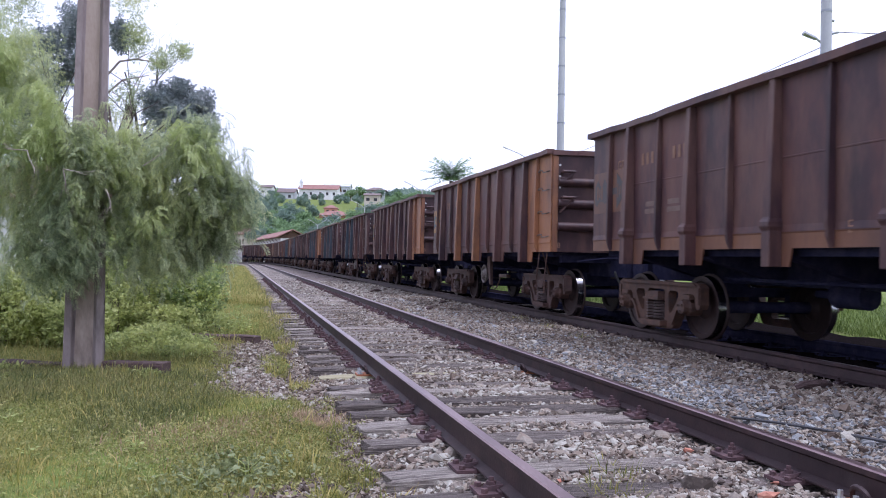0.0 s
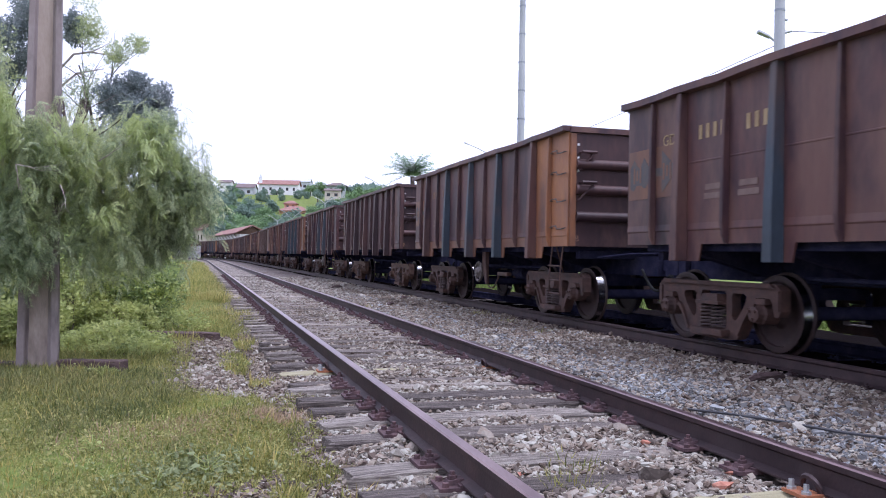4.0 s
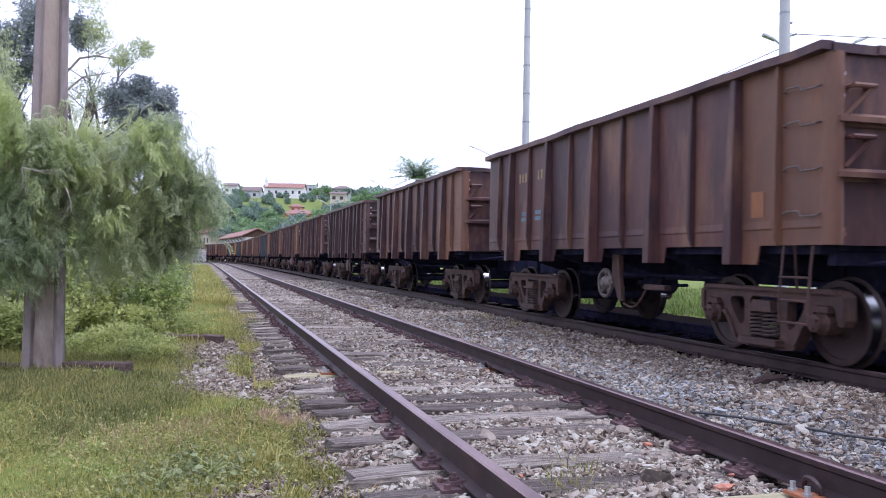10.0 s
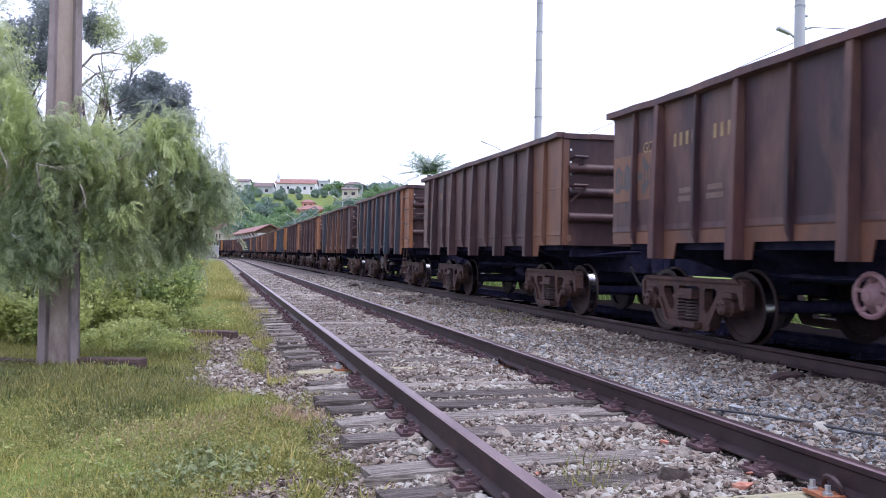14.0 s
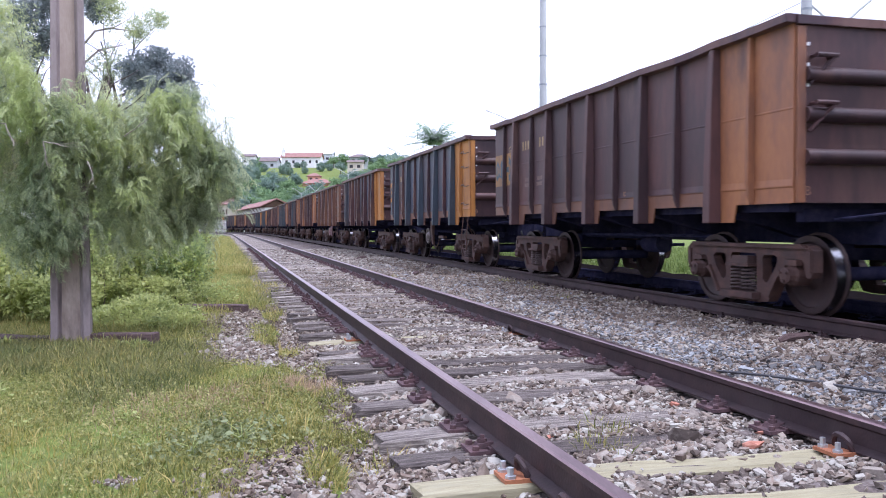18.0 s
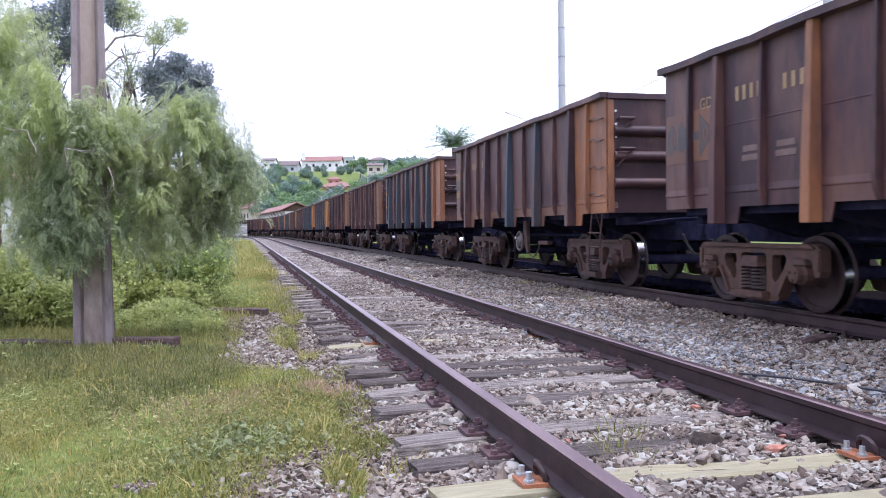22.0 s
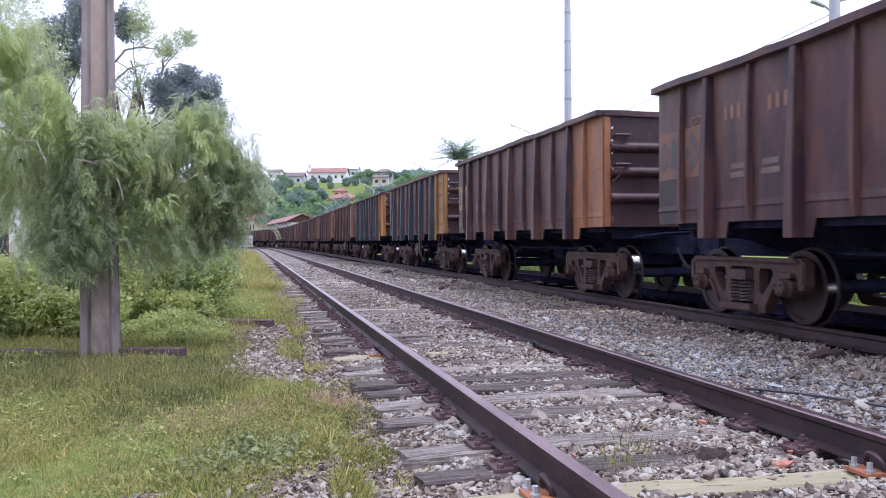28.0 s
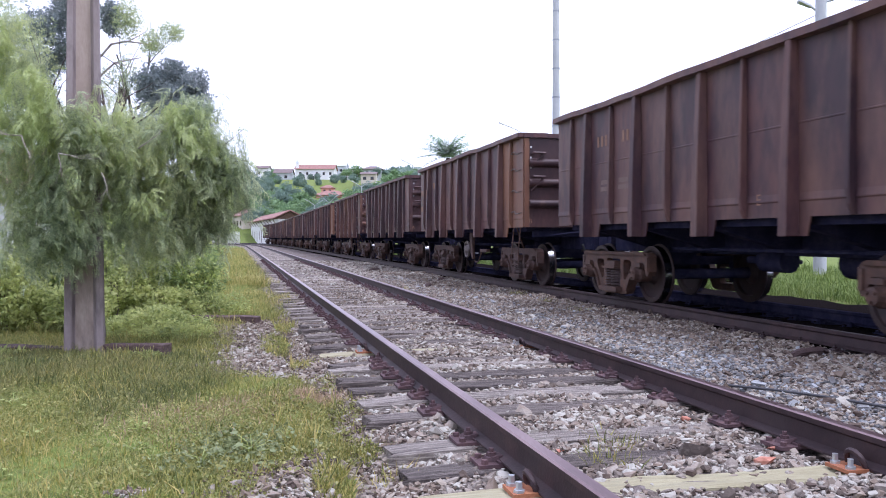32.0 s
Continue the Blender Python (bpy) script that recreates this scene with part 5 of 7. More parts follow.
    if n in (14, 15):
        # dents drawn as thin dark squares laid on the sheet
        for y, z in ((1.08, 1.95), (1.05, 1.62), (0.31, 2.0), (0.30, 1.61), (2.0, 1.94), (2.0, 1.56), (-0.5, 1.96), (-0.48, 1.64), (-1.14, 1.88), (-1.15, 1.58), (-2.0, 1.92), (-2.0, 1.6), (-2.8, 1.9)):
            part("weld_patch", cached("weld_patch", lambda: Shape().slab([(-0.032, -0.036), (0.03, -0.04), (0.035, 0.032), (-0.03, 0.036)], 0, 0.005).mesh("weld_patch")), M_WHEEL, wagon, (-SHEET - 0.004, y, z), "small dark square patch")
        part("paint_patch", cached("patch_wide", lambda: bars_mesh([(0, 1, 0, 0.40, -0.05), (0, 1, 0, 0.42, 0.05)], 0.05, 0)), M_OLD_YELLOW, wagon, (-SHEET - 0.004, 0.42, 1.44), "two worn yellow stripes")
    if n == 24:
        part("paint_patch", cached("patch_blue", lambda: Shape().slab([(-0.28, -0.66), (0.26, -0.70), (0.27, 0.66), (-0.26, 0.70)], 0, 0.005).mesh("paint_patch")), M_BLUE, wagon, (-SHEET - 0.004, 1.17, 2.14), "faded blue-grey paint patch")
    mark = part("letter", cached("B", lambda: letter_mesh("B", 0.13)), M_LETTER_DIM, wagon, (-1.36, -HALF - 0.037, 1.24))
    mark.rotation_euler = (math.pi / 2, 0, 0)
    for y in (-3.25, 3.25):
        build_bogie(wagon, y, k)
    x = -SHEET - 0.003
    if k["sign"]:
        field = {1: M_RUST, 2: M_OLD_YELLOW, 3: M_YELLOW}[k["sign"]]
        arrows = {1: M_LOGO_DIM, 2: M_LOGO_BLUE, 3: M_LOGO_BLUE}[k["sign"]]
        for h in "ab":
            sg = part("painted_sign", cached("field_" + h, lambda: logo_mesh(x, "field_" + h)), field, wagon, label="painted block, faded" if k["sign"] < 3 else "yellow painted block")
            part("painted_arrow", cached("arrow_" + h, lambda: logo_mesh(x, "arrow_" + h)), arrows, sg, label="arrow shape")
            part("painted_mark", cached("mark_" + h, lambda: logo_mesh(x, "mark_" + h)), field, sg, label="upright painted strokes")
    if k["pipes"]:
        for text, y in (("G", 3.76), ("D", 3.62)):
            g_ob = part("letter", cached(text, lambda: letter_mesh(text, 0.19)), M_LETTER if k.get("bright") else M_LETTER_DIM, wagon, (x - 0.003, y, 2.35))
            g_ob.rotation_euler = (math.pi / 2, 0, -math.pi / 2)
    for y, count in ((2.57, 4), (1.86, 3)):
        for i in range(count):
            part("painted_stroke", cached("stroke", lambda: bars_mesh([(0, 1, 0, 0.062, 0)], 0.16, 0)), M_LETTER if k.get("bright") else M_LETTER_DIM, wagon, (x - 0.001, y + 0.135 * i, 2.42))
    for y in (2.72, 2.12):
        part("stencil", cached("stencil", lambda: bars_mesh([(0, 1, 0, 0.34, -0.055), (0, 1, 0, 0.30, 0.045)], 0.065, 0)), M_PLATE if k.get("blue") else M_PLATE_DIM, wagon, (x - 0.001, y, 1.75), "small stencilled field")
    if n % 2 == 1:
        e_ob = part("letter", cached("E", lambda: letter_mesh("E", 0.17)), M_LETTER_DIM, wagon, (x - 0.003, bay(5) - 0.2, 1.30))
        e_ob.rotation_euler = (math.pi / 2, 0, -math.pi / 2)
    tagged(wagon, k["label"], "ore wagon", "wagons of the ore train")
    return wagon


def looks(n):
    """How wagon n is painted."""
    k = dict(rim=M_BROWN, seam=n % 2 == 1, mid=M_BROWN, tail=M_BROWN, front=M_BROWN, rib=M_BROWN, thin=M_BROWN, end=M_DARK, sign=1, pipes=True, ladder=n % 2 == 0, bogie=M_BOGIE,
             label="rusty brown steel ore wagon with ribbed sides, rolling on rails")
    if n in (7, 14, 17, 21, 39, 43):
        k.update(mid=M_DARK, tail=M_DARK, thin=M_DARK, rib=M_DARK)
    if n in (10, 12, 13, 36, 40, 45):
        k.update(mid=M_RED, tail=M_RED, front=M_RED, rib=M_RED, thin=M_RED, end=M_RED)
    if n in (10, 11, 12, 13, 28, 29, 36, 37):
        k.update(pipes=False, sign=0)
    if n in (10, 11):
        k.update(six=True)
    if n == 11:
        k.update(mid=M_RED, tail=M_RED, front=M_RED, rib=M_ORE, thin=M_RED, end=M_DARK, label="red-brown steel ore wagon with six broad ribs")
    if n in (1, 9, 16, 17, 24, 38, 41, 44):
        k.update(front=M_RUST, label="rusty brown ore wagon with a rust-ochre end panel")
    if n in (2, 3, 6, 18, 20, 21, 25, 26, 27, 33, 34):
        k.update(front=M_OCHRE, label="brown ore wagon with an ochre end panel and ribbed sides")
    if n == 34:
        k.update(front=M_OLD_YELLOW)
    if n in (22, 23, 30, 31, 35):
        k.update(front=M_YELLOW, label="brown ore wagon with a yellow end panel and ribbed sides")
    if n in (18, 23, 27, 34, 35):
        k.update(rib=M_BLUE)
    if n == 9:
        k.update(odd={1: M_BLUE, 2: M_BLUE, 3: M_BLUE})
    if n in (5, 6):
        k.update(odd={1: M_BLUE, 2: M_BLUE, 3: M_BLUE})
    if n == 4:
        k.update(odd={2: M_BLUE, 3: M_BLUE})
    if n in (12, 13, 28, 29, 36, 37):
        k.update(front=M_RUST)
    if n == 2:
        k.update(odd={2: M_OCHRE, 3: M_OCHRE})
    if n == 25:
        k.update(odd={3: M_OCHRE})
    if n == 8:
        k.update(odd={2: M_BLUE, 1: M_BLUE})
    if n == 26:
        k.update(odd={1: M_BLUE, 2: M_BLUE})
    if n in (22, 30, 31):
        k.update(mid=M_BLUE_PANEL, rib=M_BLUE, tail=M_BLUE_PANEL, label="blue-grey ore wagon with a yellow end panel and dark blue ribs")
    if n == 19:
        k.update(rib=M_RUST, odd={4: M_BLUE}, mid=M_BLUE_PANEL, tail=M_BLUE_PANEL, thin=M_BROWN, label="faded blue-grey ore wagon with rusty ribs")
    if n == 23:
        k.update(mid=M_BLUE_PANEL, tail=M_BLUE_PANEL, rib=M_RED, thin=M_BROWN, odd={4: M_BLUE}, label="blue-grey ore wagon with a yellow end panel and rusty ribs")
    if n in (19, 22, 23, 30, 31) or n % 5 == 1:
        k.update(low=M_RUST)
    if n == 23:
        k.update(low=M_BROWN, seam=False)
    if n in (24,):
        k.update(rib=M_RUST, ring=M_PINK)
    if n == 16:
        k.update(ring=M_PINK)
    if n in (2, 3, 21, 26, 20, 33):
        k.update(sign=2)
    if n in (19, 22, 23, 27, 30, 31, 34, 35):
        k.update(sign=3)
    if n in (4, 5, 9, 12, 14, 16, 19, 20, 21, 22, 23, 25, 26, 29, 30, 34):
        k.update(bright=True)
    if n in (9, 10, 12, 19, 22, 23, 29, 30, 33, 34, 35):
        k.update(blue=True)
    if n % 3 == 1 and n != 13:
        k.update(bogie=M_BOGIE_RUST if n % 2 else M_BOGIE)
    return k


WAGON_FIRST, WAGON_LAST = -1, 48


def build_train():
    made = {}
    for n in range(WAGON_FIRST, WAGON_LAST + 1):
        made[n] = build_wagon(n, looks(n))
    return made


def train_run(t):
    """Metres that the train has come by t seconds."""
    return 11.5148 * t + 0.03325 * t ** 2 - 0.000212 * t ** 3 + 8.1e-7 * t ** 4


def wagon_pose(n, t):
    s = -0.643 + PITCH * n - train_run(t) - HALF
    x0, y0, _, _ = on_line(s - 3.25, TRAIN_OFF)
    x1, y1, _, _ = on_line(s + 3.25, TRAIN_OFF)
    return pose((x0 + x1) / 2, (y0 + y1) / 2, 0, 0, 0, math.degrees(math.atan2(-(x1 - x0), y1 - y0)))


# ------------------------------------------------------------ posts, poles, timber
def build_post():
    """A concrete post of double-T section, seen on its grooved face."""
    sh = Shape()
    z0, z1 = -0.6, 9.0
    w0, w1, d0, d1 = 0.192, 0.082, 0.14, 0.09
    prof = [(-1, -1), (-0.62, -1), (-0.5, -0.45), (0.5, -0.45), (0.62, -1), (1, -1), (1, 1), (0.62, 1), (0.5, 0.45), (-0.5, 0.45), (-0.62, 1), (-1, 1)]
    n = len(prof)
    zs = [z0, 0.05, 0.12, 2.0, 4.5, z1]
    pts = []
    for i, z in enumerate(zs):
        f = (z - z0) / (z1 - z0)
        w, d = w0 + (w1 - w0) * f, d0 + (d1 - d0) * f
        for a, b in prof:
            pts.append((a * w, b * d, z))
    faces = [(i * n + j, i * n + (j + 1) % n, (i + 1) * n + (j + 1) % n, (i + 1) * n + j) for i in range(len(zs) - 1) for j in range(n)]
    faces += [tuple(range(n))[::-1], tuple((len(zs) - 1) * n + j for j in range(n))]
    sh.add(pts, faces)
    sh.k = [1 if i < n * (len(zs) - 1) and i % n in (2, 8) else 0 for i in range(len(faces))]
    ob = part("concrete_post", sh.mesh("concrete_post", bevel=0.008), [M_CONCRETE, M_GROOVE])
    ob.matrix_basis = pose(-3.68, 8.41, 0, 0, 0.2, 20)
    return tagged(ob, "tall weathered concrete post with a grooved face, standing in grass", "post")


def build_log(p0, p1, high, wide, label):
    """A squared old timber lying on the ground."""
    rng = random.Random(int(p0[0] * 100))
    a, b = Vector(p0), Vector(p1)
    d = (b - a).normalized()
    side = Vector((-d.y, d.x, 0)) * wide / 2
    n = 7
    pts = []
    for i in range(n + 1):
        p = a.lerp(b, i / n)
        j = lambda: Vector((rng.uniform(-0.008, 0.008), rng.uniform(-0.008, 0.008), rng.uniform(-0.012, 0.008)))
        pts += [p - side + j(), p + side + j(), p + side * 0.9 + Vector((0, 0, high)) + j(), p - side * 0.9 + Vector((0, 0, high)) + j()]
    faces = [(i * 4 + j, i * 4 + (j + 1) % 4, (i + 1) * 4 + (j + 1) % 4, (i + 1) * 4 + j) for i in range(n) for j in range(4)] + [(3, 2, 1, 0), (n * 4, n * 4 + 1, n * 4 + 2, n * 4 + 3)]
    ob = part("timber_beam", Shape().add(pts, faces).mesh("timber_beam", bevel=0.01), M_LOG)
    return tagged(ob, label, "timber beam", "old timber beams")


def build_pole(x, y, high, r0, r1, label, arms=()):
    pole = part("utility_pole", Shape().tube([(0, 0, -1), (0, 0, high * 0.5), (0, 0, high)], [r0, (r0 + r1) / 2, r1], 10).mesh("utility_pole", smooth=True), M_POLE)
    pole.location = (x, y, 0)
    for z in np.arange(2.0, high, 1.15):
        r = r0 + (r1 - r0) * z / high
        part("band", cached(("band", round(r, 3)), lambda: Shape().lathe([(-0.03, r), (-0.03, r + 0.007), (0.03, r + 0.007), (0.03, r)], "z", 12).mesh("band")), M_GALV, pole, (0, 0, float(z)))
    for name, pts, r, mat in arms:
        part(name, Shape().tube(pts, r, 8).mesh(name, smooth=True), mat, pole)
    return tagged(pole, label, "utility pole", "utility poles")


def build_street_lamp(x, y, vertex, span, rise, turn, arms=(-1, 1)):
    """A steel lamp post with slanting arms, like a V."""
    lamp = part("street_lamp", Shape().tube([(0, 0, -1), (0, 0, vertex)], [0.09, 0.055], 10).mesh("street_lamp", smooth=True), M_POLE)
    lamp.matrix_basis = pose(x, y, 0, 0, 0, turn)
    for s in arms:
        part("lamp_arm", Shape().tube([(0, 0, vertex - 0.10), (s * span * 0.5, 0, vertex + rise * 0.48), (s * span, 0, vertex + rise)], 0.034, 8).mesh("lamp_arm", smooth=True), M_POLE, lamp)
        head = Shape().hexa([(s * span, -0.08, vertex + rise - 0.05), (s * (span + 0.40), -0.12, vertex + rise + 0.12), (s * (span + 0.40), 0.12, vertex + rise + 0.12), (s * span, 0.08, vertex + rise - 0.05)],
                            [(s * span, -0.06, vertex + rise + 0.04), (s * (span + 0.38), -0.09, vertex + rise + 0.21), (s * (span + 0.38), 0.09, vertex + rise + 0.21), (s * span, 0.06, vertex + rise + 0.04)])
        part("lamp_head", head.mesh("lamp_head", bevel=0.02), M_POLE, lamp)
    return tagged(lamp, "grey steel street lamp with slanting arms", "street lamp", "street lamps behind the train")


def build_wire(p0, p1, sag, label):
    a, b = Vector(p0), Vector(p1)
    pts = [a.lerp(b, i / 14) - Vector((0, 0, sag * 4 * (i / 14) * (1 - i / 14))) for i in range(15)]
    ob = part("overhead_wire", Shape().tube(pts, 0.010, 5).mesh("overhead_wire"), M_WIRE)
    return tagged(ob, label, "wire", "overhead wires")


def build_cable():
    pts = []
    for s, u in ((3.9, 2.3), (3.55, 2.45), (3.23, 2.59), (2.84, 2.76), (2.4, 3.0), (1.8, 3.2)):
        x, y, _, _ = on_line(s, u)
        pts.append((float(x), float(y), float(bed_height(u, s)) + 0.045 + 0.012 * math.sin(s * 9)))
    ob = part("old_cable", Shape().tube(pts, 0.011, 6).mesh("old_cable", smooth=True), M_WIRE)
    return tagged(ob, "dark old cable lying on the ballast", "cable")


def build_driftwood():
    """Old broken wood lying in the ballast between the tracks."""
    for s, u, ln, turn in ((5.2, 4.02, 0.55, 30), (17.1, 2.95, 0.5, 80), (20.1, 4.0, 0.45, 70), (27.0, 3.3, 1.0, 75), (36.5, 3.4, 1.6, 85)):
        x, y, _, _ = on_line(s, u)
        pts = [(-ln / 2, 0, 0), (-ln / 5, 0.02, 0.02), (ln / 5, -0.02, 0.03), (ln / 2, 0.01, 0.0)]
        ob = part("wood_scrap", Shape().tube(pts, [0.03, 0.05, 0.045, 0.02], 6).mesh("wood_scrap"), M_LOG)
        ob.matrix_basis = pose(float(x), float(y), float(bed_height(u, s)) + 0.03, 0, 0, turn)
        tagged(ob, "dark broken piece of old wood on the ballast", "wood scrap", "wood scraps")


# ------------------------------------------------------------ plants
def blade_kinds(n, seed, lean=0.9):
    """Small tufts of bent blades, 1 metre high."""
    rng = np.random.default_rng(seed)
    out = []
    for _ in range(n):
        v, f = [], []
        for b in range(5):
            w = rng.uniform(0, 2 * np.pi)
            d, q = np.array([np.cos(w), np.sin(w), 0]), np.array([-np.sin(w), np.cos(w), 0])
            h, bend, half = rng.uniform(0.35, 1.0), rng.uniform(0.1, lean), rng.uniform(0.020, 0.038)
            base = d * rng.uniform(0.05, 0.75)
            i = len(v)
            v += [base - q * half, base + q * half, base + d * bend * 0.35 + q * half * 0.8 + [0, 0, h * 0.6], base + d * bend * 0.35 - q * half * 0.8 + [0, 0, h * 0.6],
                  base + d * bend + q * 0.006 + [0, 0, h], base + d * bend - q * 0.006 + [0, 0, h]]
            f += [(i, i + 1, i + 2, i + 3), (i + 3, i + 2, i + 4, i + 5)]
        out.append((np.array(v), np.array(f)))
    return out


def build_grass(name, label, mat, n, where, high, seed, kinds=None, lift=0.0):
    """Tufts at the places that where(rng, n) gives (x, y, and a factor of height)."""
    rng = np.random.default_rng(seed)
    x, y, k = where(rng, n)
    along, off = across(x, y)
    p = np.stack([x, y, np.maximum(ground_height(x, y), np.where(off > -0.9, bed_height(off, along), -9)) - 0.01 + lift * rng.random(len(x))], 1)
    s = high * k * rng.uniform(0.6, 1.35, len(x))
    me = scatter(name, kinds or blade_kinds(8, seed), p, turns(rng, len(x), 0.16), s, rng)
    return tagged(part(name, me, mat), label, "grass", kind="stuff")


def lawn_mask(x, y, rng):
    s, u = across(x, y)
    edge = gravel_edge(s)
    inside = (u < edge + rng.exponential(0.05, len(x))) | grass_tongues(s, u, rng)
    bare = np.hypot((s - 2.35) / 0.09, (u + 1.85) / 0.10) < 0.5 + 0.8 * rng.random(len(x))
    thin = 0.5 + 0.5 * np.sin(x * 3.1 + 1.3 * y + 2 * np.sin(y * 2.3)) * np.sin(y * 2.7 - x * 1.1)
    straw = np.hypot((x + 0.95) / 0.2, (y - 6.25) / 0.32) < 1
    return inside & ~bare & (~straw | (rng.random(len(x)) < 0.25)) & (rng.random(len(x)) < 0.62 + 0.6 * thin + 0.5 * (y > 8))


def near_lawn(rng, n):
    y = 2.2 + 6.6 * rng.random(n) ** 0.9
    x = -0.66 * y - 0.9 + rng.random(n) * (0.66 * y + 2.3)
    k = lawn_mask(x, y, rng)
    x, y = x[k], y[k]
    h = 0.8 + 0.35 * np.sin(x * 2.1 + y) * np.sin(y * 1.7 - x) + 0.9 * (rng.random(len(x)) < 0.04) + 0.5 * grass_tongues(*across(x, y), rng)
    return x, y, h


def back_lawn(rng, n):
    x, y = -4.5 + 5.0 * rng.random(n), -2.6 + 4.9 * rng.random(n)
    k = lawn_mask(x, y, rng) & (y < 2.25)
    return x[k], y[k], 0.8 + 0.3 * np.sin(x[k] * 2.1 + y[k]) * np.sin(y[k] * 1.7 - x[k])


def mid_lawn(rng, n):
    y = 5.4 + 18.2 * rng.random(n) ** 1.25
    x = -0.64 * y - 1 + rng.random(n) * (0.64 * y - 0.22 * y + 2.3)
    k = lawn_mask(x, y, rng)
    x, y = x[k], y[k]
    return x, y, (0.95 + 0.35 * np.sin(x * 1.3 + y * 0.7) * np.sin(y * 0.9) + 0.7 * (rng.random(len(x)) < 0.06)) * np.clip((y - 4.6) / 5.0, 0.36, 1)


def timber_edges(rng, n):
    c = rng.integers(0, 3, n)
    f = rng.random(n)
    a = np.array([(-6.2, 8.72), (-3.46, 8.42), (-4.05, 11.85)])[c]
    b = np.array([(-3.82, 8.46), (-2.75, 8.36), (-2.7, 11.42)])[c]
    q = a + (b - a) * f[:, None]
    y = q[:, 1] + np.where(rng.random(n) < 0.75, -0.10 - rng.exponential(0.05, n), 0.12 + rng.exponential(0.06, n))
    k = rng.random(n) < 0.30 + 0.70 * (np.sin(q[:, 0] * 7.0) * np.sin(q[:, 0] * 2.3 + 1) > -0.1)
    return q[k, 0], y[k], 0.5 + 0.8 * rng.random(k.sum())


# places for the shade-darkened tall grass below the tree
def lush_shaded_lawn(rng, n):
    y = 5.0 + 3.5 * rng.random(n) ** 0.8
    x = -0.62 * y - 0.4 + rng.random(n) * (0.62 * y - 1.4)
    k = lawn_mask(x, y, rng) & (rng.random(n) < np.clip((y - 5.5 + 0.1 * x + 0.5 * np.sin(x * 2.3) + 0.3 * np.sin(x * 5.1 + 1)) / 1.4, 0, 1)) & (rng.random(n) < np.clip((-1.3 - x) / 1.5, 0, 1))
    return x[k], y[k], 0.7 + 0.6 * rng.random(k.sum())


def far_lawn(rng, n):
    s = 20 + 75 * rng.random(n) ** 1.3
    u = -0.62 - 9 * rng.random(n) ** 1.7
    x, y, _, _ = on_line(s, u)
    return x, y, 0.8 + 0.4 * rng.random(n)


def behind_train(rng, n):
    s = 2 + 60 * rng.random(n) ** 1.5
    u = 9.6 + 5.5 * rng.random(n) ** 1.3
    x, y, _, _ = on_line(s, u)
    return x, y, 0.55 + 0.6 * rng.random(n)


def reeds(rng, n):
    s = 3 + 8.5 * rng.random(n)
    u = 10.9 + 3 * rng.random(n)
    x, y, _, _ = on_line(s, u)
    return x, y, 0.6 + 0.7 * rng.random(n)


def dry_spots(rng, n):
    c = rng.choice(5, n, p=[0.5, 0.15, 0.12, 0.15, 0.08])
    cx, cy = np.array([-0.95, -1.3, -1.85, -1.56, -3.3])[c], np.array([6.25, 5.88, 5.5, 5.26, 13.0])[c]
    x, y = cx + rng.normal(0, 0.1, n) * np.where(c == 0, 1, 2.6), cy + rng.normal(0, 0.16, n) * np.where(c == 0, 1, 2.2)
    k = (c == 0) | lawn_mask(x, y, rng)
    return x[k], y[k], 0.8 + 0.4 * rng.random(k.sum())


def clover(rng, n):
    y = 2.4 + 9.0 * rng.random(n) ** 0.8
    x = -0.64 * y - 0.6 + rng.random(n) * (0.64 * y + 1.8)
    k = lawn_mask(x, y, rng) & (np.sin(x * 1.9 + 0.7 * y) * np.sin(y * 1.4 - x) + rng.normal(0, 0.45, n) > -0.15)
    return x[k], y[k], 0.7 + 0.5 * rng.random(k.sum())


def stems(rng, n):
    y = 3.0 + 7.0 * rng.random(n) ** 0.9
    x = -0.62 * y - 0.4 + rng.random(n) * (0.62 * y + 0.2)
    k = lawn_mask(x, y, rng) & (np.sin(x * 1.4 - 0.6 * y) * np.sin(y * 1.1 + x) + rng.normal(0, 0.4, n) > 0.1)
    return x[k], y[k], 0.5 + 0.8 * rng.random(k.sum())


def stem_kinds(n, seed):
    """A thin bent stem with a few small leaves and a pale head, 1 metre high."""
    rng = np.random.default_rng(seed)
    out = []
    for _ in range(n):
        v, f = [], []
        d = rng.normal(0, 0.22, 2)

        def blade(c, w, ln, half, up):
            e, q = np.array([np.cos(w), np.sin(w), up]), np.array([-np.sin(w), np.cos(w), 0])
            b = len(v)
            v.extend([c, c + e * ln * 0.5 + q * half, c + e * ln, c + e * ln * 0.5 - q * half])
            f.append((b, b + 1, b + 2, b + 3))

        for t in (0.0, 0.33, 0.66):
            blade(np.array([d[0] * t * t, d[1] * t * t, t]), rng.uniform(0, 6.3), 0.36, 0.010, 1.0)
            blade(np.array([d[0] * t * t, d[1] * t * t, t + 0.1]), rng.uniform(0, 6.3), 0.15, 0.026, 0.5)
            blade(np.array([d[0] * t * t, d[1] * t * t, t + 0.22]), rng.uniform(0, 6.3), 0.12, 0.022, 0.7)
        for _ in range(4):
            blade(np.array([d[0], d[1], 0.95]), rng.uniform(0, 6.3), 0.07, 0.016, 1.2)
        out.append((np.array(v), np.array(f)))
    return out


def weed_patch(rng, n):
    x, y = -1.2 + rng.normal(0, 0.16, n), 4.6 + rng.normal(0, 0.2, n)
    k = lawn_mask(x, y, rng)
    return x[k], y[k], 0.7 + 0.6 * rng.random(k.sum())


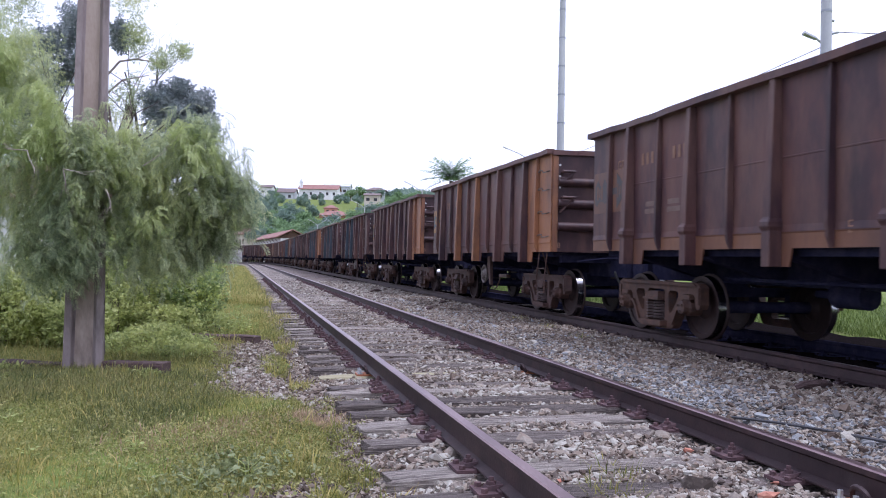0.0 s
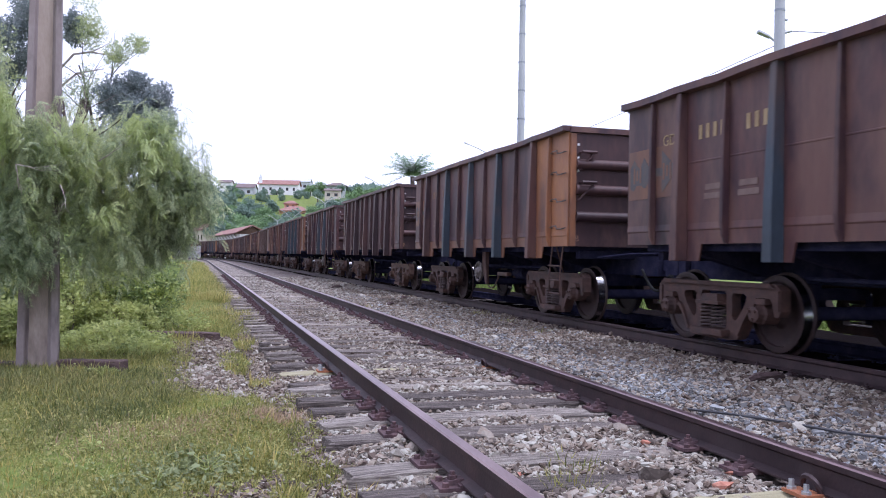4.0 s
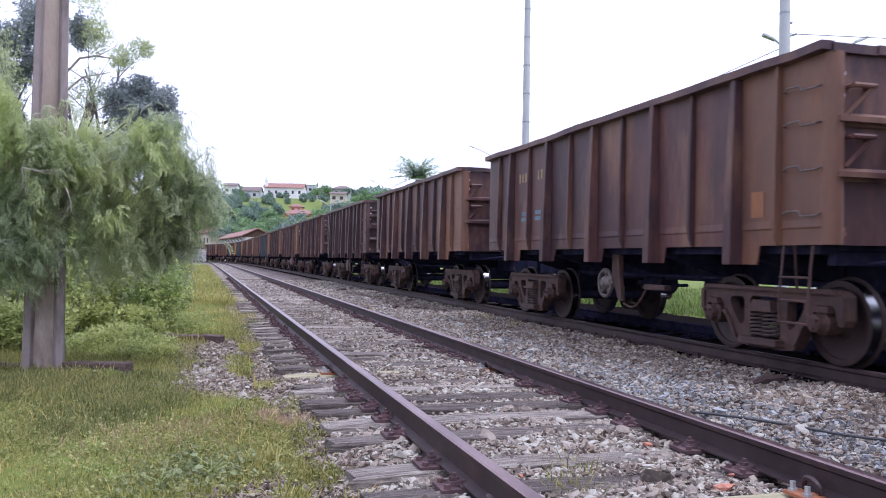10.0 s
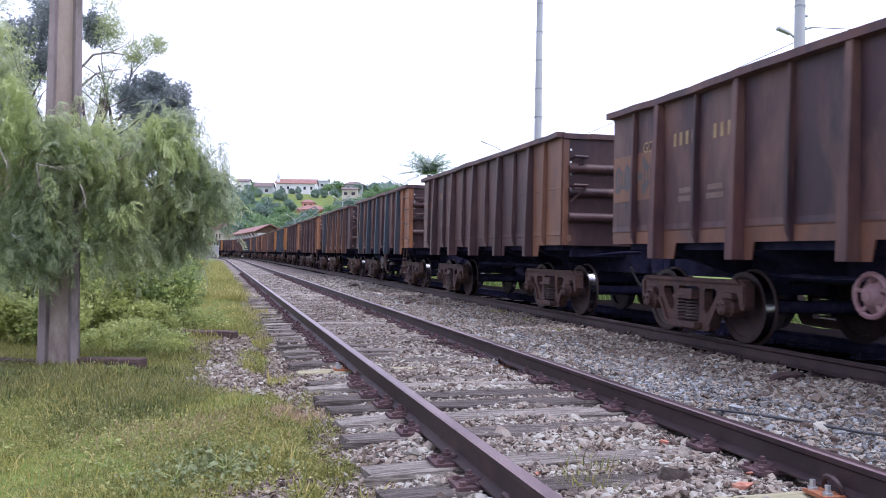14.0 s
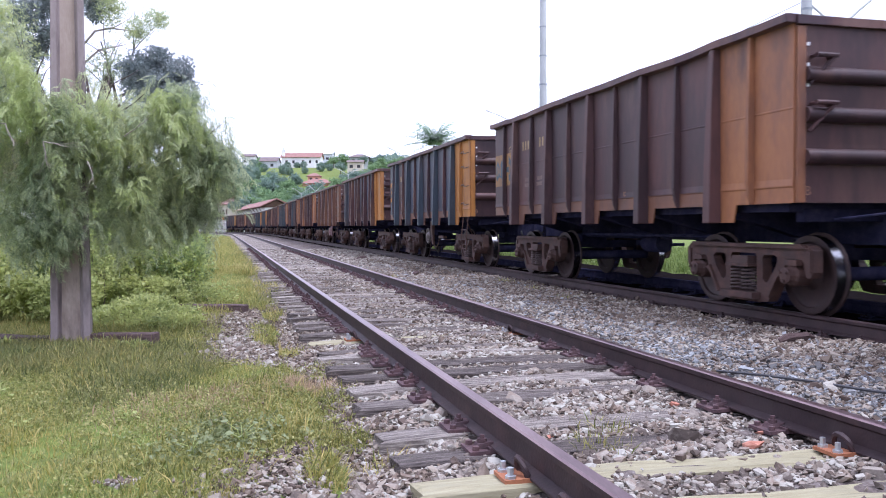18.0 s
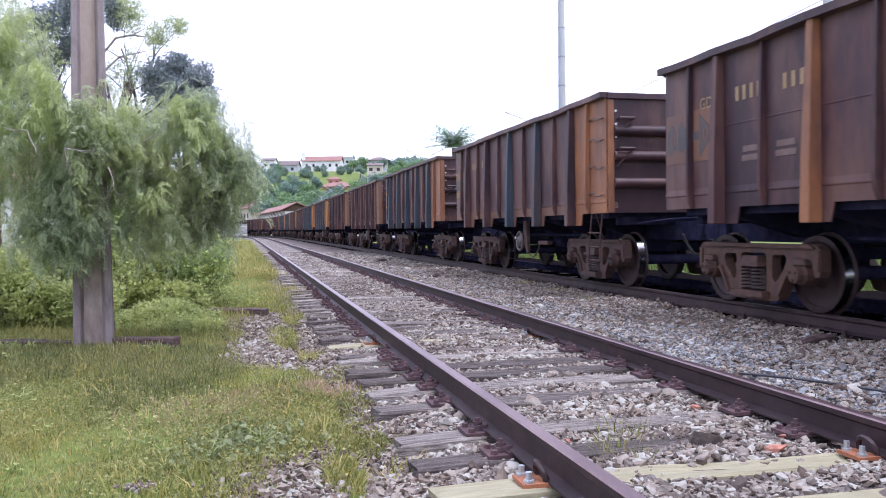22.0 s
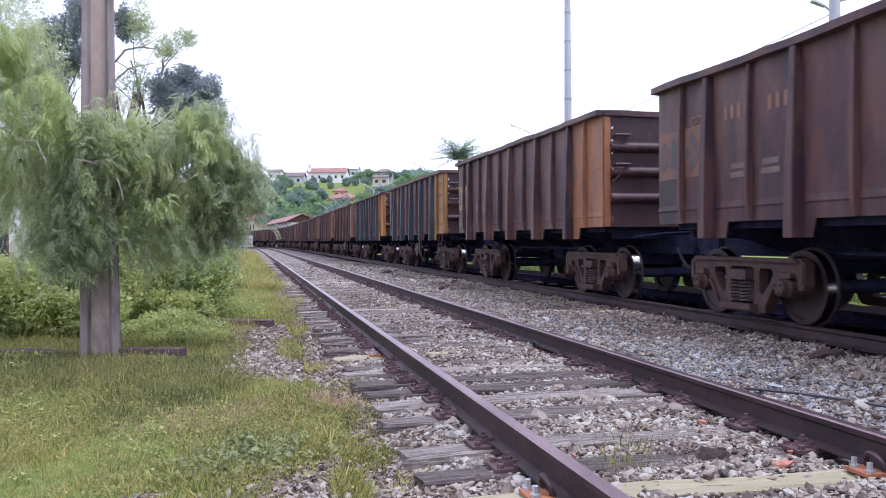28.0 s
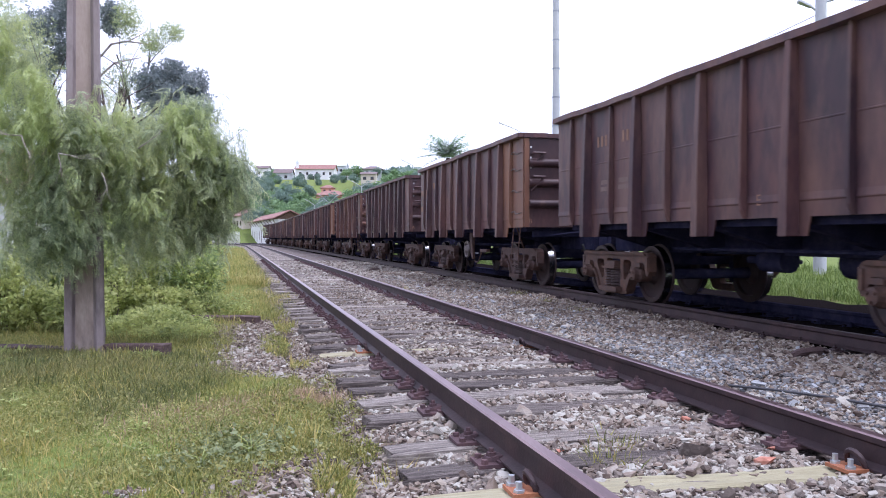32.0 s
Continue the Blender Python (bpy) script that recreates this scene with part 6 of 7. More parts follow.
def track_weeds(rng, n):
    c = rng.integers(0, 9, n)
    s0 = np.array([2.62, 2.25, 14.25, 10.3, 12.0, 16.5, 4.3, 2.4, 8.0])[c]
    u0 = np.array([0.75, 0.5, 4.12, 3.83, 3.9, 2.3, -0.72, -0.62, -0.85])[c]
    x, y, _, _ = on_line(s0 + rng.normal(0, 0.10, n), u0 + rng.normal(0, 0.07, n))
    return x, y, 0.5 + 0.6 * rng.random(n)


def frond_kinds(n, seed, pairs=11):
    """Drooping feather leaves, 1 metre long, of narrow leaflets."""
    rng = np.random.default_rng(seed)
    out = []
    for _ in range(n):
        v, f = [], []
        droop = rng.uniform(0.4, 1.1)
        for i in range(pairs * 2):
            t = (i // 2 + 0.6 + rng.uniform(-0.2, 0.2)) / pairs
            c = np.array([t * (1 - 0.25 * droop * t), 0.06 * np.sin(t * 3), -0.5 * droop * t * t])
            sd = 1 if i % 2 else -1
            ln = rng.uniform(0.24, 0.36) * (1 - 0.35 * abs(t - 0.45))
            d = np.array([0.62, sd * 0.78, -0.25 * rng.random() - 0.1])
            d /= np.linalg.norm(d)
            q = np.cross(d, [0, 0, 1.0])
            q /= np.linalg.norm(q)
            h = 0.027
            b = len(v)
            v += [c, c + d * ln * 0.4 + q * h, c + d * ln, c + d * ln * 0.4 - q * h]
            f.append((b, b + 1, b + 2, b + 3))
        out.append((np.array(v), np.array(f)))
    return out


def leaf_kinds(n, seed, wide=0.3, leaves=6):
    """Little sprays of broad leaves, about 1 metre across."""
    rng = np.random.default_rng(seed)
    out = []
    for _ in range(n):
        v, f = [], []
        for i in range(leaves):
            d = rng.normal(0, 1, 3)
            d[2] = abs(d[2]) * 0.5 - 0.1
            d /= np.linalg.norm(d)
            q = np.cross(d, rng.normal(0, 1, 3))
            q /= np.linalg.norm(q)
            c = d * rng.uniform(0.0, 0.3)
            ln, b = rng.uniform(0.4, 0.7), len(v)
            dip = np.array([0, 0, -0.1 * ln])
            v += [c, c + d * ln * 0.35 + q * ln * wide, c + d * ln + dip, c + d * ln * 0.35 - q * ln * wide]
            f.append((b, b + 1, b + 2, b + 3))
        out.append((np.array(v), np.array(f)))
    return out


def in_blobs(rng, n, blobs, shell=0.55):
    """Places in a set of ellipsoids (x, y, z, rx, ry, rz, weight), more towards their skins."""
    w = np.array([b[6] for b in blobs], float)
    c = rng.choice(len(blobs), n, p=w / w.sum())
    b = np.array(blobs)[c]
    d = rng.normal(0, 1, (n, 3))
    d /= np.linalg.norm(d, axis=1)[:, None]
    r = shell + (1 - shell) * rng.random(n) ** 0.6
    r *= 1 + 0.22 * np.sin(d[:, 0] * 5 + b[:, 0] * 3) * np.cos(d[:, 2] * 4 + b[:, 1])
    return b[:, :3] + d * b[:, 3:6] * r[:, None]


def branch(sh, p, d, length, r, depth, rng):
    """A limb that bends and forks."""
    pts, rad, q, dd = [p], [r], Vector(p), Vector(d).normalized()
    for i in range(4):
        dd = (dd + Vector((rng.uniform(-0.25, 0.25), rng.uniform(-0.25, 0.25), rng.uniform(-0.12, 0.18)))).normalized()
        q = q + dd * length / 4
        pts.append(tuple(q))
        rad.append(r * (1 - 0.15 * (i + 1)))
    sh.tube(pts, rad, 7 if depth > 1 else 5)
    if depth > 0:
        for _ in range(3 if depth > 1 else 2):
            dn = (dd + Vector((rng.uniform(-0.9, 0.9), rng.uniform(-0.9, 0.9), rng.uniform(-0.4, 0.6)))).normalized()
            i = rng.choice((2, 3, 4))
            branch(sh, pts[i], dn, length * rng.uniform(0.6, 0.85), rad[i] * 0.62, depth - 1, rng)


def build_pepper_tree():
    """The drooping tree that hangs round the post."""
    tree = new("pepper_tree")
    tree.matrix_basis = Matrix.Translation((0, 0, 0.077)) @ Matrix.Scale(0.92, 4)
    rng = random.Random(21)
    sh = Shape()
    base = (-4.46, 10.4, -0.4)
    sh.tube([base, (-4.44, 10.3, 0.6), (-4.50, 10.15, 1.4), (-4.70, 9.95, 2.1)], [0.17, 0.14, 0.12, 0.10], 10)
    for d in ((0.9, -0.5, 0.5), (-0.8, 0.2, 0.9), (0.3, 0.3, 1.1), (-0.6, -0.6, 0.7), (1.0, 0.1, 0.25)):
        branch(sh, (-4.42, 10.08, 1.45), d, 1.15, 0.07, 2, rng)
    part("trunk", sh.mesh("trunk", smooth=True), M_BARK, tree)
    g = np.random.default_rng(22)
    kinds = frond_kinds(7, 23)
    blobs = [(-4.35, 9.0, 1.85, 0.9, 0.7, 0.75, 3.0), (-5.2, 9.2, 2.3, 0.8, 0.9, 1.1, 2.5), (-3.3, 9.5, 1.8, 0.8, 0.7, 0.6, 2.4), (-4.85, 8.9, 1.60, 0.5, 0.5, 0.4, 0.9),
             (-4.2, 8.75, 1.08, 0.5, 0.35, 0.45, 1.4), (-3.5, 9.2, 1.5, 0.6, 0.4, 0.45, 1.4), (-5.3, 9.4, 3.0, 0.7, 0.8, 0.6, 0.8), (-2.98, 9.6, 2.24, 0.40, 0.45, 0.36, 1.3),
             (-5.0, 9.2, 3.1, 0.45, 0.5, 0.5, 0.7), (-2.70, 9.7, 1.88, 0.40, 0.45, 0.34, 1.2), (-2.60, 9.85, 1.62, 0.30, 0.4, 0.32, 1.0), (-2.88, 9.75, 1.30, 0.32, 0.4, 0.28, 0.7),
             (-3.12, 9.6, 1.12, 0.36, 0.3, 0.28, 0.7), (-2.84, 9.7, 1.10, 0.26, 0.3, 0.24, 0.45), (-3.55, 9.3, 1.95, 0.45, 0.45, 0.40, 1.2), (-3.85, 9.3, 2.15, 0.5, 0.5, 0.35, 0.9), (-4.02, 8.75, 1.85, 0.5, 0.3, 0.55, 1.3),
             (-4.1, 8.7, 1.25, 0.4, 0.25, 0.4, 0.7), (-3.4, 9.3, 1.0, 0.4, 0.3, 0.3, 0.5), (-3.86, 8.72, 0.90, 0.22, 0.10, 0.22, 0.32), (-3.25, 9.1, 0.95, 0.35, 0.2, 0.25, 0.4)]

    def weep(n, bl, size, seed, shell, drop):
        """Strands that leave a limb outwards and hang down, with feather leaves all along them."""
        r = np.random.default_rng(seed)
        k = 13
        p0 = in_blobs(r, n, bl, shell)
        ln = drop * r.uniform(0.45, 1.25, n)
        w = r.uniform(0, 2 * np.pi, n)
        out = np.stack([np.cos(w), np.sin(w), 0 * w], 1) * r.uniform(0.05, 0.22, n)[:, None]
        f = (np.arange(k) + 0.5) / k
        p = p0[:, None] + out[:, None] * np.sqrt(f)[None, :, None] + np.array([0, 0, 1.0]) * (ln[:, None] * (0.45 - f[None] ** 1.4))[:, :, None]
        p = (p + r.normal(0, 0.02, p.shape)).reshape(-1, 3)
        m = len(p)
        t = turns(r, m, 0.30)
        # the feathers tip downward
        a = r.uniform(-0.1, 1.15, m)
        c, q, o, z = np.cos(a), np.sin(a), np.ones(m), np.zeros(m)
        tip = np.stack([c, z, q, z, o, z, -q, z, c], 1).reshape(m, 3, 3)
        return p, t @ tip, size * r.uniform(0.7, 1.3, m)

    p, t, s = weep(1180, blobs, 0.150, 24, 0.25, 0.38)
    part("crown", scatter("crown", kinds, p, t, s, g), M_PEPPER, tree)
    p, t, s = weep(170, [(-4.25, 8.55, 2.35, 0.35, 0.3, 0.4, 1.5), (-4.75, 8.5, 2.1, 0.4, 0.3, 0.5, 0.8), (-3.7, 8.8, 2.15, 0.35, 0.3, 0.2, 1.0), (-2.9, 9.2, 2.2, 0.3, 0.3, 0.3, 0.8), (-4.95, 8.9, 2.95, 0.35, 0.3, 0.45, 1.8),
                        (-2.66, 9.5, 1.75, 0.26, 0.3, 0.34, 0.8), (-3.4, 8.9, 1.5, 0.5, 0.3, 0.3, 0.3), (-4.0, 8.5, 1.3, 0.5, 0.3, 0.3, 0.3)], 0.145, 25, 0.3, 0.30)
    part("young_leaves", scatter("young_leaves", kinds, p, t, s, g), M_PEPPER_LIGHT, tree, label="lighter young leaves")
    for q, d in (((-4.18, 8.16, 1.98), (-0.9, -0.1, 0.15)), ((-4.18, 8.16, 1.98), (0.2, -0.1, -0.8)), ((-3.80, 8.12, 1.80), (0.9, -0.05, -0.1)), ((-3.80, 8.12, 1.79), (0.15, -0.05, -1.0)), ((-3.45, 8.30, 1.62), (0.3, -0.1, -0.9)), ((-3.2, 8.62, 1.9), (0.6, -0.1, 0.3))):
        tw = Shape()
        branch(tw, q, d, 0.24, 0.0065, 2, rng)
        part("dead_twig", tw.mesh("dead_twig"), M_TWIG, tree, label="pale bare twig")
    return tagged(tree, "drooping feathery green pepper tree around the concrete post", "tree")


def build_back_tree():
    """A darker tree with a round dense clump and thin sprays above it, behind the post."""
    tree = new("tree")
    rng = random.Random(31)
    sh = Shape()
    sh.tube([(-5.45, 12.6, -0.4), (-5.35, 12.5, 1.5), (-4.8, 12.4, 3.2)], [0.14, 0.11, 0.07], 9)
    for q, d, ln in (((-4.75, 12.45, 2.2), (0.8, 0, 0.5), 1.0), ((-4.65, 12.4, 2.9), (0.9, 0, 0.35), 0.9), ((-4.62, 12.4, 3.1), (0.5, 0, 0.9), 1.2), ((-4.7, 12.4, 2.5), (-0.9, 0, 0.8), 1.6), ((-4.7, 12.4, 2.8), (-0.3, 0, 1.0), 1.6)):
        branch(sh, q, d, ln * 0.6, 0.026, 2, rng)
    part("trunk", sh.mesh("trunk", smooth=True), M_BARK, tree)
    sh = Shape()
    sh.tube([(-5.3, 12.45, 3.55), (-5.0, 12.4, 3.86), (-4.75, 12.4, 3.9), (-4.35, 12.4, 3.84)], [0.02, 0.017, 0.013, 0.006], 6)
    sh.tube([(-5.3, 12.45, 3.3), (-4.95, 12.4, 3.58), (-4.55, 12.4, 3.66)], [0.018, 0.014, 0.006], 6)
    for q, d in (((-4.75, 12.4, 3.9), (0.8, 0, 0.4)), ((-4.95, 12.4, 3.58), (0.9, 0, -0.2)), ((-5.1, 12.4, 3.4), (0.7, 0, -0.5))):
        branch(sh, q, d, 0.35, 0.008, 1, rng)
    part("bare_branch", sh.mesh("bare_branch", smooth=True), M_TWIG, tree, label="pale bare branches")
    g = np.random.default_rng(33)
    kinds = leaf_kinds(6, 34, 0.2, 7)
    n = 15000
    p = in_blobs(g, n, [(-4.10, 12.4, 3.0, 0.46, 0.4, 0.40, 1.8), (-4.36, 12.4, 3.28, 0.28, 0.3, 0.26, 0.6), (-3.82, 12.4, 3.22, 0.30, 0.3, 0.28, 0.6), (-4.08, 12.4, 3.46, 0.26, 0.25, 0.18, 0.35), (-3.74, 12.4, 2.85, 0.3, 0.3, 0.32, 0.5), (-6.15, 12.8, 3.68, 0.32, 0.3, 0.22, 0.4), (-5.82, 12.8, 3.88, 0.26, 0.3, 0.2, 0.3), (-4.6, 12.6, 2.5, 0.6, 0.5, 0.4, 0.8), (-5.85, 12.8, 4.5, 0.28, 0.3, 0.4, 0.7), (-5.1, 12.6, 4.3, 0.16, 0.2, 0.28, 0.4), (-6.35, 12.6, 3.2, 0.5, 0.4, 0.4, 0.9), (-6.1, 12.6, 4.15, 0.4, 0.3, 0.32, 0.6)], 0.05)
    part("crown", scatter("crown", kinds, p, turns(g, n, 0.8), 0.066 * g.uniform(0.6, 1.4, n), g), M_DARKLEAF, tree, label="dark dense clumps")
    n = 6800
    kinds2 = leaf_kinds(6, 35, 0.14, 6)
    p = in_blobs(g, n, [(-4.76, 12.4, 4.22, 0.24, 0.2, 0.36, 1.2), (-4.04, 12.3, 4.0, 0.20, 0.2, 0.17, 0.6), (-4.38, 12.4, 3.86, 0.2, 0.2, 0.22, 0.7), (-4.75, 12.4, 3.3, 0.25, 0.3, 0.4, 0.8), (-4.9, 12.4, 4.75, 0.4, 0.3, 0.2, 0.5),
                        (-6.4, 12.6, 3.3, 0.6, 0.5, 0.6, 3.0), (-6.8, 12.6, 4.0, 0.6, 0.5, 0.6, 2.5), (-6.2, 12.2, 3.7, 0.55, 0.3, 0.7, 2.2), (-6.5, 12.2, 4.6, 0.5, 0.3, 0.3, 1.0), (-5.2, 12.4, 3.2, 0.4, 0.4, 0.5, 1.0)], 0.1)
    part("sprays", scatter("sprays", kinds2, p, turns(g, n, 0.8), 0.066 * g.uniform(0.6, 1.4, n), g), M_PEPPER, tree, label="thin open sprays")
    return tagged(tree, "tall dark-leaved tree with thin sprays against the sky", "tree")


def build_bush(name, label, mat, blobs, n, size, seed, wide=0.3):
    g = np.random.default_rng(seed)
    bush = new(name)
    rng = random.Random(seed)
    for b in blobs:
        for _ in range(4):
            sh = Shape()
            x, y = b[0] + rng.uniform(-0.2, 0.2), b[1] + rng.uniform(-0.2, 0.2)
            branch(sh, (x, y, -0.27), (rng.uniform(-0.5, 0.5), rng.uniform(-0.3, 0.3), 1), max(0.08, (b[2] + b[5] + 0.2) * 0.6), 0.012, 1, rng)
            part("stem", sh.mesh("stem"), M_BARK, bush)
    p = in_blobs(g, n, blobs, 0.35)
    p[:, 2] = np.maximum(p[:, 2], -0.2)
    part("leaves", scatter("leaves", leaf_kinds(7, seed + 1, wide), p, turns(g, n, 0.6), size * g.uniform(0.6, 1.4, n), g), mat, bush)
    return tagged(bush, label, "bush", "bushes under the tree")


def round_leaf(rng, ln):
    """A rounded leaf with a folded midrib, lying along x."""
    rows = [(0.0, 0.02), (0.10, 0.30), (0.32, 0.44), (0.60, 0.38), (0.85, 0.18), (1.0, 0.0)]
    v, f = [], []
    for t, w in rows:
        z = -0.22 * t * t
        v += [(t * ln, -w * ln, (z + 0.16 * w) * ln), (t * ln, 0, z * ln), (t * ln, w * ln, (z + 0.16 * w) * ln)]
    for i in range(len(rows) - 1):
        a = i * 3
        f += [(a, a + 3, a + 4, a + 1), (a + 1, a + 4, a + 5, a + 2)]
    return np.array(v), np.array(f)


def build_weed(x, y, high, seed, mat, count=11):
    """A small broad-leaved plant: rounded leaves on bent stalks."""
    rng = np.random.default_rng(seed)
    plant = new("weed")
    plant.location = (x, y, float(ground_height(x, y)))
    for i in range(count):
        w = i * 2.4 + rng.uniform(-0.4, 0.4)
        r, z = high * rng.uniform(0.25, 0.75), high * (0.35 + 0.65 * i / count) * rng.uniform(0.85, 1.1)
        at = (r * math.cos(w), r * math.sin(w), z)
        stalk = Shape().tube([(0, 0, -0.02), (at[0] * 0.3, at[1] * 0.3, z * 0.7), at], [0.004, 0.003, 0.002], 4)
        part("stem", stalk.mesh("stem", clean=False), M_WEED, plant)
        v, f = round_leaf(rng, high * rng.uniform(0.30, 0.46))
        leaf = part("leaf", np_mesh("leaf", v * 0.75, f), mat, plant, at)
        leaf.rotation_euler = (rng.uniform(-0.35, 0.35), rng.uniform(-0.35, 0.25), w + rng.uniform(-0.6, 0.6))
    return tagged(plant, "small broad-leaved weed in the grass", "weed", "weeds in the grass")


def build_palm():
    palm = new("palm_tree")
    x, y = 0.0, 58.0
    part("trunk", Shape().tube([(x, y, -0.5), (x + 0.1, y, 3.5), (x, y, 6.5)], [0.22, 0.17, 0.15], 10).mesh("trunk", smooth=True), M_BARK, palm)
    rng = random.Random(41)
    for i in range(64):
        w, el = i * 2.399, 0.22 + 1.3 * ((i + 0.5) / 64) ** 0.8
        ln = rng.uniform(1.5, 2.15)
        d = Vector((math.cos(w), math.sin(w), 0))
        q = Vector((-d.y, d.x, 0))
        v, f = [], []
        for k in range(2, 23):
            t = k / 22
            c = Vector((x, y, 6.55)) + d * ln * (t * math.cos(el) + 0.28 * t * t * math.sin(el)) + Vector((0, 0, ln * (t * math.sin(el) - 0.42 * t * t * (1.2 - math.sin(el) * 0.75))))
            for s in (-1, 1):
                b = len(v)
                hang = 0.34 * math.sin(math.pi * (0.15 + 0.8 * t)) + 0.06
                lo = Vector((0, 0, rng.uniform(-0.13, 0.05)))
                v += [c, c + d * 0.075, c + q * s * hang * 0.8 + d * 0.23 + lo, c + q * s * hang * 0.8 + d * 0.185 + lo]
                f.append((b, b + 1, b + 2, b + 3))
        part("palm_frond", np_mesh("palm_frond", np.array([tuple(p) for p in v]), np.array(f)), M_PALMLEAF, palm)
    return tagged(palm, "grey-green palm with arching fronds behind the train", "palm tree")


def tree_kind(seed, mat, tall=False):
    """A woodland tree, about 1 metre high, to be copied larger."""
    rng, g = random.Random(seed), np.random.default_rng(seed)
    tree = new("woodland_tree")
    part("trunk", Shape().tube([(0, 0, -0.1), (0.01, 0, 0.3), (0, 0.01, 0.6)], [0.035, 0.028, 0.014], 7).mesh("trunk"), M_BARK, tree)
    blobs = []
    for i in range(8):
        w, r = i * 2.4, rng.uniform(0.08, 0.26) * (0.5 if tall else 1)
        blobs.append((r * math.cos(w), r * math.sin(w), rng.uniform(0.4, 0.82), rng.uniform(0.13, 0.22), rng.uniform(0.13, 0.22), rng.uniform(0.1, 0.18), 1.0))
    n = 560
    p = in_blobs(g, n, blobs, 0.5)
    part("crown", scatter("crown", leaf_kinds(5, seed + 3, 0.35, 3), p, turns(g, n, 0.8), 0.100 * g.uniform(0.6, 1.4, n), g), mat, tree)
    return tagged(tree, "leafy green tree on the hillside", "tree", "trees on the hill")


def build_woods():
    rng = random.Random(51)
    kinds = [tree_kind(60, M_FARLEAF), tree_kind(61, M_FARLEAF_DARK), tree_kind(62, M_FARLEAF), tree_kind(63, M_FARLEAF_DARK, True)]
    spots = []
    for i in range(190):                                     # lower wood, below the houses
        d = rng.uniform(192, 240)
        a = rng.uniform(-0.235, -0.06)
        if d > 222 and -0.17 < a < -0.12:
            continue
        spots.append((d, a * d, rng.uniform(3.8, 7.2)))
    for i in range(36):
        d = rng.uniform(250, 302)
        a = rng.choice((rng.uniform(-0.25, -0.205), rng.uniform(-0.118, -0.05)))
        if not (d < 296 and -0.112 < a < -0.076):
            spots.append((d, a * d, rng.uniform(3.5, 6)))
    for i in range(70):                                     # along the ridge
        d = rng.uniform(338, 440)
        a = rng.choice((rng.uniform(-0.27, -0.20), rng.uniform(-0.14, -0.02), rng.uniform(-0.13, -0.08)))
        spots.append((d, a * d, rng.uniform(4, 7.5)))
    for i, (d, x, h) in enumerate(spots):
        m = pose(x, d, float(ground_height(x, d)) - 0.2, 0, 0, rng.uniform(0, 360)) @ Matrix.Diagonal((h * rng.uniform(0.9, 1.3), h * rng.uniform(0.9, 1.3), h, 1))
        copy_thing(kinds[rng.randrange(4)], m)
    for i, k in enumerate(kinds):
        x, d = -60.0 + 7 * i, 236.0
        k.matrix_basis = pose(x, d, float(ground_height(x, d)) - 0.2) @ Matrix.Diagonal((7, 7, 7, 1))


def build_far_wood():
    """The wooded crest far behind the houses."""
    g = np.random.default_rng(75)
    n = 9000
    y = g.uniform(880, 1230, n)
    x = y * g.uniform(-0.30, 0.02, n)
    z = ground_height(x, y) + g.uniform(0, 9, n)
    me = scatter("far_wood", leaf_kinds(5, 76, 0.4, 3), np.stack([x, y, z], 1), turns(g, n, 0.8), 6.0 * g.uniform(0.6, 1.4, n), g)
    tagged(part("far_wood", me, M_FARLEAF_DARK), "dark blue-green wooded crest far behind the houses", "woods", kind="stuff")


def build_garden_bushes():
    """Round dark bushes before the white house."""
    g = np.random.default_rng(71)
    p = in_blobs(g, 500, [(0, 0, 0.9, 0.95, 0.95, 0.95, 1)], 0.7)
    me = scatter("garden_bush", leaf_kinds(5, 72, 0.35, 3), p, turns(g, 500, 0.8), 0.38 * g.uniform(0.6, 1.3, 500), g)
    for x, y, k in ((-57.0, 324.5, 1.25), (-53.6, 324.5, 1.15), (-50.9, 324.5, 1.3), (-71.5, 331, 1.8), (-52.0, 287, 1.7), (-49.4, 284, 1.4), (-60.5, 296, 1.5), (-57.5, 268, 1.9), (-45.0, 290, 1.2), (-41.0, 300, 1.6), (-38.2, 304, 1.3), (-62.5, 282, 1.8)):
        b = part("garden_bush", me, M_FARLEAF_DARK)
        b.matrix_basis = pose(x, y, float(ground_height(x, y)), 0, 0, x * 31) @ Matrix.Diagonal((k, k, k, 1))
        tagged(b, "round dark bush on the green slope below the houses", "bush", "garden bushes")


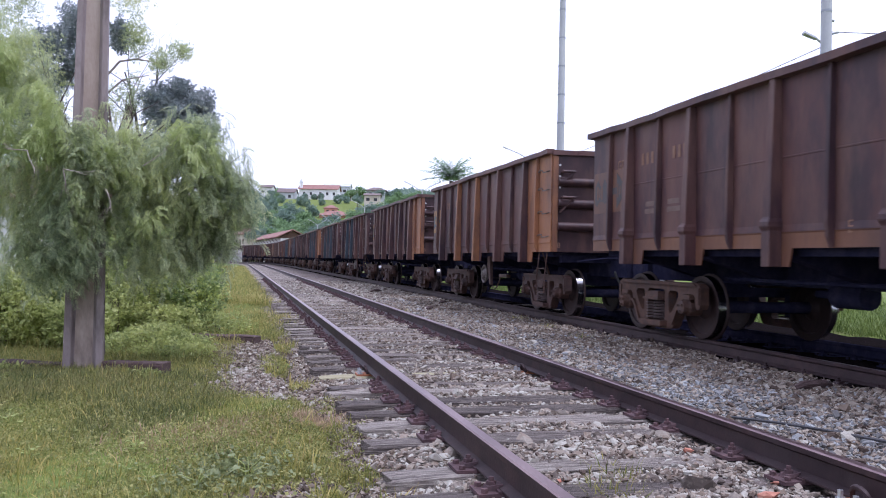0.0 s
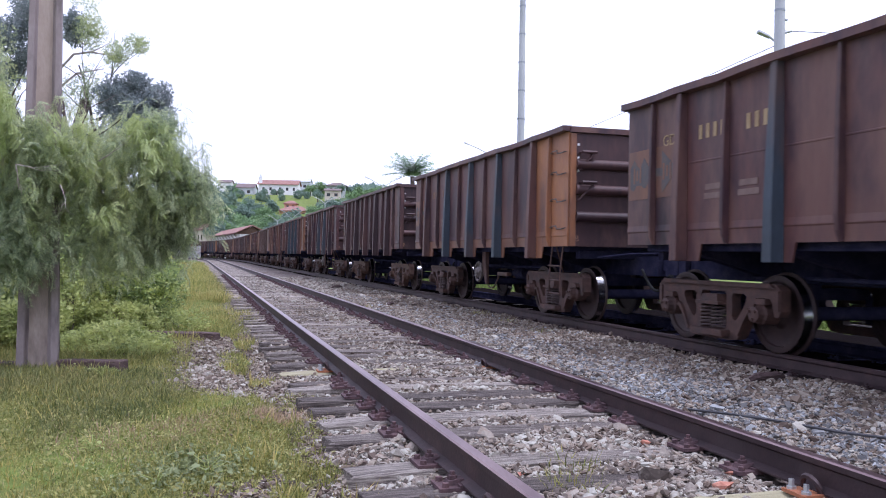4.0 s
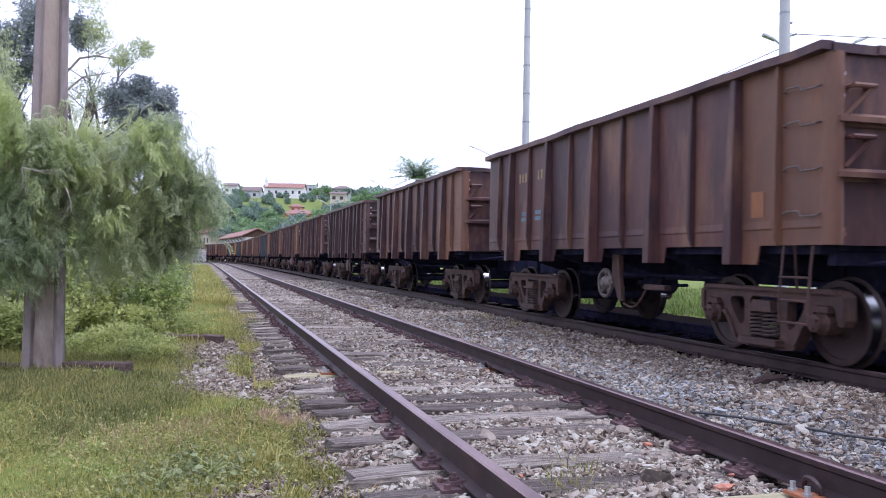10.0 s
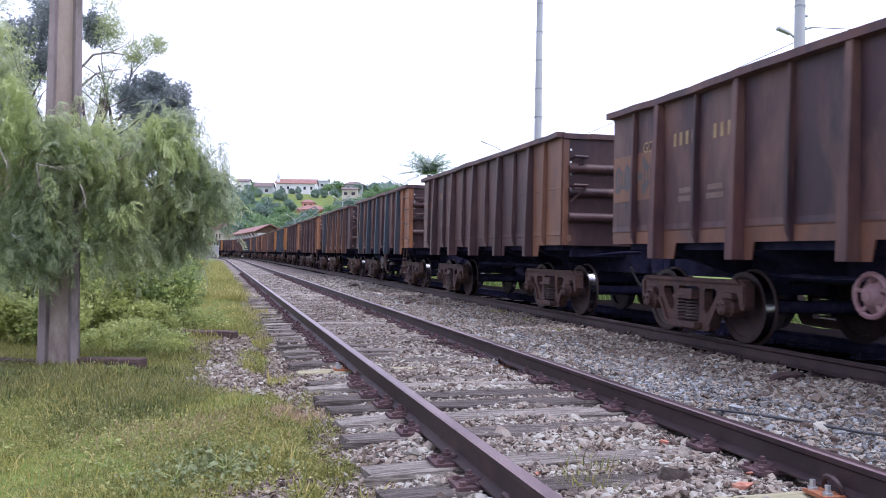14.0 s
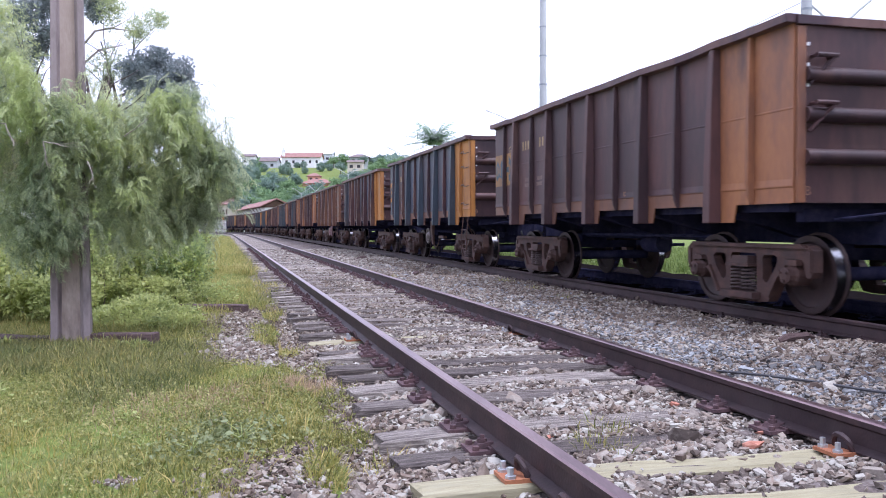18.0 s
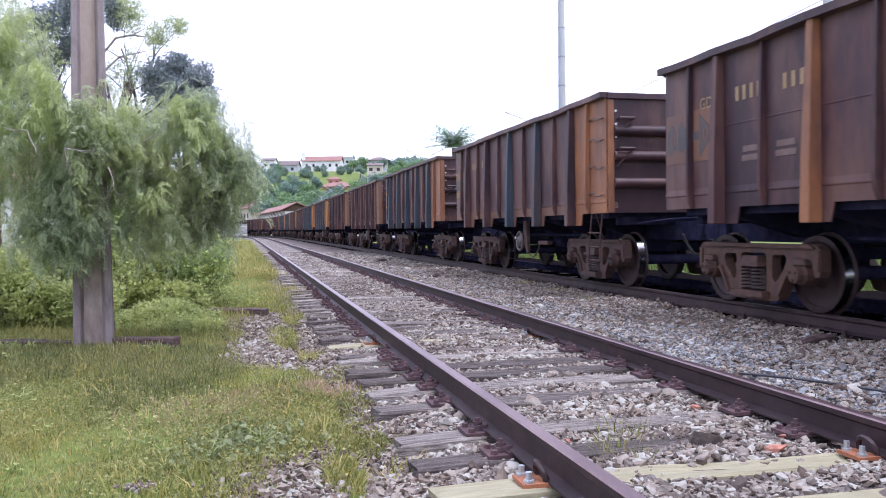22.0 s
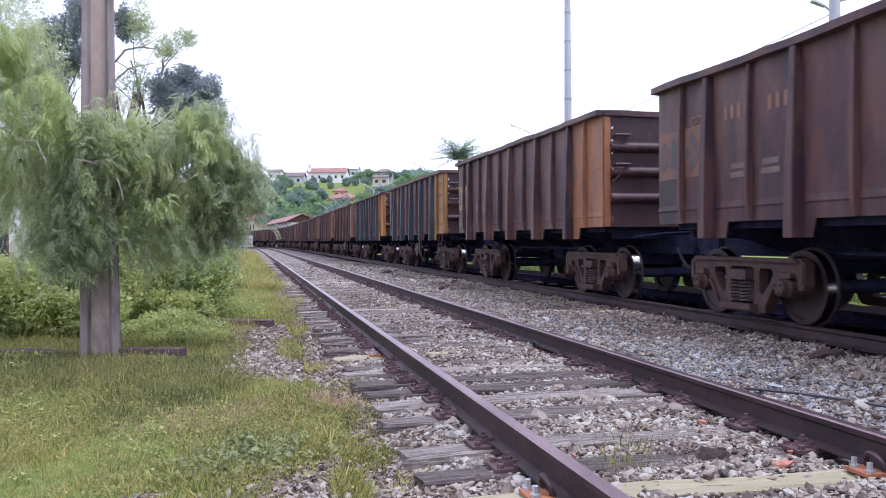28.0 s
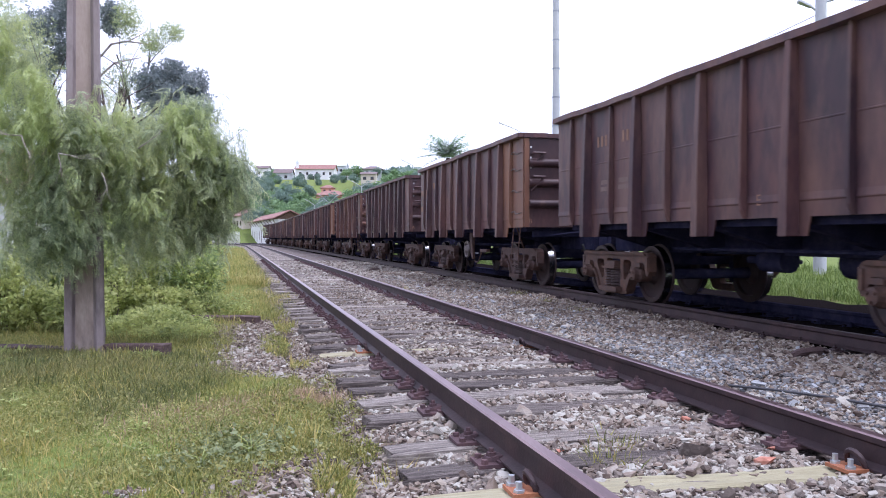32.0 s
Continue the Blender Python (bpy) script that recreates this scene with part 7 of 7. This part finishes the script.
# ------------------------------------------------------------ houses
def build_house(name, label, x, y, z, wide, deep, eave, ridge, wall, roof, windows, over=0.5, hip=0.0, turn=0.0, doors=()):
    """A plain house seen on its long side; windows: (x, z, w, h) on the front."""
    house = new(name)
    house.matrix_basis = pose(x, y, z, 0, 0, turn)
    w, d = wide / 2, deep / 2
    # front wall with real openings, built of strips
    sh = Shape()
    xs = sorted({-w, w, *[a - b / 2 for a, _, b, _ in windows], *[a + b / 2 for a, _, b, _ in windows]})
    for a, b in zip(xs, xs[1:]):
        m = (a + b) / 2
        cuts = sorted([(wz - wh / 2, wz + wh / 2) for wx, wz, ww, wh in windows if wx - ww / 2 < m < wx + ww / 2])
        lo = -1.5
        for c0, c1 in cuts + [(eave, eave)]:
            if c0 > lo:
                sh.box((m, -d + 0.12, (lo + c0) / 2), (b - a, 0.24, c0 - lo))
            lo = c1
    part("wall", sh.mesh("wall", weld=True), wall, house)
    part("wall", Shape().box((0, d - 0.12, (eave - 1.5) / 2), (wide, 0.24, eave + 1.5)).mesh("wall"), wall, house)
    for s in (-1, 1):
        part("wall", Shape().box((s * (w - 0.12), 0, (eave - 1.5) / 2), (0.24, deep - 0.48, eave + 1.5)).mesh("wall"), wall, house)
        if not hip:
            part("gable", Shape().slab([(-d, eave), (d, eave), (0, ridge - 0.1)], s * w, s * (w - 0.24)).mesh("gable"), wall, house)
    rf = Shape()
    e = eave - 0.05
    hx = w - hip
    ax = w + over
    for s in (-1, 1):
        y0 = s * (d + over)
        rf.hexa([(-ax, y0, e), (ax, y0, e), (hx + (0 if hip else over), 0, ridge), (-hx - (0 if hip else over), 0, ridge)],
                [(-ax, y0, e + 0.18), (ax, y0, e + 0.18), (hx + (0 if hip else over), 0, ridge + 0.18), (-hx - (0 if hip else over), 0, ridge + 0.18)])
        if hip:
            rf.hexa([(s * ax, -d - over, e), (s * ax, d + over, e), (s * hx, 0.01, ridge), (s * hx, -0.01, ridge)],
                    [(s * ax, -d - over, e + 0.18), (s * ax, d + over, e + 0.18), (s * hx, 0.01, ridge + 0.18), (s * hx, -0.01, ridge + 0.18)])
    part("roof", rf.mesh("roof"), roof, house)
    for wx, wz, ww, wh in windows:
        fr = Shape()
        for s in (-1, 1):
            fr.box((s * (ww / 2 - 0.05), 0, 0), (0.1, 0.12, wh))
            fr.box((0, 0, s * (wh / 2 - 0.05)), (ww - 0.2, 0.12, 0.1))
        win = part("window", fr.mesh("window"), M_WOODTRIM, house, (wx, -d + 0.10, wz))
        part("pane", Shape().box((0, 0.02, 0), (ww - 0.2, 0.02, wh - 0.2)).mesh("pane"), M_GLASS, win)
    return tagged(house, label, "house", "houses on the hill")


def build_houses():
    h = build_house("church", "long white church with a red tiled roof and small tower", -52.6, 333, 23.4, 15.2, 9, 4.6, 6.6, M_WHITE, M_TILE,
                    [(-5.6, 2.9, 0.9, 1.2), (-2.9, 2.9, 0.9, 1.2), (0.9, 2.9, 0.9, 1.2), (3.6, 2.9, 0.9, 1.2), (6.2, 2.9, 0.9, 1.2), (-0.9, 0.9, 1.4, 2.2)])
    tw = Shape().box((-6.9, -3.6, 3.0), (1.15, 1.15, 8.2))
    part("tower", tw.mesh("tower"), M_WHITE, h)
    part("tower_roof", Shape().hexa([(-7.55, -4.25, 7.1), (-6.25, -4.25, 7.1), (-6.25, -2.95, 7.1), (-7.55, -2.95, 7.1)], [(-6.95, -3.65, 8.9), (-6.85, -3.65, 8.9), (-6.85, -3.55, 8.9), (-6.95, -3.55, 8.9)]).mesh("tower_roof"), M_GREYWALL, h)
    build_house("house", "salmon house with a red hipped tile roof", -35.0, 252, 11.3, 8.6, 7, 2.4, 3.8, M_SALMON, M_TILE, [(-2.6, 1.2, 1.0, 1.1), (0.2, 1.2, 1.0, 1.1), (2.8, 1.2, 1.0, 1.1)], 0.7, 2.5)
    build_house("house", "small salmon upper house with a red roof", -37.0, 257, 13.3, 3.6, 4, 2.9, 3.8, M_SALMON, M_TILE, [(-0.8, 2.0, 0.8, 0.9), (0.9, 2.0, 0.8, 0.9)], 0.4, 1.2)
    build_house("house", "pale grey house with an old dark roof beside the church", -66.5, 338, 23.6, 6.6, 7, 3.4, 5.2, M_GREYWALL, M_TILE_DARK, [(-1.6, 1.9, 1.2, 1.2), (1.4, 1.9, 1.2, 1.2)])
    build_house("house", "large pale house behind the church", -58.0, 425, 28.6, 13, 9, 8.6, 10.4, M_GREYWALL, M_GREYWALL, [(-4, 6.4, 1.4, 1.3), (0, 6.4, 1.4, 1.3), (4, 6.4, 1.4, 1.3)])
    build_house("house", "white house with a grey roof among trees", -31.6, 352, 25.4, 7.5, 7, 4.2, 5.6, M_GREYWALL, M_TILE_DARK, [(-2.2, 2.8, 1.1, 1.1), (0.2, 2.8, 1.1, 1.1), (2.4, 2.8, 1.1, 1.1)], 0.8, 2.4)
    build_house("house", "small white house on the ridge", -41.5, 360, 25.5, 4.4, 5, 3.6, 4.6, M_WHITE, M_TILE_DARK, [(-1, 2.4, 0.9, 1.0), (1, 2.4, 0.9, 1.0)])
    build_house("house", "beige house below the ridge, with a flat-pitched roof", -27.6, 292, 19.6, 5.2, 6, 3.4, 4.2, M_SALMON_PALE, M_TILE_DARK, [(-1.3, 2.0, 1.2, 1.1), (1.3, 2.0, 1.2, 1.1)], 0.4)
    build_house("house", "small grey house on the ridge", -78, 352, 24.5, 5.0, 6, 5.6, 6.8, M_WHITE, M_TILE_DARK, [(-1.2, 3.8, 1, 1), (1.2, 3.8, 1, 1)])


def build_station():
    """The long low station beside the bend, its red roof over the wagons, with a white paling fence."""
    st = build_house("station", "long low white railway station with a red tiled roof", -35.9, 170.4, -0.2, 50.0, 4, 4.65, 5.95, M_WHITE, M_TILE,
                     [(-21 + 4.7 * i, 1.7 if i % 2 else 1.5, 1.3, 1.8 if i % 2 else 2.6) for i in range(10)], 0.8, 0.0, -71.3)
    for i in range(10):
        part("roof_bracket", Shape().tube([(-22.8 + 5.0 * i, -2.0, 3.6), (-22.8 + 5.0 * i, -2.7, 4.5)], 0.06, 6).mesh("roof_bracket"), M_WOODTRIM, st)
    part("gable_boards", Shape().slab([(-2.6, 4.5), (2.6, 4.5), (0, 5.80)], 25.03, 25.10).mesh("gable_boards"), M_WOODTRIM, st, label="dark timber gable boards")
    st["category"], st["group"] = "station", "station"
    build_house("house", "low beige house with a red roof behind the station", -49.0, 207, 2.9, 9.0, 7, 3.4, 5.2, M_SALMON_PALE, M_TILE, [(-2.6, 1.7, 1.1, 1.2), (0.4, 1.7, 1.1, 1.2), (3.0, 1.7, 1.1, 1.2)], 0.6, 0.0, -60)
    fence = new("paling_fence")
    me = Shape().box((0, 0, 1.2), (0.10, 0.03, 2.4)).mesh("pale")
    for i in range(60):
        x, y, _, h = on_line(152.0 + 0.5 * i, 3.0)
        part("pale", me, M_WHITE, fence, (float(x), float(y), -0.25)).rotation_euler = (0, 0, float(h) + math.pi / 2)
    for z in (0.25, 1.75):
        part("fence_rail", Shape().tube([tuple(float(v) for v in on_line(152.0 + 5 * i, 3.04, z)[:3]) for i in range(7)], 0.04, 4).mesh("fence_rail"), M_WHITE, fence)
    tagged(fence, "tall white paling fence beside the track at the station", "fence")


def build_left_house():
    build_house("roadside_house", "white roadside house behind the tree", -16.5, 27.0, -0.3, 8.0, 6, 2.7, 4.0, M_WHITE, M_TILE, [(-1.8, 1.4, 1.1, 1.2), (1.4, 1.4, 1.1, 1.2), (2.9, 1.1, 0.9, 2.1)], 0.6)


# ------------------------------------------------------------ the place
build_ground()
build_bed("ballast_bed", "grey gravel ballast bed under the old track", M_BED, np.arange(-2.2, 4.39, 0.22))
# this strip of bed has the train's shade in its colour
build_bed("ore_stained_bed", "gravel under the train, black with shade and oil in its colour", M_BED_DARK, np.arange(4.378, 10.2, 0.24))
build_post()
build_log((-6.2, 8.72, -0.27), (-3.82, 8.46, -0.27), 0.135, 0.2, "old dark timber kerb in the grass beside the post")
build_log((-3.46, 8.42, -0.27), (-2.82, 8.36, -0.27), 0.17, 0.2, "short old dark timber in the grass")
build_log((-4.05, 11.85, -0.25), (-2.6, 11.42, -0.24), 0.13, 0.17, "old dark timber lying at the edge of the gravel")

build_pole(4.37, 33.6, 15.0, 0.19, 0.10, "slender grey concrete pole behind the train")
build_pole(9.82, 22.0, 10.5, 0.17, 0.12, "grey concrete pole with wires behind the train",
           [("insulator", [(0.14, 0, 7.15), (0.32, 0, 7.2)], 0.035, M_GALV), ("bracket", [(-0.1, 0, 7.5), (0.2, 0, 7.5)], 0.04, M_GALV)])
build_street_lamp(12.2, 25.2, 6.9, 1.25, 1.0, 0)
build_street_lamp(5.6, 62.0, 8.8, 1.4, 0.55, 0, (-1,))
build_street_lamp(-2.62, 75.0, 7.2, 1.25, 0.65, 0)
build_street_lamp(-10.9, 105.0, 7.45, 0.95, 0.55, 0)
build_street_lamp(-17.85, 125.0, 6.25, 1.15, 1.0, 0)
build_street_lamp(-24.0, 150.0, 6.9, 1.3, 0.8, 0)
build_wire((9.82, 22.0, 6.85), (2.0, 74.0, 7.4), 0.35, "dark overhead wire running along behind the train")
build_wire((9.95, 22.0, 7.2), (40.0, 20.0, 7.4), 0.4, "dark overhead wire from the pole to the side")

build_cable()
build_driftwood()
build_palm()
build_station()
build_houses()
build_garden_bushes()
build_far_wood()
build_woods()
build_left_house()

build_pepper_tree()
build_back_tree()
build_bush("shrub", "yellow-green leafy shrub under the tree", M_SHRUB, [(-5.75, 20.0, 0.35, 0.32, 0.4, 0.50, 1), (-6.1, 20.0, 0.75, 0.35, 0.4, 0.55, 1), (-6.6, 20.2, 0.9, 0.35, 0.4, 0.6, 1), (-7.0, 19.8, 0.4, 0.4, 0.4, 0.7, 1), (-7.3, 20.0, 1.3, 0.35, 0.4, 0.5, 0.9), (-7.8, 19.7, 0.6, 0.4, 0.4, 0.8, 1), (-6.3, 20.3, 1.5, 0.3, 0.3, 0.40, 0.7), (-8.5, 20.1, 0.9, 0.5, 0.4, 0.9, 1.2)], 6400, 0.125, 81, 0.24)
build_bush("shrub", "green leafy weeds behind the post", M_WEED, [(-5.7, 10.4, 0.25, 0.7, 0.5, 0.55, 2.6), (-4.8, 10.6, 0.05, 0.5, 0.4, 0.3, 1.2), (-6.5, 10.8, 0.25, 0.6, 0.5, 0.50, 1.8)], 4700, 0.096, 83, 0.27)
build_bush("shrub", "dense green thicket under the tree", M_THICKET, [(-5.7, 11.9, 0.55, 0.6, 0.5, 0.60, 2.2), (-6.9, 12.2, 0.25, 0.8, 0.5, 0.50, 2.0), (-5.0, 13.2, 0.45, 0.6, 0.5, 0.70, 2.0), (-4.4, 14.6, 0.25, 0.5, 0.6, 0.55, 1.3)], 5600, 0.095, 87, 0.26)
build_bush("shrub", "pale green weeds behind the post", M_WEED, [(-4.8, 11.7, 0.25, 0.6, 0.5, 0.45, 2.0), (-4.1, 11.9, 0.05, 0.6, 0.5, 0.28, 1.4), (-3.5, 12.4, -0.05, 0.5, 0.6, 0.2, 0.8), (-5.2, 14.5, 0.4, 0.7, 0.6, 0.6, 1.5)], 2500, 0.088, 89, 0.26)
build_bush("shrub", "low leafy weeds beside the timber", M_WEED, [(-3.6, 10.3, -0.10, 0.7, 0.5, 0.22, 2), (-3.2, 9.75, -0.16, 0.5, 0.3, 0.12, 1), (-4.6, 12.8, -0.05, 0.9, 0.9, 0.25, 1.5), (-5.6, 13.8, 0.1, 0.9, 0.9, 0.4, 1.2), (-4.6, 8.30, -0.22, 0.5, 0.10, 0.07, 0.25), (-3.05, 8.20, -0.22, 0.25, 0.08, 0.06, 0.12)], 3400, 0.078, 85, 0.27)
build_bush("shrub", "yellow-green leafy shrub below the drooping crown", M_SHRUB, [(-4.3, 12.2, 0.62, 0.45, 0.4, 0.50, 1.0), (-3.85, 12.6, 0.42, 0.40, 0.4, 0.42, 0.9), (-4.8, 12.4, 0.75, 0.40, 0.4, 0.50, 0.9)], 2300, 0.100, 93, 0.23)
for i, (x, y, high) in enumerate(((-1.05, 4.46, 0.15), (-1.27, 4.29, 0.11), (-0.92, 4.75, 0.10), (-1.55, 4.35, 0.09), (-1.45, 4.1, 0.08), (-1.75, 4.62, 0.08), (-1.9, 5.1, 0.10), (-2.5, 5.0, 0.09), (-3.1, 5.9, 0.12),
                                  (-2.2, 4.05, 0.08), (-2.9, 4.8, 0.09), (-0.55, 5.6, 0.08), (-1.15, 7.2, 0.10), (-2.9, 8.0, 0.13), (-3.3, 8.25, 0.12), (-4.1, 7.6, 0.12))):
    build_weed(x, y, high, 91 + i, M_WEED_PALE if i < 6 else M_WEED, 10 if i == 0 else 7)

build_grass("lawn_grass", "short patchy green grass beside the track", M_GRASS, 62000, near_lawn, 0.055, 101)
build_grass("lawn_grass", "green grass around the post and timber", M_GRASS_TALL, 46000, mid_lawn, 0.095, 102)
build_grass("lush_grass", "lush grass in front of the post, darkened for the tree's shade", M_LUSH_SHADED, 22000, lush_shaded_lawn, 0.075, 114)
build_grass("timber_grass", "uneven grass grown against the old timbers", M_GRASS_TALL, 800, timber_edges, 0.10, 118)
build_grass("lawn_grass", "short green grass around the standpoint", M_GRASS, 16000, back_lawn, 0.056, 112)
build_grass("lawn_grass", "green grass along the bend", M_GRASS_TALL, 14000, far_lawn, 0.20, 103)
build_grass("bank_grass", "bright green grass bank behind the train", M_BANK, 17000, behind_train, 0.24, 104)
build_grass("reeds", "tall dark grass behind the train", M_REED, 3600, reeds, 0.60, 105)
build_grass("clover", "clover and small weeds in the lawn", M_CLOVER, 98000, clover, 0.030, 108, leaf_kinds(8, 109, 0.42, 4), 0.05)
build_grass("weed_patch", "grey-green low weeds beside the gravel", M_WEED_PALE, 520, weed_patch, 0.045, 110, leaf_kinds(8, 111, 0.3, 5), 0.06)
build_grass("grass_stems", "slender stems standing above the lawn", M_STEM, 2200, stems, 0.10, 116, stem_kinds(6, 117))
build_grass("dry_grass", "dry straw patches in the lawn", M_GRASS_DRY, 2000, dry_spots, 0.055, 106)
build_grass("track_weeds", "small grass tufts growing in the ballast", M_GRASS, 260, track_weeds, 0.10, 107)

train = build_train()
build_track(0.0, "old railway track with weathered wooden sleepers and rusty rails", NEAR_TIES, 5, 42.0)
build_track(GAUGE + 2.97, "railway track under the ore train, rails on buried sleepers", tie_marks(-6.0, 100.0, 4), 6, 16.0)
build_stones()


def motions():
    for n, wagon in train.items():
        walk(wagon, [(t, wagon_pose(n, t)) for t in range(33)])


motions()
